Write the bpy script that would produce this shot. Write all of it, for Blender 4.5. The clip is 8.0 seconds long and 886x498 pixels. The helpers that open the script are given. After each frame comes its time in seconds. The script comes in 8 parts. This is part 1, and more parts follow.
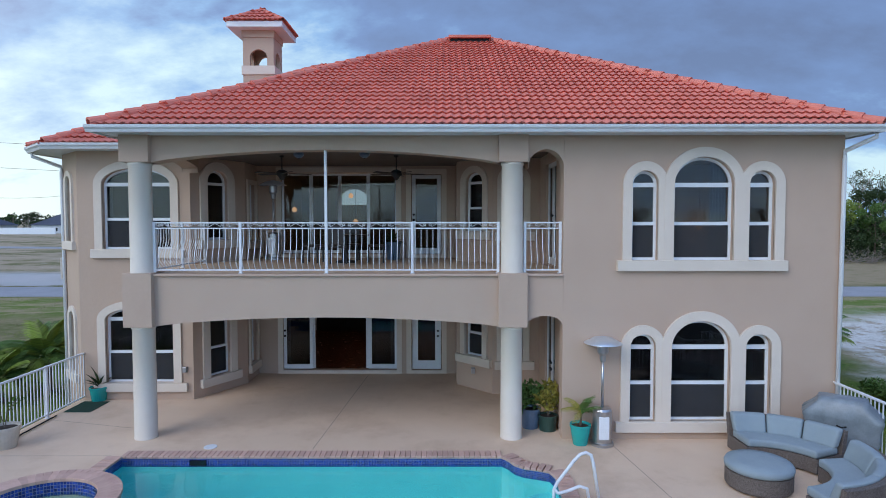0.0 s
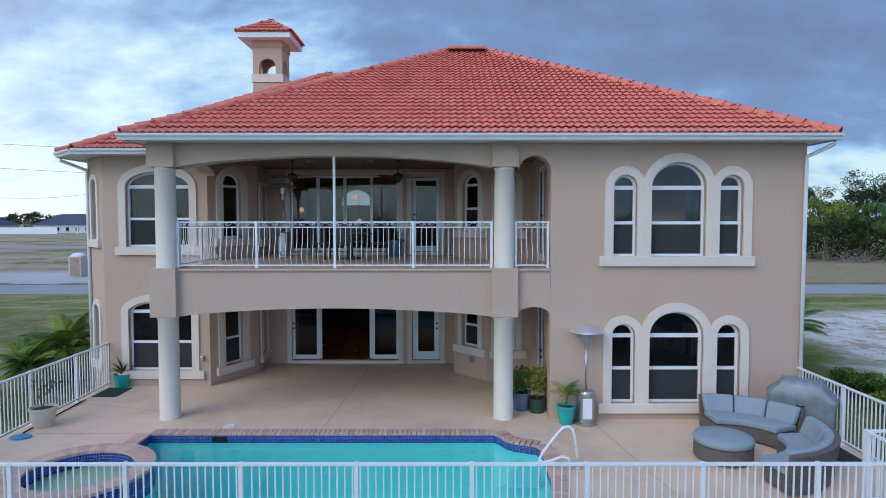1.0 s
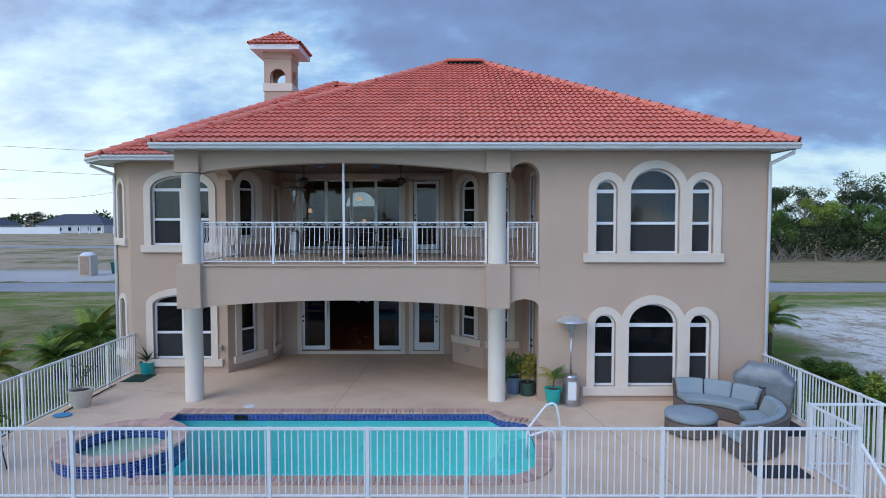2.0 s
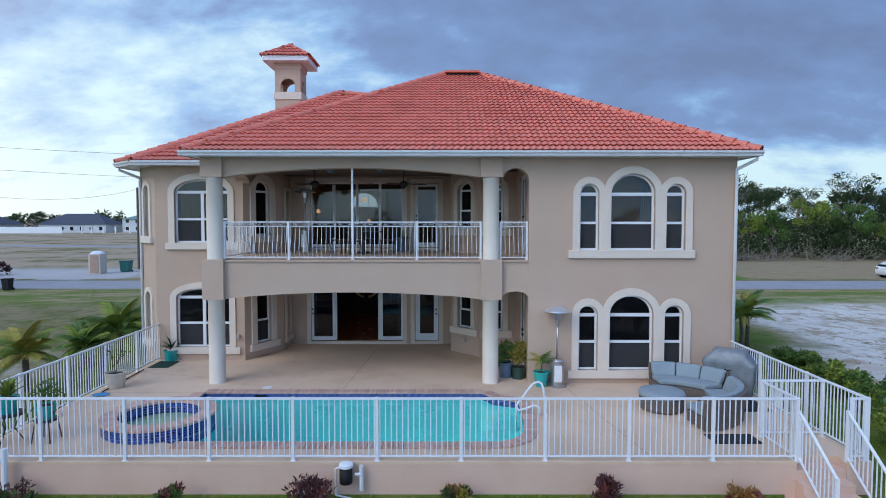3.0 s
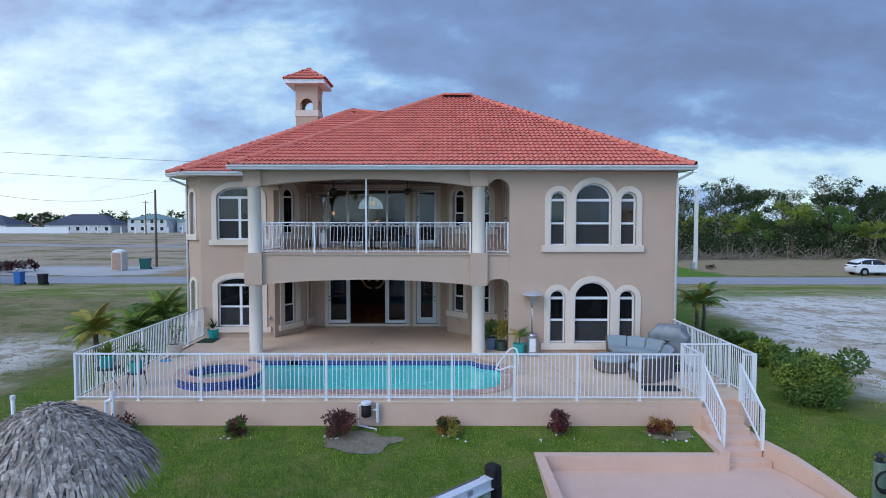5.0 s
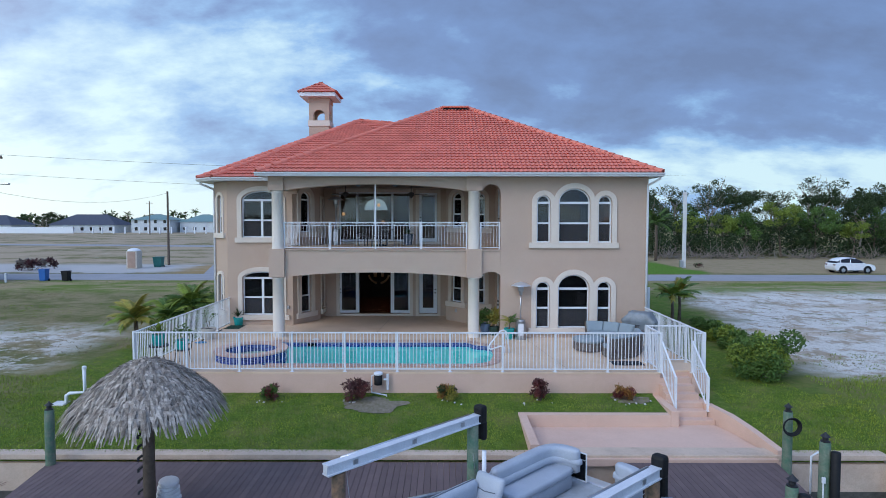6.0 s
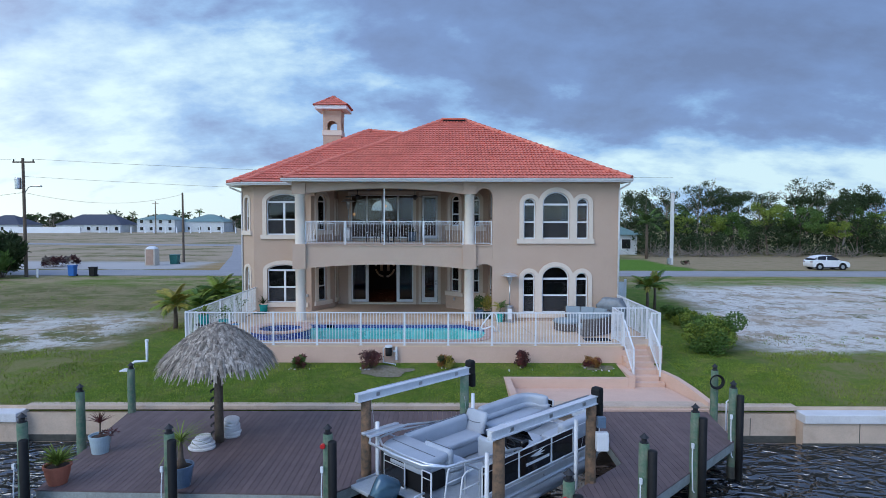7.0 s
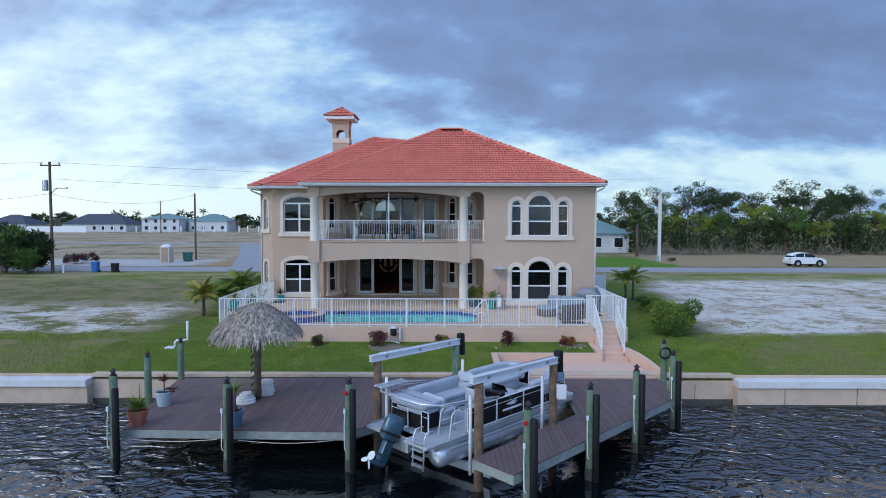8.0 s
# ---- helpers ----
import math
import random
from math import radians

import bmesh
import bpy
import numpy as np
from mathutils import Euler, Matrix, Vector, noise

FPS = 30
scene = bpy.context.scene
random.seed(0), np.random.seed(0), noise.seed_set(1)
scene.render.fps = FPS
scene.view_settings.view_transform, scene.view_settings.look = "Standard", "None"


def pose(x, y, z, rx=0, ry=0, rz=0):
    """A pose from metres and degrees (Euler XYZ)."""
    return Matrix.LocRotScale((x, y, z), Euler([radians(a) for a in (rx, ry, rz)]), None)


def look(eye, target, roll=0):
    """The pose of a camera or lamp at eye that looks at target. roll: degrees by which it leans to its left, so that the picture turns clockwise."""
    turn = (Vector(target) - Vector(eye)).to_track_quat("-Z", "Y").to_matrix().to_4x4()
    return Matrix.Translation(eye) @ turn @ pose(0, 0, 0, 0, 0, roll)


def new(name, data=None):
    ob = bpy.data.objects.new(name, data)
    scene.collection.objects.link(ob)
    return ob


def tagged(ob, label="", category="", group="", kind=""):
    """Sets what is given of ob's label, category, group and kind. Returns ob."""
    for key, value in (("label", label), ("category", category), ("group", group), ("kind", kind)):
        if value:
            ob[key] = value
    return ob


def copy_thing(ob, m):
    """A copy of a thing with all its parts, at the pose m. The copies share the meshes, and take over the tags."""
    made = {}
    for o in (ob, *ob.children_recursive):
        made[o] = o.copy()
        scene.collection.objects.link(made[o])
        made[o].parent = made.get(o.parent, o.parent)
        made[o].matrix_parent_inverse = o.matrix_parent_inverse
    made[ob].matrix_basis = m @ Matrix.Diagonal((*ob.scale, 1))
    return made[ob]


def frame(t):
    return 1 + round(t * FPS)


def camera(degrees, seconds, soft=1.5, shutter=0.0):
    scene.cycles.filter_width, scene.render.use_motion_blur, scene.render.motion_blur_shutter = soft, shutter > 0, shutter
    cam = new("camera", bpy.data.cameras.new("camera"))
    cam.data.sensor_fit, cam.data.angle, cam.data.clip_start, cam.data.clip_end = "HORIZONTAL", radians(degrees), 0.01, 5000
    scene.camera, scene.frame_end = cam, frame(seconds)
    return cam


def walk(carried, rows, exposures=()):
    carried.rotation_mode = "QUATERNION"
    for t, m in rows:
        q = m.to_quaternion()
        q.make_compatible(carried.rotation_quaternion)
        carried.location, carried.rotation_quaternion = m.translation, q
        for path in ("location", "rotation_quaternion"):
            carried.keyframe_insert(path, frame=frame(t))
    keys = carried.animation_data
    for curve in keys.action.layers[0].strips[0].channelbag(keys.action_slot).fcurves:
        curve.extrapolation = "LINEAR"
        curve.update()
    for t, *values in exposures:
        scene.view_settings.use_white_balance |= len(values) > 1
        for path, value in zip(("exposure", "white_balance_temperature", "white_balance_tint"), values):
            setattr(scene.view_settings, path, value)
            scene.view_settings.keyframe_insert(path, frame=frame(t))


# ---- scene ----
cam = camera(73.6, 8.0, soft=0.9)
PATH = [
    (0, (0.165, -12.245, 4.585), (0.165, -10.248, 4.489), -0.02),
    (0.5, (0.176, -12.83, 4.583), (0.177, -10.832, 4.486), -0.02),
    (1, (0.2, -13.449, 4.582), (0.201, -11.451, 4.485), -0.02),
    (1.5, (0.222, -14.129, 4.585), (0.222, -12.132, 4.489), 0.0),
    (3, (0.245, -16.5, 4.592), (0.247, -14.503, 4.495), 0.03),
    (3.5, (0.294, -17.348, 4.588), (0.295, -15.35, 4.492), 0.03),
    (4, (0.33, -18.254, 4.597), (0.332, -16.257, 4.5), 0.05),
    (4.5, (0.36, -19.223, 4.606), (0.361, -17.225, 4.51), 0.05),
    (6, (0.376, -23.252, 4.594), (0.377, -21.254, 4.5), 0.1),
    (6.5, (0.396, -25.02, 4.574), (0.396, -23.022, 4.482), 0.1),
    (7, (0.43, -26.939, 4.555), (0.428, -24.941, 4.461), 0.1),
    (7.5, (0.502, -28.813, 4.547), (0.499, -26.815, 4.453), 0.1),
    (8, (0.595, -30.582, 4.551), (0.591, -28.584, 4.455), 0.1),
]
walk(cam, [(t, look(eye, target, roll)) for t, eye, target, roll in PATH])

# ---------- world, sun, light ----------
world = bpy.data.worlds.new("sky")
scene.world = world
world.use_nodes = True
wn, wl = world.node_tree.nodes, world.node_tree.links
wn.clear()
SUN_EL, SUN_AZ = radians(24), radians(-50)


def wnode(kind, **props):
    n = wn.new(kind)
    for k, v in props.items():
        if k == "op":
            n.operation = v
        elif k == "blend":
            n.blend_type = v
        elif k == "dt":
            n.data_type = v
    return n


def wmath(op, a, b=None):
    n = wnode("ShaderNodeMath", op=op)
    for i, v in enumerate((a, b)):
        if v is None:
            continue
        if isinstance(v, (int, float)):
            n.inputs[i].default_value = v
        else:
            wl.new(v, n.inputs[i])
    return n.outputs[0]


def wramp(fac, stops):
    n = wn.new("ShaderNodeValToRGB")
    els = n.color_ramp.elements
    while len(els) < len(stops):
        els.new(0.5)
    for e, (p, c) in zip(els, stops):
        e.position, e.color = p, (*c, 1)
    wl.new(fac, n.inputs[0])
    return n.outputs[0]


def wmix(fac, a, b, blend="MIX"):
    n = wn.new("ShaderNodeMix")
    n.data_type, n.blend_type = "RGBA", blend
    for sock, v in ((n.inputs[0], fac), (n.inputs[6], a), (n.inputs[7], b)):
        if isinstance(v, (int, float)):
            sock.default_value = v
        elif isinstance(v, tuple):
            sock.default_value = (*v, 1)
        else:
            wl.new(v, sock)
    return n.outputs[2]


w_tc = wn.new("ShaderNodeTexCoord")
w_sep = wn.new("ShaderNodeSeparateXYZ")
wl.new(w_tc.outputs["Generated"], w_sep.inputs[0])
dx, dy, dz = w_sep.outputs
up = wmath("MAXIMUM", dz, 0.0)
den = wmath("ADD", up, 0.42)
w_comb = wn.new("ShaderNodeCombineXYZ")
wl.new(wmath("DIVIDE", dx, den), w_comb.inputs[0])
wl.new(wmath("DIVIDE", dy, den), w_comb.inputs[1])
w_map = wn.new("ShaderNodeMapping")
w_map.inputs["Location"].default_value = (3.1, 1.7, 0)
w_map.inputs["Scale"].default_value = (1.15, 1.5, 1)
wl.new(w_comb.outputs[0], w_map.inputs[0])
w_big = wn.new("ShaderNodeTexNoise")
w_big.inputs["Scale"].default_value, w_big.inputs["Detail"].default_value, w_big.inputs["Roughness"].default_value = 1.25, 10, 0.55
w_big.inputs["Distortion"].default_value = 0.35
wl.new(w_map.outputs[0], w_big.inputs["Vector"])
w_puff = wn.new("ShaderNodeTexNoise")
w_puff.inputs["Scale"].default_value, w_puff.inputs["Detail"].default_value, w_puff.inputs["Roughness"].default_value = 4.2, 8, 0.6
wl.new(w_map.outputs[0], w_puff.inputs["Vector"])
w_wide = wn.new("ShaderNodeTexNoise")
w_wide.inputs["Scale"].default_value, w_wide.inputs["Detail"].default_value = 0.45, 3
wl.new(w_map.outputs[0], w_wide.inputs["Vector"])
# brighter towards the low sun in the west, a heavy bank in the east
west = wmath("MULTIPLY", dx, -0.24)
low = wmath("ADD", wmath("MULTIPLY", wmath("SUBTRACT", 0.27, wmath("MINIMUM", dz, 0.55)), 0.95), wmath("MULTIPLY", wmath("MAXIMUM", wmath("SUBTRACT", 0.15, dz), 0.0), 0.75))
cover = wmath("ADD", wmath("MULTIPLY", wmath("SUBTRACT", w_puff.outputs[0], 0.5), 0.85), wmath("ADD", wmath("ADD", wmath("MULTIPLY", wmath("SUBTRACT", w_big.outputs[0], 0.22), 1.75), wmath("MULTIPLY", w_wide.outputs[0], 0.35)), wmath("ADD", west, low)))
ahead = wmath("MAXIMUM", dy, 0.15)
uu, vv = wmath("DIVIDE", dx, ahead), wmath("DIVIDE", dz, ahead)
edge_v = wmath("ADD", 0.055, wmath("MULTIPLY", 0.13, wmath("POWER", 2.718, wmath("MULTIPLY", wmath("MAXIMUM", wmath("MINIMUM", uu, 1.5), -1.0), -1.55))))
rag = wmath("ADD", wmath("MULTIPLY", wmath("SUBTRACT", w_big.outputs[0], 0.5), 0.42), wmath("MULTIPLY", wmath("SUBTRACT", w_puff.outputs[0], 0.5), 0.16))
w_bank = wn.new("ShaderNodeMapRange")
w_bank.interpolation_type = "SMOOTHSTEP"
for i_, v_ in ((1, -0.05), (2, 0.07), (3, 0.05), (4, -0.10)):
    w_bank.inputs[i_].default_value = v_
wl.new(wmath("SUBTRACT", wmath("SUBTRACT", vv, edge_v), rag), w_bank.inputs[0])
front = wn.new("ShaderNodeMapRange")
front.inputs[1].default_value, front.inputs[2].default_value = 0.1, 0.4
wl.new(dy, front.inputs[0])
cover = wmath("ADD", cover, wmath("MULTIPLY", w_bank.outputs[0], front.outputs[0]))
clouds = wramp(wmath("SUBTRACT", cover, 0.24), [(0.05, (0.185, 0.275, 0.51)), (0.36, (0.225, 0.365, 0.70)), (0.58, (0.34, 0.60, 1.0)), (0.88, (0.78, 1.06, 1.19))])
w_sky = wn.new("ShaderNodeTexSky")
w_sky.sky_type, w_sky.sun_disc, w_sky.sun_elevation, w_sky.sun_rotation = "NISHITA", False, SUN_EL, SUN_AZ
sky_dim = wmix(1.0, w_sky.outputs[0], (0.09, 0.09, 0.09), "MULTIPLY")
mixed = wmix(0.84, sky_dim, clouds)
# thinner cloud overhead and towards the sun, which stands behind the house front's viewer
back = wmath("ADD", wmath("MULTIPLY", wmath("MAXIMUM", wmath("MULTIPLY", dy, -1.0), 0.0), 1.3), wmath("MULTIPLY", wmath("MAXIMUM", wmath("SUBTRACT", dz, 0.38), 0.0), 2.2))
gain = wmath("ADD", back, 1.0)
scaled = wn.new("ShaderNodeVectorMath")
scaled.operation = "SCALE"
wl.new(mixed, scaled.inputs[0])
wl.new(gain, scaled.inputs[3])
mixed = scaled.outputs[0]
w_bg = wn.new("ShaderNodeBackground")
w_bg.inputs[1].default_value = 0.92
wl.new(mixed, w_bg.inputs[0])
w_out = wn.new("ShaderNodeOutputWorld")
wl.new(w_bg.outputs[0], w_out.inputs[0])

sun = new("sun", bpy.data.lights.new("sun", "SUN"))
sun.data.energy, sun.data.angle, sun.data.color = 1.3, radians(40), (1.0, 0.97, 0.93)
sun.matrix_world = look((-30, -30, 30), (0, 0, 0))
scene.view_settings.exposure = 0.0


# ---------- materials ----------
def material(name, c1, c2=None, scale=2.0, rough=0.6, bump=0.15, fine=60.0, metal=0.0, vary=0.0, stain=0.0, alpha=None, coat=0.0, spec=0.5):
    """A two-scale procedural surface: slow colour drift, fine grain, bump; vary shifts pieces one by one."""
    m = bpy.data.materials.new(name)
    m.use_nodes = True
    nt = m.node_tree
    b = nt.nodes["Principled BSDF"]
    c2 = c2 or tuple(x * 0.82 for x in c1)
    tc = nt.nodes.new("ShaderNodeTexCoord")
    n1 = nt.nodes.new("ShaderNodeTexNoise")
    n1.inputs["Scale"].default_value, n1.inputs["Detail"].default_value, n1.inputs["Roughness"].default_value = scale, 6, 0.62
    n2 = nt.nodes.new("ShaderNodeTexNoise")
    n2.inputs["Scale"].default_value, n2.inputs["Detail"].default_value = fine, 3
    for n in (n1, n2):
        nt.links.new(tc.outputs["Object"], n.inputs["Vector"])
    r1 = nt.nodes.new("ShaderNodeMapRange")
    r1.inputs["From Min"].default_value, r1.inputs["From Max"].default_value = 0.32, 0.68
    nt.links.new(n1.outputs[0], r1.inputs[0])
    mx = nt.nodes.new("ShaderNodeMix")
    mx.data_type = "RGBA"
    mx.inputs[6].default_value, mx.inputs[7].default_value = (*c1, 1), (*c2, 1)
    nt.links.new(r1.outputs[0], mx.inputs[0])
    hsv = nt.nodes.new("ShaderNodeHueSaturation")
    nt.links.new(mx.outputs[2], hsv.inputs["Color"])
    r2 = nt.nodes.new("ShaderNodeMapRange")
    r2.inputs["From Min"].default_value, r2.inputs["From Max"].default_value = 0.25, 0.75
    r2.inputs["To Min"].default_value, r2.inputs["To Max"].default_value = 0.88, 1.12
    nt.links.new(n2.outputs[0], r2.inputs[0])
    value = r2.outputs[0]
    if vary:
        oi = nt.nodes.new("ShaderNodeObjectInfo")
        geo = nt.nodes.new("ShaderNodeNewGeometry")
        add = nt.nodes.new("ShaderNodeMath")
        nt.links.new(oi.outputs["Random"], add.inputs[0])
        nt.links.new(geo.outputs["Random Per Island"], add.inputs[1])
        fr = nt.nodes.new("ShaderNodeMath")
        fr.operation = "FRACT"
        nt.links.new(add.outputs[0], fr.inputs[0])
        rv = nt.nodes.new("ShaderNodeMapRange")
        rv.inputs["To Min"].default_value, rv.inputs["To Max"].default_value = 1 - vary, 1 + vary
        nt.links.new(fr.outputs[0], rv.inputs[0])
        mu = nt.nodes.new("ShaderNodeMath")
        mu.operation = "MULTIPLY"
        nt.links.new(value, mu.inputs[0])
        nt.links.new(rv.outputs[0], mu.inputs[1])
        value = mu.outputs[0]
    nt.links.new(value, hsv.inputs["Value"])
    colour = hsv.outputs[0]
    if stain:
        n3 = nt.nodes.new("ShaderNodeTexNoise")
        n3.inputs["Scale"].default_value, n3.inputs["Detail"].default_value = 0.45, 8
        n3.inputs["Roughness"].default_value = 0.7
        nt.links.new(tc.outputs["Object"], n3.inputs["Vector"])
        r3 = nt.nodes.new("ShaderNodeMapRange")
        r3.inputs["From Min"].default_value, r3.inputs["From Max"].default_value, r3.inputs["To Max"].default_value = 0.5, 0.75, stain
        nt.links.new(n3.outputs[0], r3.inputs[0])
        ms = nt.nodes.new("ShaderNodeMix")
        ms.data_type, ms.blend_type = "RGBA", "MULTIPLY"
        nt.links.new(r3.outputs[0], ms.inputs[0])
        nt.links.new(colour, ms.inputs[6])
        ms.inputs[7].default_value = (0.62, 0.52, 0.46, 1)
        colour = ms.outputs[2]
    nt.links.new(colour, b.inputs["Base Color"])
    b.inputs["Metallic"].default_value = metal
    b.inputs["Specular IOR Level"].default_value = spec
    rr = nt.nodes.new("ShaderNodeMapRange")
    rr.inputs["To Min"].default_value, rr.inputs["To Max"].default_value = max(0.02, rough - 0.08), min(1, rough + 0.08)
    nt.links.new(n1.outputs[0], rr.inputs[0])
    nt.links.new(rr.outputs[0], b.inputs["Roughness"])
    if coat:
        b.inputs["Coat Weight"].default_value = coat
    if bump:
        bp = nt.nodes.new("ShaderNodeBump")
        bp.inputs["Strength"].default_value, bp.inputs["Distance"].default_value = bump, 0.01
        nt.links.new(n2.outputs[0], bp.inputs["Height"])
        nt.links.new(bp.outputs[0], b.inputs["Normal"])
    return m


def glass_material(name, tint, gloss):
    """A window pane: lets light through, tinted, and mirrors by Fresnel."""
    m = bpy.data.materials.new(name)
    m.use_nodes = True
    nt = m.node_tree
    nt.nodes.clear()
    tr = nt.nodes.new("ShaderNodeBsdfTransparent")
    tr.inputs[0].default_value = (*tint, 1)
    gl = nt.nodes.new("ShaderNodeBsdfGlossy")
    gl.inputs["Roughness"].default_value = 0.01
    fr = nt.nodes.new("ShaderNodeFresnel")
    fr.inputs[0].default_value = gloss
    mx = nt.nodes.new("ShaderNodeMixShader")
    nt.links.new(fr.outputs[0], mx.inputs[0])
    nt.links.new(tr.outputs[0], mx.inputs[1])
    nt.links.new(gl.outputs[0], mx.inputs[2])
    out = nt.nodes.new("ShaderNodeOutputMaterial")
    nt.links.new(mx.outputs[0], out.inputs[0])
    return m


def glow_material(name, colour, strength):
    m = bpy.data.materials.new(name)
    m.use_nodes = True
    b = m.node_tree.nodes["Principled BSDF"]
    b.inputs["Base Color"].default_value = (*colour, 1)
    b.inputs["Emission Color"].default_value = (*colour, 1)
    b.inputs["Emission Strength"].default_value = strength
    return m


STUCCO = material("stucco", (0.535, 0.39, 0.295), (0.50, 0.362, 0.272), 0.7, 0.9, 0.35, 90, stain=0.12)
TRIM = material("trim_stucco", (0.72, 0.62, 0.52), (0.68, 0.58, 0.48), 1.5, 0.85, 0.12, 90)
COLUMN = material("column_paint", (0.74, 0.655, 0.56), (0.69, 0.61, 0.51), 1.5, 0.75, 0.2, 70)
# Base colour set low to darken the loggia ceilings; their darkness sits in the colour
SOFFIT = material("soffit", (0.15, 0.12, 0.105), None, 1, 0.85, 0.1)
WHITE = material("white_paint", (0.78, 0.79, 0.8), (0.72, 0.74, 0.76), 3, 0.4, 0.04, 80)
GUTTER = material("gutter_white", (0.74, 0.75, 0.76), (0.66, 0.67, 0.68), 2, 0.4, 0.03)
TILE = material("roof_tile", (0.72, 0.215, 0.15), (0.64, 0.175, 0.12), 0.8, 0.8, 0.3, 45, vary=0.07)
DECKMAT = material("pool_deck", (0.72, 0.53, 0.375), (0.67, 0.485, 0.34), 0.9, 0.8, 0.25, 70, stain=0.45)
WALLPINK = material("planter_wall_paint", (0.70, 0.48, 0.37), (0.65, 0.44, 0.335), 1.2, 0.85, 0.25, 80, stain=0.25)
COPING = material("coping_brick", (0.60, 0.39, 0.31), (0.52, 0.32, 0.25), 6, 0.8, 0.3, 60, vary=0.14)
POOLTILE = material("pool_tile_blue", (0.015, 0.035, 0.20), (0.03, 0.085, 0.40), 30, 0.2, 0.05, 60, vary=0.6)
GROUT = material("grout", (0.35, 0.38, 0.45), None, 8, 0.8, 0.1)
PLASTER = material("pool_plaster", (0.30, 0.84, 0.84), (0.26, 0.78, 0.79), 1.0, 0.7, 0.1)
GLASS = glass_material("window_glass", (0.50, 0.53, 0.55), 1.47)
SCREEN = glass_material("tinted_glass", (0.30, 0.31, 0.32), 1.5)
MESHSCREEN = glass_material("insect_mesh", (0.55, 0.55, 0.56), 1.0)
_mt = MESHSCREEN.node_tree
_df = _mt.nodes.new("ShaderNodeBsdfDiffuse")
_df.inputs[0].default_value = (0.085, 0.085, 0.088, 1)
for _n in _mt.nodes:
    if _n.bl_idname == "ShaderNodeMixShader":
        for _l in list(_n.inputs[0].links) + list(_n.inputs[2].links):
            _mt.links.remove(_l)
        _n.inputs[0].default_value = 0.45
        _mt.links.new(_df.outputs[0], _n.inputs[2])
MARINE = material("marine_growth", (0.05, 0.05, 0.042), (0.10, 0.095, 0.08), 6, 0.9, 0.6, 20)
JOINT = material("joint_shadow", (0.33, 0.24, 0.19), None, 5, 0.9, 0.1)
INWALL = material("interior_paint", (0.40, 0.33, 0.27), None, 1, 0.8, 0.05)
INFLOOR = material("interior_wood_floor", (0.22, 0.075, 0.04), (0.16, 0.05, 0.025), 3, 0.25, 0.05)
DARKWOOD = material("dark_wood", (0.035, 0.022, 0.018), None, 6, 0.4, 0.1)
COMPOSITE = material("dock_board", (0.145, 0.10, 0.095), (0.12, 0.082, 0.08), 2.5, 0.7, 0.2, 40, vary=0.12)
DOCKTIMBER = material("weathered_timber", (0.33, 0.36, 0.33), (0.22, 0.23, 0.21), 4, 0.85, 0.4, 30)
PILEGREEN = material("treated_pile", (0.07, 0.16, 0.10), (0.20, 0.22, 0.16), 5, 0.9, 0.6, 25)
PILEBROWN = material("aged_pile", (0.24, 0.135, 0.075), (0.06, 0.055, 0.04), 6, 0.9, 0.6, 25)
BLACKPVC = material("black_wrap", (0.008, 0.008, 0.009), (0.016, 0.016, 0.016), 5, 0.6, 0.1, spec=0.25)
CONCRETE = material("concrete", (0.70, 0.70, 0.70), (0.60, 0.59, 0.58), 1.5, 0.9, 0.4, 50, stain=0.5)
SEAWALL = material("seawall_concrete", (0.64, 0.49, 0.37), (0.50, 0.39, 0.30), 1.2, 0.9, 0.4, 40, stain=0.8)
ASPHALT = material("asphalt", (0.32, 0.32, 0.335), (0.28, 0.28, 0.29), 0.6, 0.9, 0.3, 30)
LIFTALU = material("mill_aluminium", (0.80, 0.82, 0.85), (0.68, 0.71, 0.75), 4, 0.45, 0.08, 60, metal=0.3, stain=0.2)
ALU = material("brushed_aluminium", (0.74, 0.77, 0.80), (0.62, 0.65, 0.69), 4, 0.3, 0.05, 60, metal=0.7)
STEEL = material("stainless_steel", (0.55, 0.55, 0.56), None, 4, 0.3, 0.03, metal=0.95)
THATCH = material("palm_thatch", (0.46, 0.40, 0.33), (0.20, 0.155, 0.12), 9, 0.95, 0.5, 50, vary=0.5)
TEAL = material("teal_glaze", (0.02, 0.40, 0.36), (0.016, 0.33, 0.30), 3, 0.25, 0.03)
BLUEPOT = material("blue_glaze", (0.13, 0.19, 0.27), (0.09, 0.14, 0.21), 4, 0.3, 0.05)
GREENPOT = material("dark_green_glaze", (0.03, 0.075, 0.06), None, 4, 0.3, 0.05)
CREAMPOT = material("cream_pot", (0.62, 0.55, 0.45), None, 4, 0.7, 0.1)
TERRA = material("terracotta", (0.42, 0.13, 0.075), None, 4, 0.75, 0.2)
LIGHTPOT = material("pale_blue_pot", (0.42, 0.53, 0.58), None, 3, 0.5, 0.05)
SOIL = material("soil", (0.05, 0.035, 0.025), None, 20, 0.95, 0.6)
WICKER = material("wicker", (0.20, 0.165, 0.145), (0.075, 0.06, 0.052), 42, 0.7, 1.0, 110)
CUSHION = material("cushion_fabric", (0.27, 0.325, 0.35), (0.24, 0.295, 0.325), 3, 0.9, 0.2, 150)
COVER = material("grill_cover_vinyl", (0.25, 0.29, 0.32), (0.13, 0.15, 0.165), 2.2, 0.38, 0.2)
LEAF = material("leaf", (0.065, 0.13, 0.03), (0.11, 0.18, 0.045), 3, 0.55, 0.1, vary=0.35, spec=0.15)
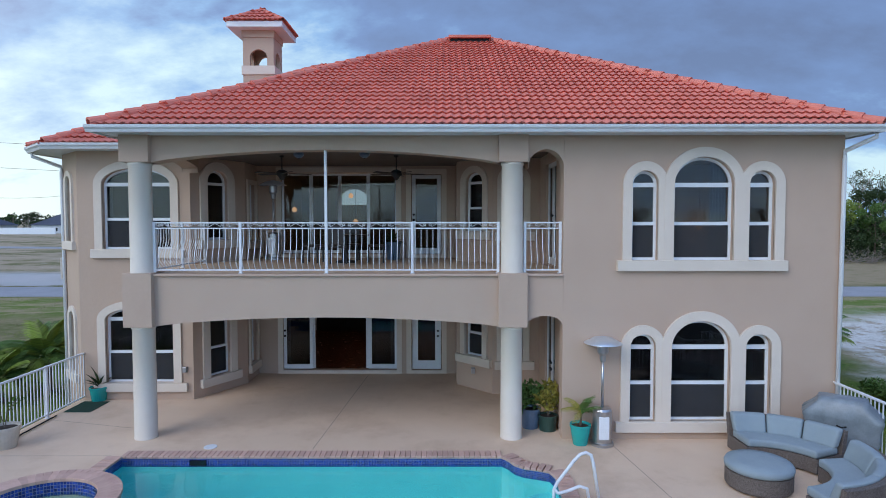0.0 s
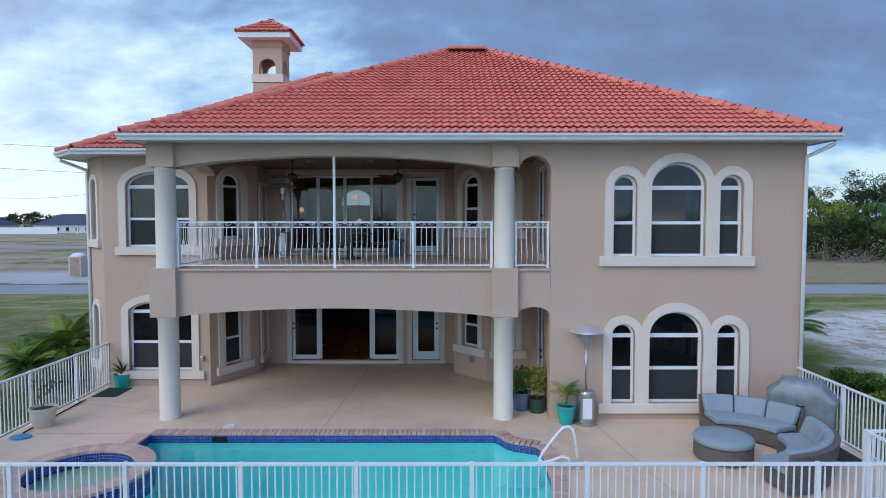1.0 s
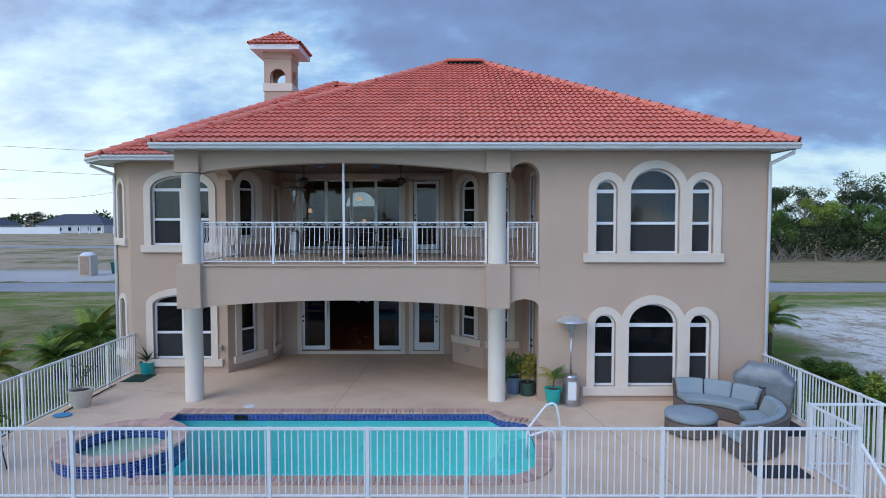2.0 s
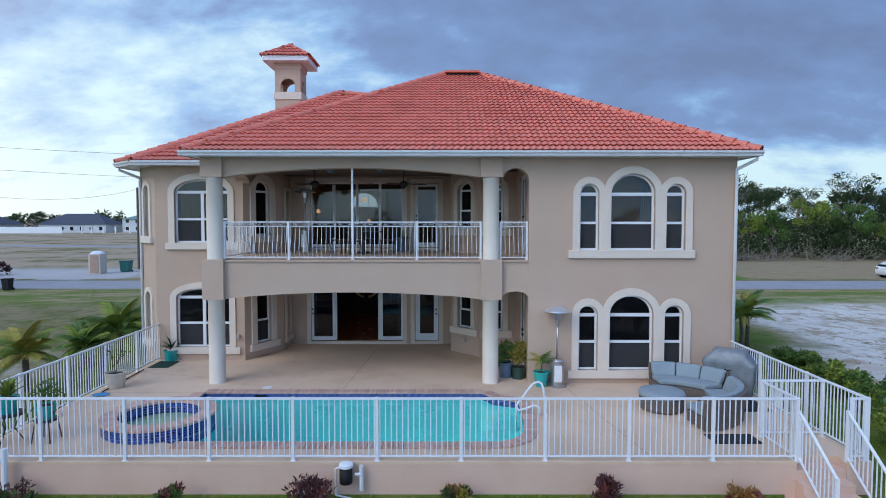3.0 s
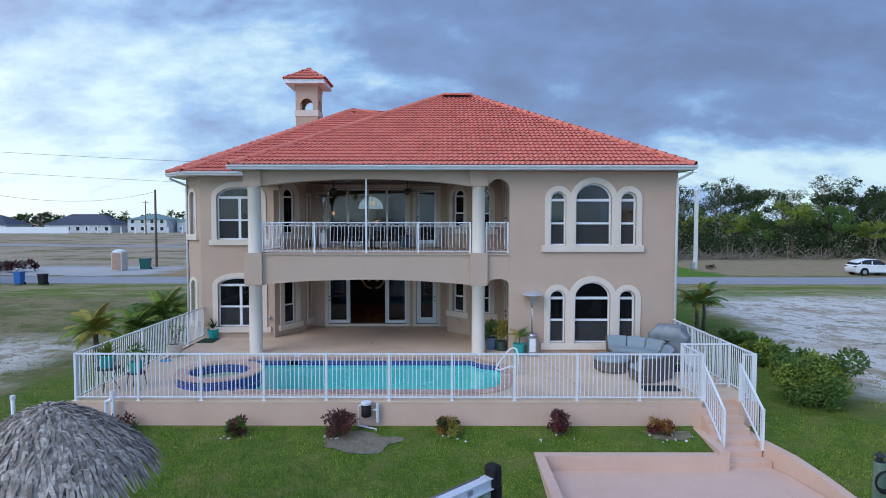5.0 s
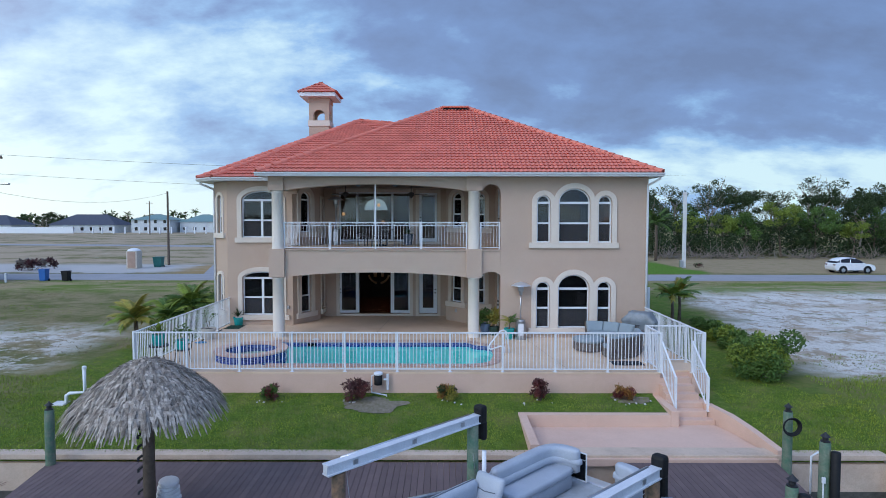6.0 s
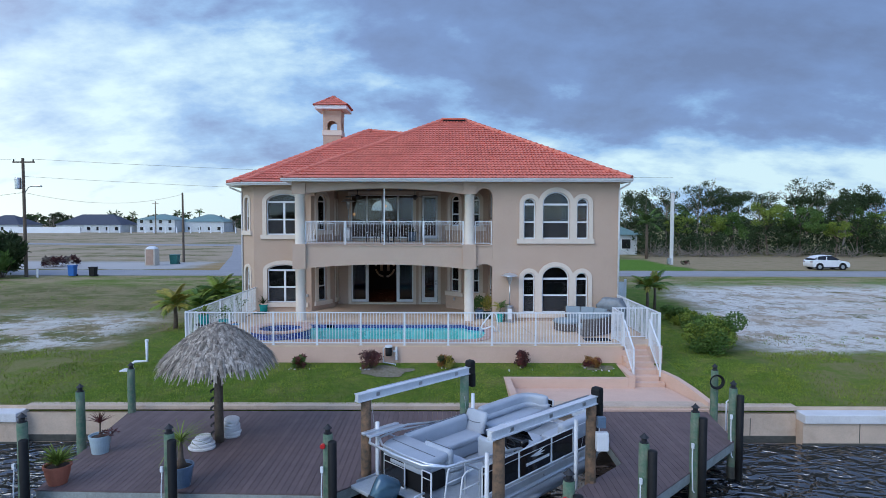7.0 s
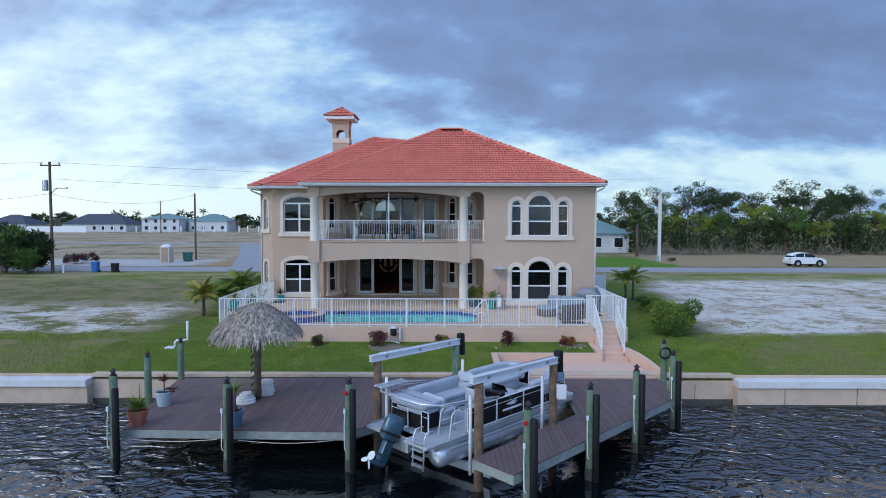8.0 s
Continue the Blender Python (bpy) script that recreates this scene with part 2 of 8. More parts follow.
LEAFLIGHT = material("leaf_light", (0.21, 0.27, 0.045), (0.15, 0.21, 0.038), 3, 0.55, 0.1, vary=0.35, spec=0.15)
LEAFDARK = material("leaf_dark", (0.030, 0.050, 0.020), (0.052, 0.078, 0.028), 3, 0.6, 0.1, vary=0.35, spec=0.15)
LEAFRED = material("leaf_red", (0.17, 0.03, 0.025), (0.08, 0.025, 0.02), 5, 0.5, 0.1, vary=0.4)
LEAFMAROON = material("leaf_maroon", (0.06, 0.018, 0.022), (0.10, 0.025, 0.02), 5, 0.5, 0.1, vary=0.4)
LEAFORANGE = material("leaf_orange", (0.40, 0.14, 0.025), (0.16, 0.12, 0.03), 5, 0.5, 0.1, vary=0.35)
LEAFYELLOW = material("leaf_yellow", (0.38, 0.28, 0.05), (0.20, 0.22, 0.05), 4, 0.5, 0.1, vary=0.3, spec=0.15)
BARK = material("bark", (0.16, 0.12, 0.09), (0.10, 0.075, 0.055), 6, 0.95, 0.7, 30)
DEADWOOD = material("dead_branches", (0.30, 0.25, 0.21), (0.20, 0.17, 0.14), 6, 0.9, 0.4, 30)
MULCH = material("mulch", (0.25, 0.205, 0.155), (0.14, 0.13, 0.075), 8, 0.95, 0.9, 40)
MATGREEN = material("green_mat", (0.012, 0.05, 0.03), None, 12, 0.95, 0.5, 150)
MATBLACK = material("dark_mat", (0.03, 0.03, 0.035), None, 12, 0.95, 0.5, 150)
IRON = material("black_iron", (0.02, 0.02, 0.022), None, 8, 0.5, 0.1)
BLACKGLOSS = material("black_panel", (0.012, 0.012, 0.014), None, 2, 0.12, 0.0)
VINYL = material("boat_vinyl", (0.44, 0.48, 0.53), (0.38, 0.42, 0.47), 2, 0.45, 0.06)
VINYLDARK = material("boat_vinyl_accent", (0.12, 0.14, 0.17), None, 2, 0.5, 0.06)
BOATFLOOR = material("boat_floor", (0.42, 0.45, 0.47), None, 6, 0.7, 0.2, 90)
MOTOR = material("outboard_paint", (0.055, 0.12, 0.17), (0.05, 0.10, 0.14), 2, 0.2, 0.0, metal=0.3, coat=0.5)
LAMP = glow_material("warm_bulb", (1.0, 0.50, 0.20), 1.6)


def fix_water(name, tint, rough, wave, bump, ior):
    """Open water: dark body with a clear mirror and wind ripples."""
    m = bpy.data.materials.new(name)
    m.use_nodes = True
    nt = m.node_tree
    b = nt.nodes["Principled BSDF"]
    b.inputs["Base Color"].default_value = (*tint, 1)
    b.inputs["Roughness"].default_value = rough
    b.inputs["IOR"].default_value = ior
    tc = nt.nodes.new("ShaderNodeTexCoord")
    mp = nt.nodes.new("ShaderNodeMapping")
    mp.inputs["Scale"].default_value = (0.75, 1.15, 1)
    mp.inputs["Rotation"].default_value = (0, 0, radians(-30))
    nt.links.new(tc.outputs["Object"], mp.inputs[0])
    n1 = nt.nodes.new("ShaderNodeTexNoise")
    n1.inputs["Scale"].default_value, n1.inputs["Detail"].default_value, n1.inputs["Distortion"].default_value = wave, 2.5, 0.8
    nt.links.new(mp.outputs[0], n1.inputs["Vector"])
    bp = nt.nodes.new("ShaderNodeBump")
    bp.inputs["Strength"].default_value, bp.inputs["Distance"].default_value = bump, 0.75
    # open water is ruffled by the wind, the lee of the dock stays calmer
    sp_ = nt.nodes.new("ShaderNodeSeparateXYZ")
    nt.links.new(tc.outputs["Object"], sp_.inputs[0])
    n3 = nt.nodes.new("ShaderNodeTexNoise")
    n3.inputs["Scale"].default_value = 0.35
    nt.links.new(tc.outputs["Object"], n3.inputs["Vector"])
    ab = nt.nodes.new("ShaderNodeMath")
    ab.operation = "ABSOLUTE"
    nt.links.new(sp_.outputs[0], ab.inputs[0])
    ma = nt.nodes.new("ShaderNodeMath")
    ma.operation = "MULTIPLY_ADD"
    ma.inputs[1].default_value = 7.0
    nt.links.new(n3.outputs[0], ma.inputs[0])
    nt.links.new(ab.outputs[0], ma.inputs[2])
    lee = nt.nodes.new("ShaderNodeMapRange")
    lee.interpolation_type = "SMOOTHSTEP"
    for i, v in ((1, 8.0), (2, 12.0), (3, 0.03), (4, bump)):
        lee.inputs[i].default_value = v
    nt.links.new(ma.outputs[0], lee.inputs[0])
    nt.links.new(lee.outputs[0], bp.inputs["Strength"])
    nt.links.new(n1.outputs[0], bp.inputs["Height"])
    nt.links.new(bp.outputs[0], b.inputs["Normal"])
    return m


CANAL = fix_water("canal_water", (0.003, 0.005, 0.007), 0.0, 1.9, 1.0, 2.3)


def pool_water_material():
    m = bpy.data.materials.new("pool_water")
    m.use_nodes = True
    nt = m.node_tree
    nt.nodes.clear()
    tr = nt.nodes.new("ShaderNodeBsdfTransparent")
    tr.inputs[0].default_value = (0.55, 0.95, 0.94, 1)
    gl = nt.nodes.new("ShaderNodeBsdfGlossy")
    gl.inputs["Roughness"].default_value = 0.02
    fr = nt.nodes.new("ShaderNodeFresnel")
    fr.inputs[0].default_value = 1.33
    tc = nt.nodes.new("ShaderNodeTexCoord")
    n1 = nt.nodes.new("ShaderNodeTexNoise")
    n1.inputs["Scale"].default_value, n1.inputs["Detail"].default_value = 2.2, 2
    nt.links.new(tc.outputs["Object"], n1.inputs["Vector"])
    bp = nt.nodes.new("ShaderNodeBump")
    bp.inputs["Strength"].default_value, bp.inputs["Distance"].default_value = 0.25, 0.03
    nt.links.new(n1.outputs[0], bp.inputs["Height"])
    nt.links.new(bp.outputs[0], gl.inputs["Normal"])
    nt.links.new(bp.outputs[0], fr.inputs["Normal"])
    mx = nt.nodes.new("ShaderNodeMixShader")
    nt.links.new(fr.outputs[0], mx.inputs[0])
    nt.links.new(tr.outputs[0], mx.inputs[1])
    nt.links.new(gl.outputs[0], mx.inputs[2])
    out = nt.nodes.new("ShaderNodeOutputMaterial")
    nt.links.new(mx.outputs[0], out.inputs[0])
    return m


POOLWATER = pool_water_material()


def ground_material():
    """Mown lawn round the house, and rough lots of dry grass, dirt and pale sand beyond it."""
    m = bpy.data.materials.new("ground_cover")
    m.use_nodes = True
    nt = m.node_tree
    b = nt.nodes["Principled BSDF"]
    L = nt.links
    tc = nt.nodes.new("ShaderNodeTexCoord")
    sep = nt.nodes.new("ShaderNodeSeparateXYZ")
    L.new(tc.outputs["Object"], sep.inputs[0])

    def noise_of(scale, detail=6, rough=0.6, squash=None):
        n = nt.nodes.new("ShaderNodeTexNoise")
        n.inputs["Scale"].default_value, n.inputs["Detail"].default_value, n.inputs["Roughness"].default_value = scale, detail, rough
        if squash:
            mp = nt.nodes.new("ShaderNodeMapping")
            mp.inputs["Scale"].default_value = squash
            L.new(tc.outputs["Object"], mp.inputs[0])
            L.new(mp.outputs[0], n.inputs["Vector"])
        else:
            L.new(tc.outputs["Object"], n.inputs["Vector"])
        return n.outputs[0]

    def rng(v, a, c, lo=0.0, hi=1.0):
        n = nt.nodes.new("ShaderNodeMapRange")
        n.interpolation_type = "SMOOTHSTEP"
        for i, x in ((1, a), (2, c), (3, lo), (4, hi)):
            n.inputs[i].default_value = x
        L.new(v, n.inputs[0])
        return n.outputs[0]

    def op(o, a, c):
        n = nt.nodes.new("ShaderNodeMath")
        n.operation = o
        for i, v in enumerate((a, c)):
            if isinstance(v, (int, float)):
                n.inputs[i].default_value = v
            else:
                L.new(v, n.inputs[i])
        return n.outputs[0]

    def mix(f, a, c):
        n = nt.nodes.new("ShaderNodeMix")
        n.data_type = "RGBA"
        L.new(f, n.inputs[0])
        for i, v in ((6, a), (7, c)):
            if isinstance(v, tuple):
                n.inputs[i].default_value = (*v, 1)
            else:
                L.new(v, n.inputs[i])
        return n.outputs[2]

    wob = noise_of(0.35, 4)
    wobm = op("MULTIPLY", op("SUBTRACT", wob, 0.5), 5.0)
    inland = op("MULTIPLY", op("MAXIMUM", sep.outputs[1], 0.0), -0.24)
    ax = op("ADD", op("ADD", op("ABSOLUTE", sep.outputs[0], 0), wobm), inland)
    fine = noise_of(22, 6, 0.75)
    mid = noise_of(1.2, 6, 0.65)
    lawn = mix(rng(fine, 0.3, 0.7), (0.05, 0.105, 0.012), (0.19, 0.26, 0.05))
    lawn = mix(rng(noise_of(4.5, 5, 0.7), 0.38, 0.66, 0, 0.7), lawn, (0.055, 0.105, 0.016))
    lawn = mix(rng(mid, 0.42, 0.75, 0, 0.75), lawn, (0.215, 0.20, 0.075))
    dry = mix(rng(noise_of(0.5, 8, 0.7), 0.40, 0.58), (0.135, 0.15, 0.05), (0.30, 0.245, 0.14))
    dry = mix(rng(fine, 0.35, 0.7, 0, 0.8), dry, (0.15, 0.14, 0.06))
    sandy = mix(rng(fine, 0.3, 0.7), (0.50, 0.475, 0.42), (0.82, 0.79, 0.72))
    sandy = mix(rng(noise_of(0.9, 12, 0.8, (0.8, 0.7, 1)), 0.49, 0.57, 0, 0.85), sandy, (0.36, 0.28, 0.19))
    sandy = mix(rng(noise_of(5, 6, 0.8), 0.56, 0.66, 0, 0.8), sandy, (0.20, 0.19, 0.10))
    sandy = mix(op("MULTIPLY", rng(noise_of(0.35, 5, 0.7, (0.35, 1.0, 1)), 0.52, 0.62), 0.6), sandy, (0.50, 0.40, 0.30))
    streak = noise_of(0.55, 12, 0.78, (0.75, 0.85, 1))
    east = op("MULTIPLY", op("MULTIPLY", rng(op("ADD", op("ADD", sep.outputs[0], wobm), inland), 12.0, 15.0), rng(sep.outputs[1], 24, 20)), rng(op("ADD", sep.outputs[1], wobm), -4.6, -3.0))
    west_ = op("MULTIPLY", op("MULTIPLY", rng(op("ADD", sep.outputs[0], wobm), -12.5, -16.5), rng(op("ADD", sep.outputs[1], wobm), 8, 3)), rng(op("ADD", sep.outputs[1], wobm), -5.2, -3.6))
    far = op("MULTIPLY", rng(sep.outputs[1], 33, 36), rng(sep.outputs[0], -8, -14))
    pale = op("MULTIPLY", op("MULTIPLY", rng(op("ADD", sep.outputs[1], wobm), 33, 34), rng(op("ADD", sep.outputs[1], wobm), 47, 42)), op("MULTIPLY", rng(op("ADD", sep.outputs[0], wobm), -25, -29), rng(sep.outputs[0], -62, -56)))
    patch = op("ADD", op("MULTIPLY", east, rng(streak, 0.36, 0.46)), op("ADD", op("MULTIPLY", west_, rng(streak, 0.45, 0.53, 0, 0.9)), op("MULTIPLY", far, rng(streak, 0.56, 0.7, 0, 0.7))))
    dry = mix(op("MULTIPLY", far, rng(noise_of(0.11, 6, 0.7, (0.8, 0.9, 1)), 0.38, 0.54, 0.0, 0.9)), dry, (0.43, 0.335, 0.235))
    rough_lot = mix(patch, dry, sandy)
    greenband = op("MULTIPLY", rng(op("ADD", sep.outputs[1], op("MULTIPLY", wobm, 0.5)), -2.6, -4.4), rng(sep.outputs[1], -40, -10))
    near_house = rng(ax, 13.5, 11.5)
    near_house = op("MULTIPLY", near_house, rng(sep.outputs[1], 22, 16))
    band_col = mix(rng(noise_of(0.45, 9, 0.75), 0.38, 0.54), (0.15, 0.20, 0.035), (0.25, 0.215, 0.10))
    band_col = mix(rng(fine, 0.35, 0.7, 0, 0.75), band_col, (0.085, 0.125, 0.022))
    rough_lot = mix(op("MULTIPLY", greenband, rng(mid, 0.2, 0.5, 0.6, 1.0)), rough_lot, band_col)
    rough_lot = mix(op("MULTIPLY", pale, 0.85), rough_lot, (0.50, 0.49, 0.48))
    verge = op("MULTIPLY", rng(op("ADD", sep.outputs[1], wobm), 17.5, 21.0), rng(sep.outputs[1], 27, 25.5))
    rough_lot = mix(op("MULTIPLY", verge, 0.85), rough_lot, mix(rng(noise_of(0.4, 8, 0.75, (0.4, 1.2, 1)), 0.42, 0.58), (0.13, 0.19, 0.035), (0.36, 0.285, 0.17)))
    straw = op("MULTIPLY", op("MULTIPLY", rng(sep.outputs[1], 33.0, 35.0), rng(sep.outputs[1], 60, 56)), rng(op("ADD", sep.outputs[0], wobm), 25, 28))
    rough_lot = mix(op("MULTIPLY", straw, rng(mid, 0.25, 0.65, 0.45, 0.95)), rough_lot, (0.36, 0.275, 0.17))
    corner = op("MULTIPLY", op("MULTIPLY", rng(sep.outputs[1], 32.2, 33.0), rng(op("ADD", sep.outputs[1], wobm), 46, 42)), op("MULTIPLY", rng(op("ADD", sep.outputs[0], wobm), -27, -24.5), rng(sep.outputs[0], -13, -14.5)))
    rough_lot = mix(op("MULTIPLY", corner, rng(mid, 0.3, 0.6, 0.5, 1.0)), rough_lot, (0.34, 0.235, 0.11))
    yard = op("MULTIPLY", op("MULTIPLY", rng(sep.outputs[1], 32.6, 33.2), rng(op("ADD", sep.outputs[1], wobm), 52, 48)), op("MULTIPLY", rng(sep.outputs[0], 2, 3), rng(op("ADD", sep.outputs[0], wobm), 27, 25.5)))
    rough_lot = mix(yard, rough_lot, mix(rng(fine, 0.3, 0.7), (0.07, 0.15, 0.02), (0.14, 0.25, 0.04)))
    col = mix(near_house, rough_lot, lawn)
    L.new(col, b.inputs["Base Color"])
    b.inputs["Roughness"].default_value = 0.95
    b.inputs["Specular IOR Level"].default_value = 0.08
    bp = nt.nodes.new("ShaderNodeBump")
    bp.inputs["Strength"].default_value, bp.inputs["Distance"].default_value = 0.8, 0.04
    L.new(op("ADD", fine, mid), bp.inputs["Height"])
    L.new(bp.outputs[0], b.inputs["Normal"])
    return m


GROUND = ground_material()


# ---------- mesh helpers ----------
from mathutils import geometry


def part(name, bm, mat, parent=None, label="", smooth=False):
    """Links a bmesh as one mesh object under a thing or a part."""
    me = bpy.data.meshes.new(name)
    bm.to_mesh(me)
    bm.free()
    me.materials.append(mat)
    if smooth:
        for p in me.polygons:
            p.use_smooth = True
    ob = new(name, me)
    if parent:
        ob.parent = parent
    if label:
        ob["label"] = label
    return ob


def piece(name, me, m, parent):
    ob = new(name, me)
    ob.parent = parent
    ob.matrix_basis = m
    return ob


def mesh_of(name, bm, mat, smooth=False):
    me = bpy.data.meshes.new(name)
    bm.to_mesh(me)
    bm.free()
    me.materials.append(mat)
    if smooth:
        for p in me.polygons:
            p.use_smooth = True
    return me


def thing(name, label, category, m=None, group="", kind=""):
    ob = new(name)
    ob.empty_display_size = 0.2
    if m is not None:
        ob.matrix_world = m
    return tagged(ob, label, category, group, kind)


def B():
    return bmesh.new()


def box(bm, x0, x1, y0, y1, z0, z1, bevel=0.0, m=None):
    g = bmesh.ops.create_cube(bm, size=1.0)
    vs = g["verts"]
    mm = Matrix.Translation(((x0 + x1) / 2, (y0 + y1) / 2, (z0 + z1) / 2)) @ Matrix.Diagonal((x1 - x0, y1 - y0, z1 - z0, 1))
    bmesh.ops.transform(bm, matrix=mm if m is None else m @ mm, verts=vs)
    if bevel:
        es = list({e for v in vs for e in v.link_edges})
        bmesh.ops.bevel(bm, geom=es, offset=bevel, segments=2, affect="EDGES", profile=0.5)
    return bm


def lathe(bm, prof, n=20, at=(0, 0, 0), cap=True, m=None):
    """Turns a profile of (radius, height) round the z axis."""
    rings = []
    for r, z in prof:
        ring = []
        for i in range(n):
            a = 2 * math.pi * i / n
            p = Vector((r * math.cos(a), r * math.sin(a), z)) + Vector(at)
            ring.append(bm.verts.new(m @ p if m is not None else p))
        rings.append(ring)
    for a, b in zip(rings, rings[1:]):
        for i in range(n):
            bm.faces.new((a[i], a[(i + 1) % n], b[(i + 1) % n], b[i]))
    if cap:
        bm.faces.new(list(reversed(rings[0])))
        bm.faces.new(rings[-1])
    return bm


def tube(bm, pts, r, n=8, r2=None, closed=False):
    """A round bar along a path."""
    pts = [Vector(p) for p in pts]
    rings = []
    k = len(pts)
    prev = None
    for i, p in enumerate(pts):
        a = pts[(i - 1) % k] if closed or i else p
        c = pts[(i + 1) % k] if closed or i < k - 1 else p
        d = (c - a).normalized() if (c - a).length > 1e-9 else Vector((0, 0, 1))
        if prev is None:
            side = d.orthogonal().normalized()
        else:
            side = (prev - d * prev.dot(d))
            side = side.normalized() if side.length > 1e-6 else d.orthogonal().normalized()
        prev = side
        up_ = d.cross(side)
        rr = r if r2 is None else r + (r2 - r) * i / max(1, k - 1)
        rings.append([bm.verts.new(p + (side * math.cos(t) + up_ * math.sin(t)) * rr) for t in [2 * math.pi * j / n for j in range(n)]])
    for i in range(k if closed else k - 1):
        a, b = rings[i], rings[(i + 1) % k]
        for j in range(n):
            bm.faces.new((a[j], a[(j + 1) % n], b[(j + 1) % n], b[j]))
    if not closed:
        bm.faces.new(list(reversed(rings[0])))
        bm.faces.new(rings[-1])
    return bm


def plate(bm, outer, holes, m, depth):
    """A slab of outline outer with holes, in the local plane (u, v); its back lies at w = depth along local y."""
    loops = [list(outer)] + [list(h) for h in holes]
    tris = geometry.tessellate_polygon([[Vector((u, v, 0)) for u, v in lp] for lp in loops])
    flat = [p for lp in loops for p in lp]
    fr = [bm.verts.new(m @ Vector((u, 0, v))) for u, v in flat]
    bk = [bm.verts.new(m @ Vector((u, depth, v))) for u, v in flat]
    for t in tris:
        a, b, c = t
        try:
            bm.faces.new((fr[a], fr[b], fr[c]))
            bm.faces.new((bk[c], bk[b], bk[a]))
        except ValueError:
            pass
    k = 0
    for lp in loops:
        n = len(lp)
        for i in range(n):
            a, b = k + i, k + (i + 1) % n
            bm.faces.new((fr[a], fr[b], bk[b], bk[a]))
        k += n
    bmesh.ops.recalc_face_normals(bm, faces=bm.faces)
    return bm


def slab(bm, outline, z0, z1, holes=()):
    """A horizontal slab of outline (x, y), with holes."""
    m = Matrix(((1, 0, 0, 0), (0, 0, 1, 0), (0, 1, 0, z0), (0, 0, 0, 1)))
    return plate(bm, outline, holes, m, z1 - z0)


def arch(u0, u1, z0, zs, rise, n=14):
    """Outline of an opening: flat sill at z0, upright to zs, elliptic head."""
    c, w = (u0 + u1) / 2, (u1 - u0) / 2
    pts = [(u0, z0), (u1, z0)]
    if rise > 0:
        pts += [(c + w * math.cos(math.pi * i / n), zs + rise * math.sin(math.pi * i / n)) for i in range(n + 1)]
    else:
        pts += [(u1, zs), (u0, zs)]
    return pts


def on_wall(x, y, deg=0.0, z=0.0):
    """Local frame of a wall: u along it, w (local y) inwards."""
    return pose(x, y, z, 0, 0, deg)


# ---------- ground, water, roads ----------
WATER_Z = -2.15


def ground_z(x, y):
    if y < -56:
        return -1.0
    if y < -9.0:
        return -4.0
    if (2.55 < x < 8.45 and y < -6.9) or (6.76 < x < 8.45 and y < -5.46):
        return -1.7
    if abs(x) < 6.6 and -5.0 < y < 14.5:
        return -2.2
    if y < -5.4:
        return -1.08 + (y + 9.0) / 3.6 * 0.45
    if y < 16:
        return -0.63
    return -0.63 + min(1.0, (y - 16) / 8) * 0.22


bm = B()
xs = sorted([2.52, 2.60, 6.73, 6.79, 8.42, 8.50] + [-2500, -900, -400, -200, -120, -80] + [-60 + 2 * i for i in range(61)] + [80, 120, 200, 400, 900, 2500])
ys = sorted([-6.86, -6.94, -5.43, -5.49] + [-900, -400, -120, -57, -55.9, -9.02, -8.98] + [-8.4 + 0.75 * i for i in range(20)] + [8 + 2 * i for i in range(28)] + [70, 90, 130, 200, 400, 900, 3000])
grid = [[bm.verts.new((x, y, ground_z(x, y) + (0.05 * noise.noise(Vector((x * 0.3, y * 0.3, 0))) if abs(x) < 70 and (y > 6 or abs(x) > 11) and -8 < y < 24 else 0))) for x in xs] for y in ys]
for a, b in zip(grid, grid[1:]):
    for i in range(len(xs) - 1):
        bm.faces.new((a[i], a[i + 1], b[i + 1], b[i]))
tagged(part("ground", bm, GROUND), "mown lawn and rough sandy lots with dry grass", "ground", kind="structure")

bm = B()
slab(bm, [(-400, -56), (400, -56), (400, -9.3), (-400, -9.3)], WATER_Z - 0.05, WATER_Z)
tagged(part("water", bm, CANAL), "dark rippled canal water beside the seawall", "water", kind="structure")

bm = B()
slab(bm, [(-300, 26.4), (300, 26.4), (300, 32.0), (-300, 32.0)], -0.6, -0.375)
tagged(part("road", bm, ASPHALT), "grey worn asphalt street behind the house", "road", kind="structure")
bm = B()
slab(bm, [(-22, 32.0), (-14, 32.0), (-23, 62), (-34, 92), (-41, 90), (-30, 58)], -0.6, -0.378)
tagged(part("road", bm, ASPHALT), "pale side street leading away between empty lots", "road", kind="structure")
bm = B()
slab(bm, [(-260, 118), (-30, 88), (-30, 94), (-260, 126)], -0.6, -0.36)
tagged(part("road", bm, ASPHALT), "far grey street across the empty lots", "road", kind="structure")

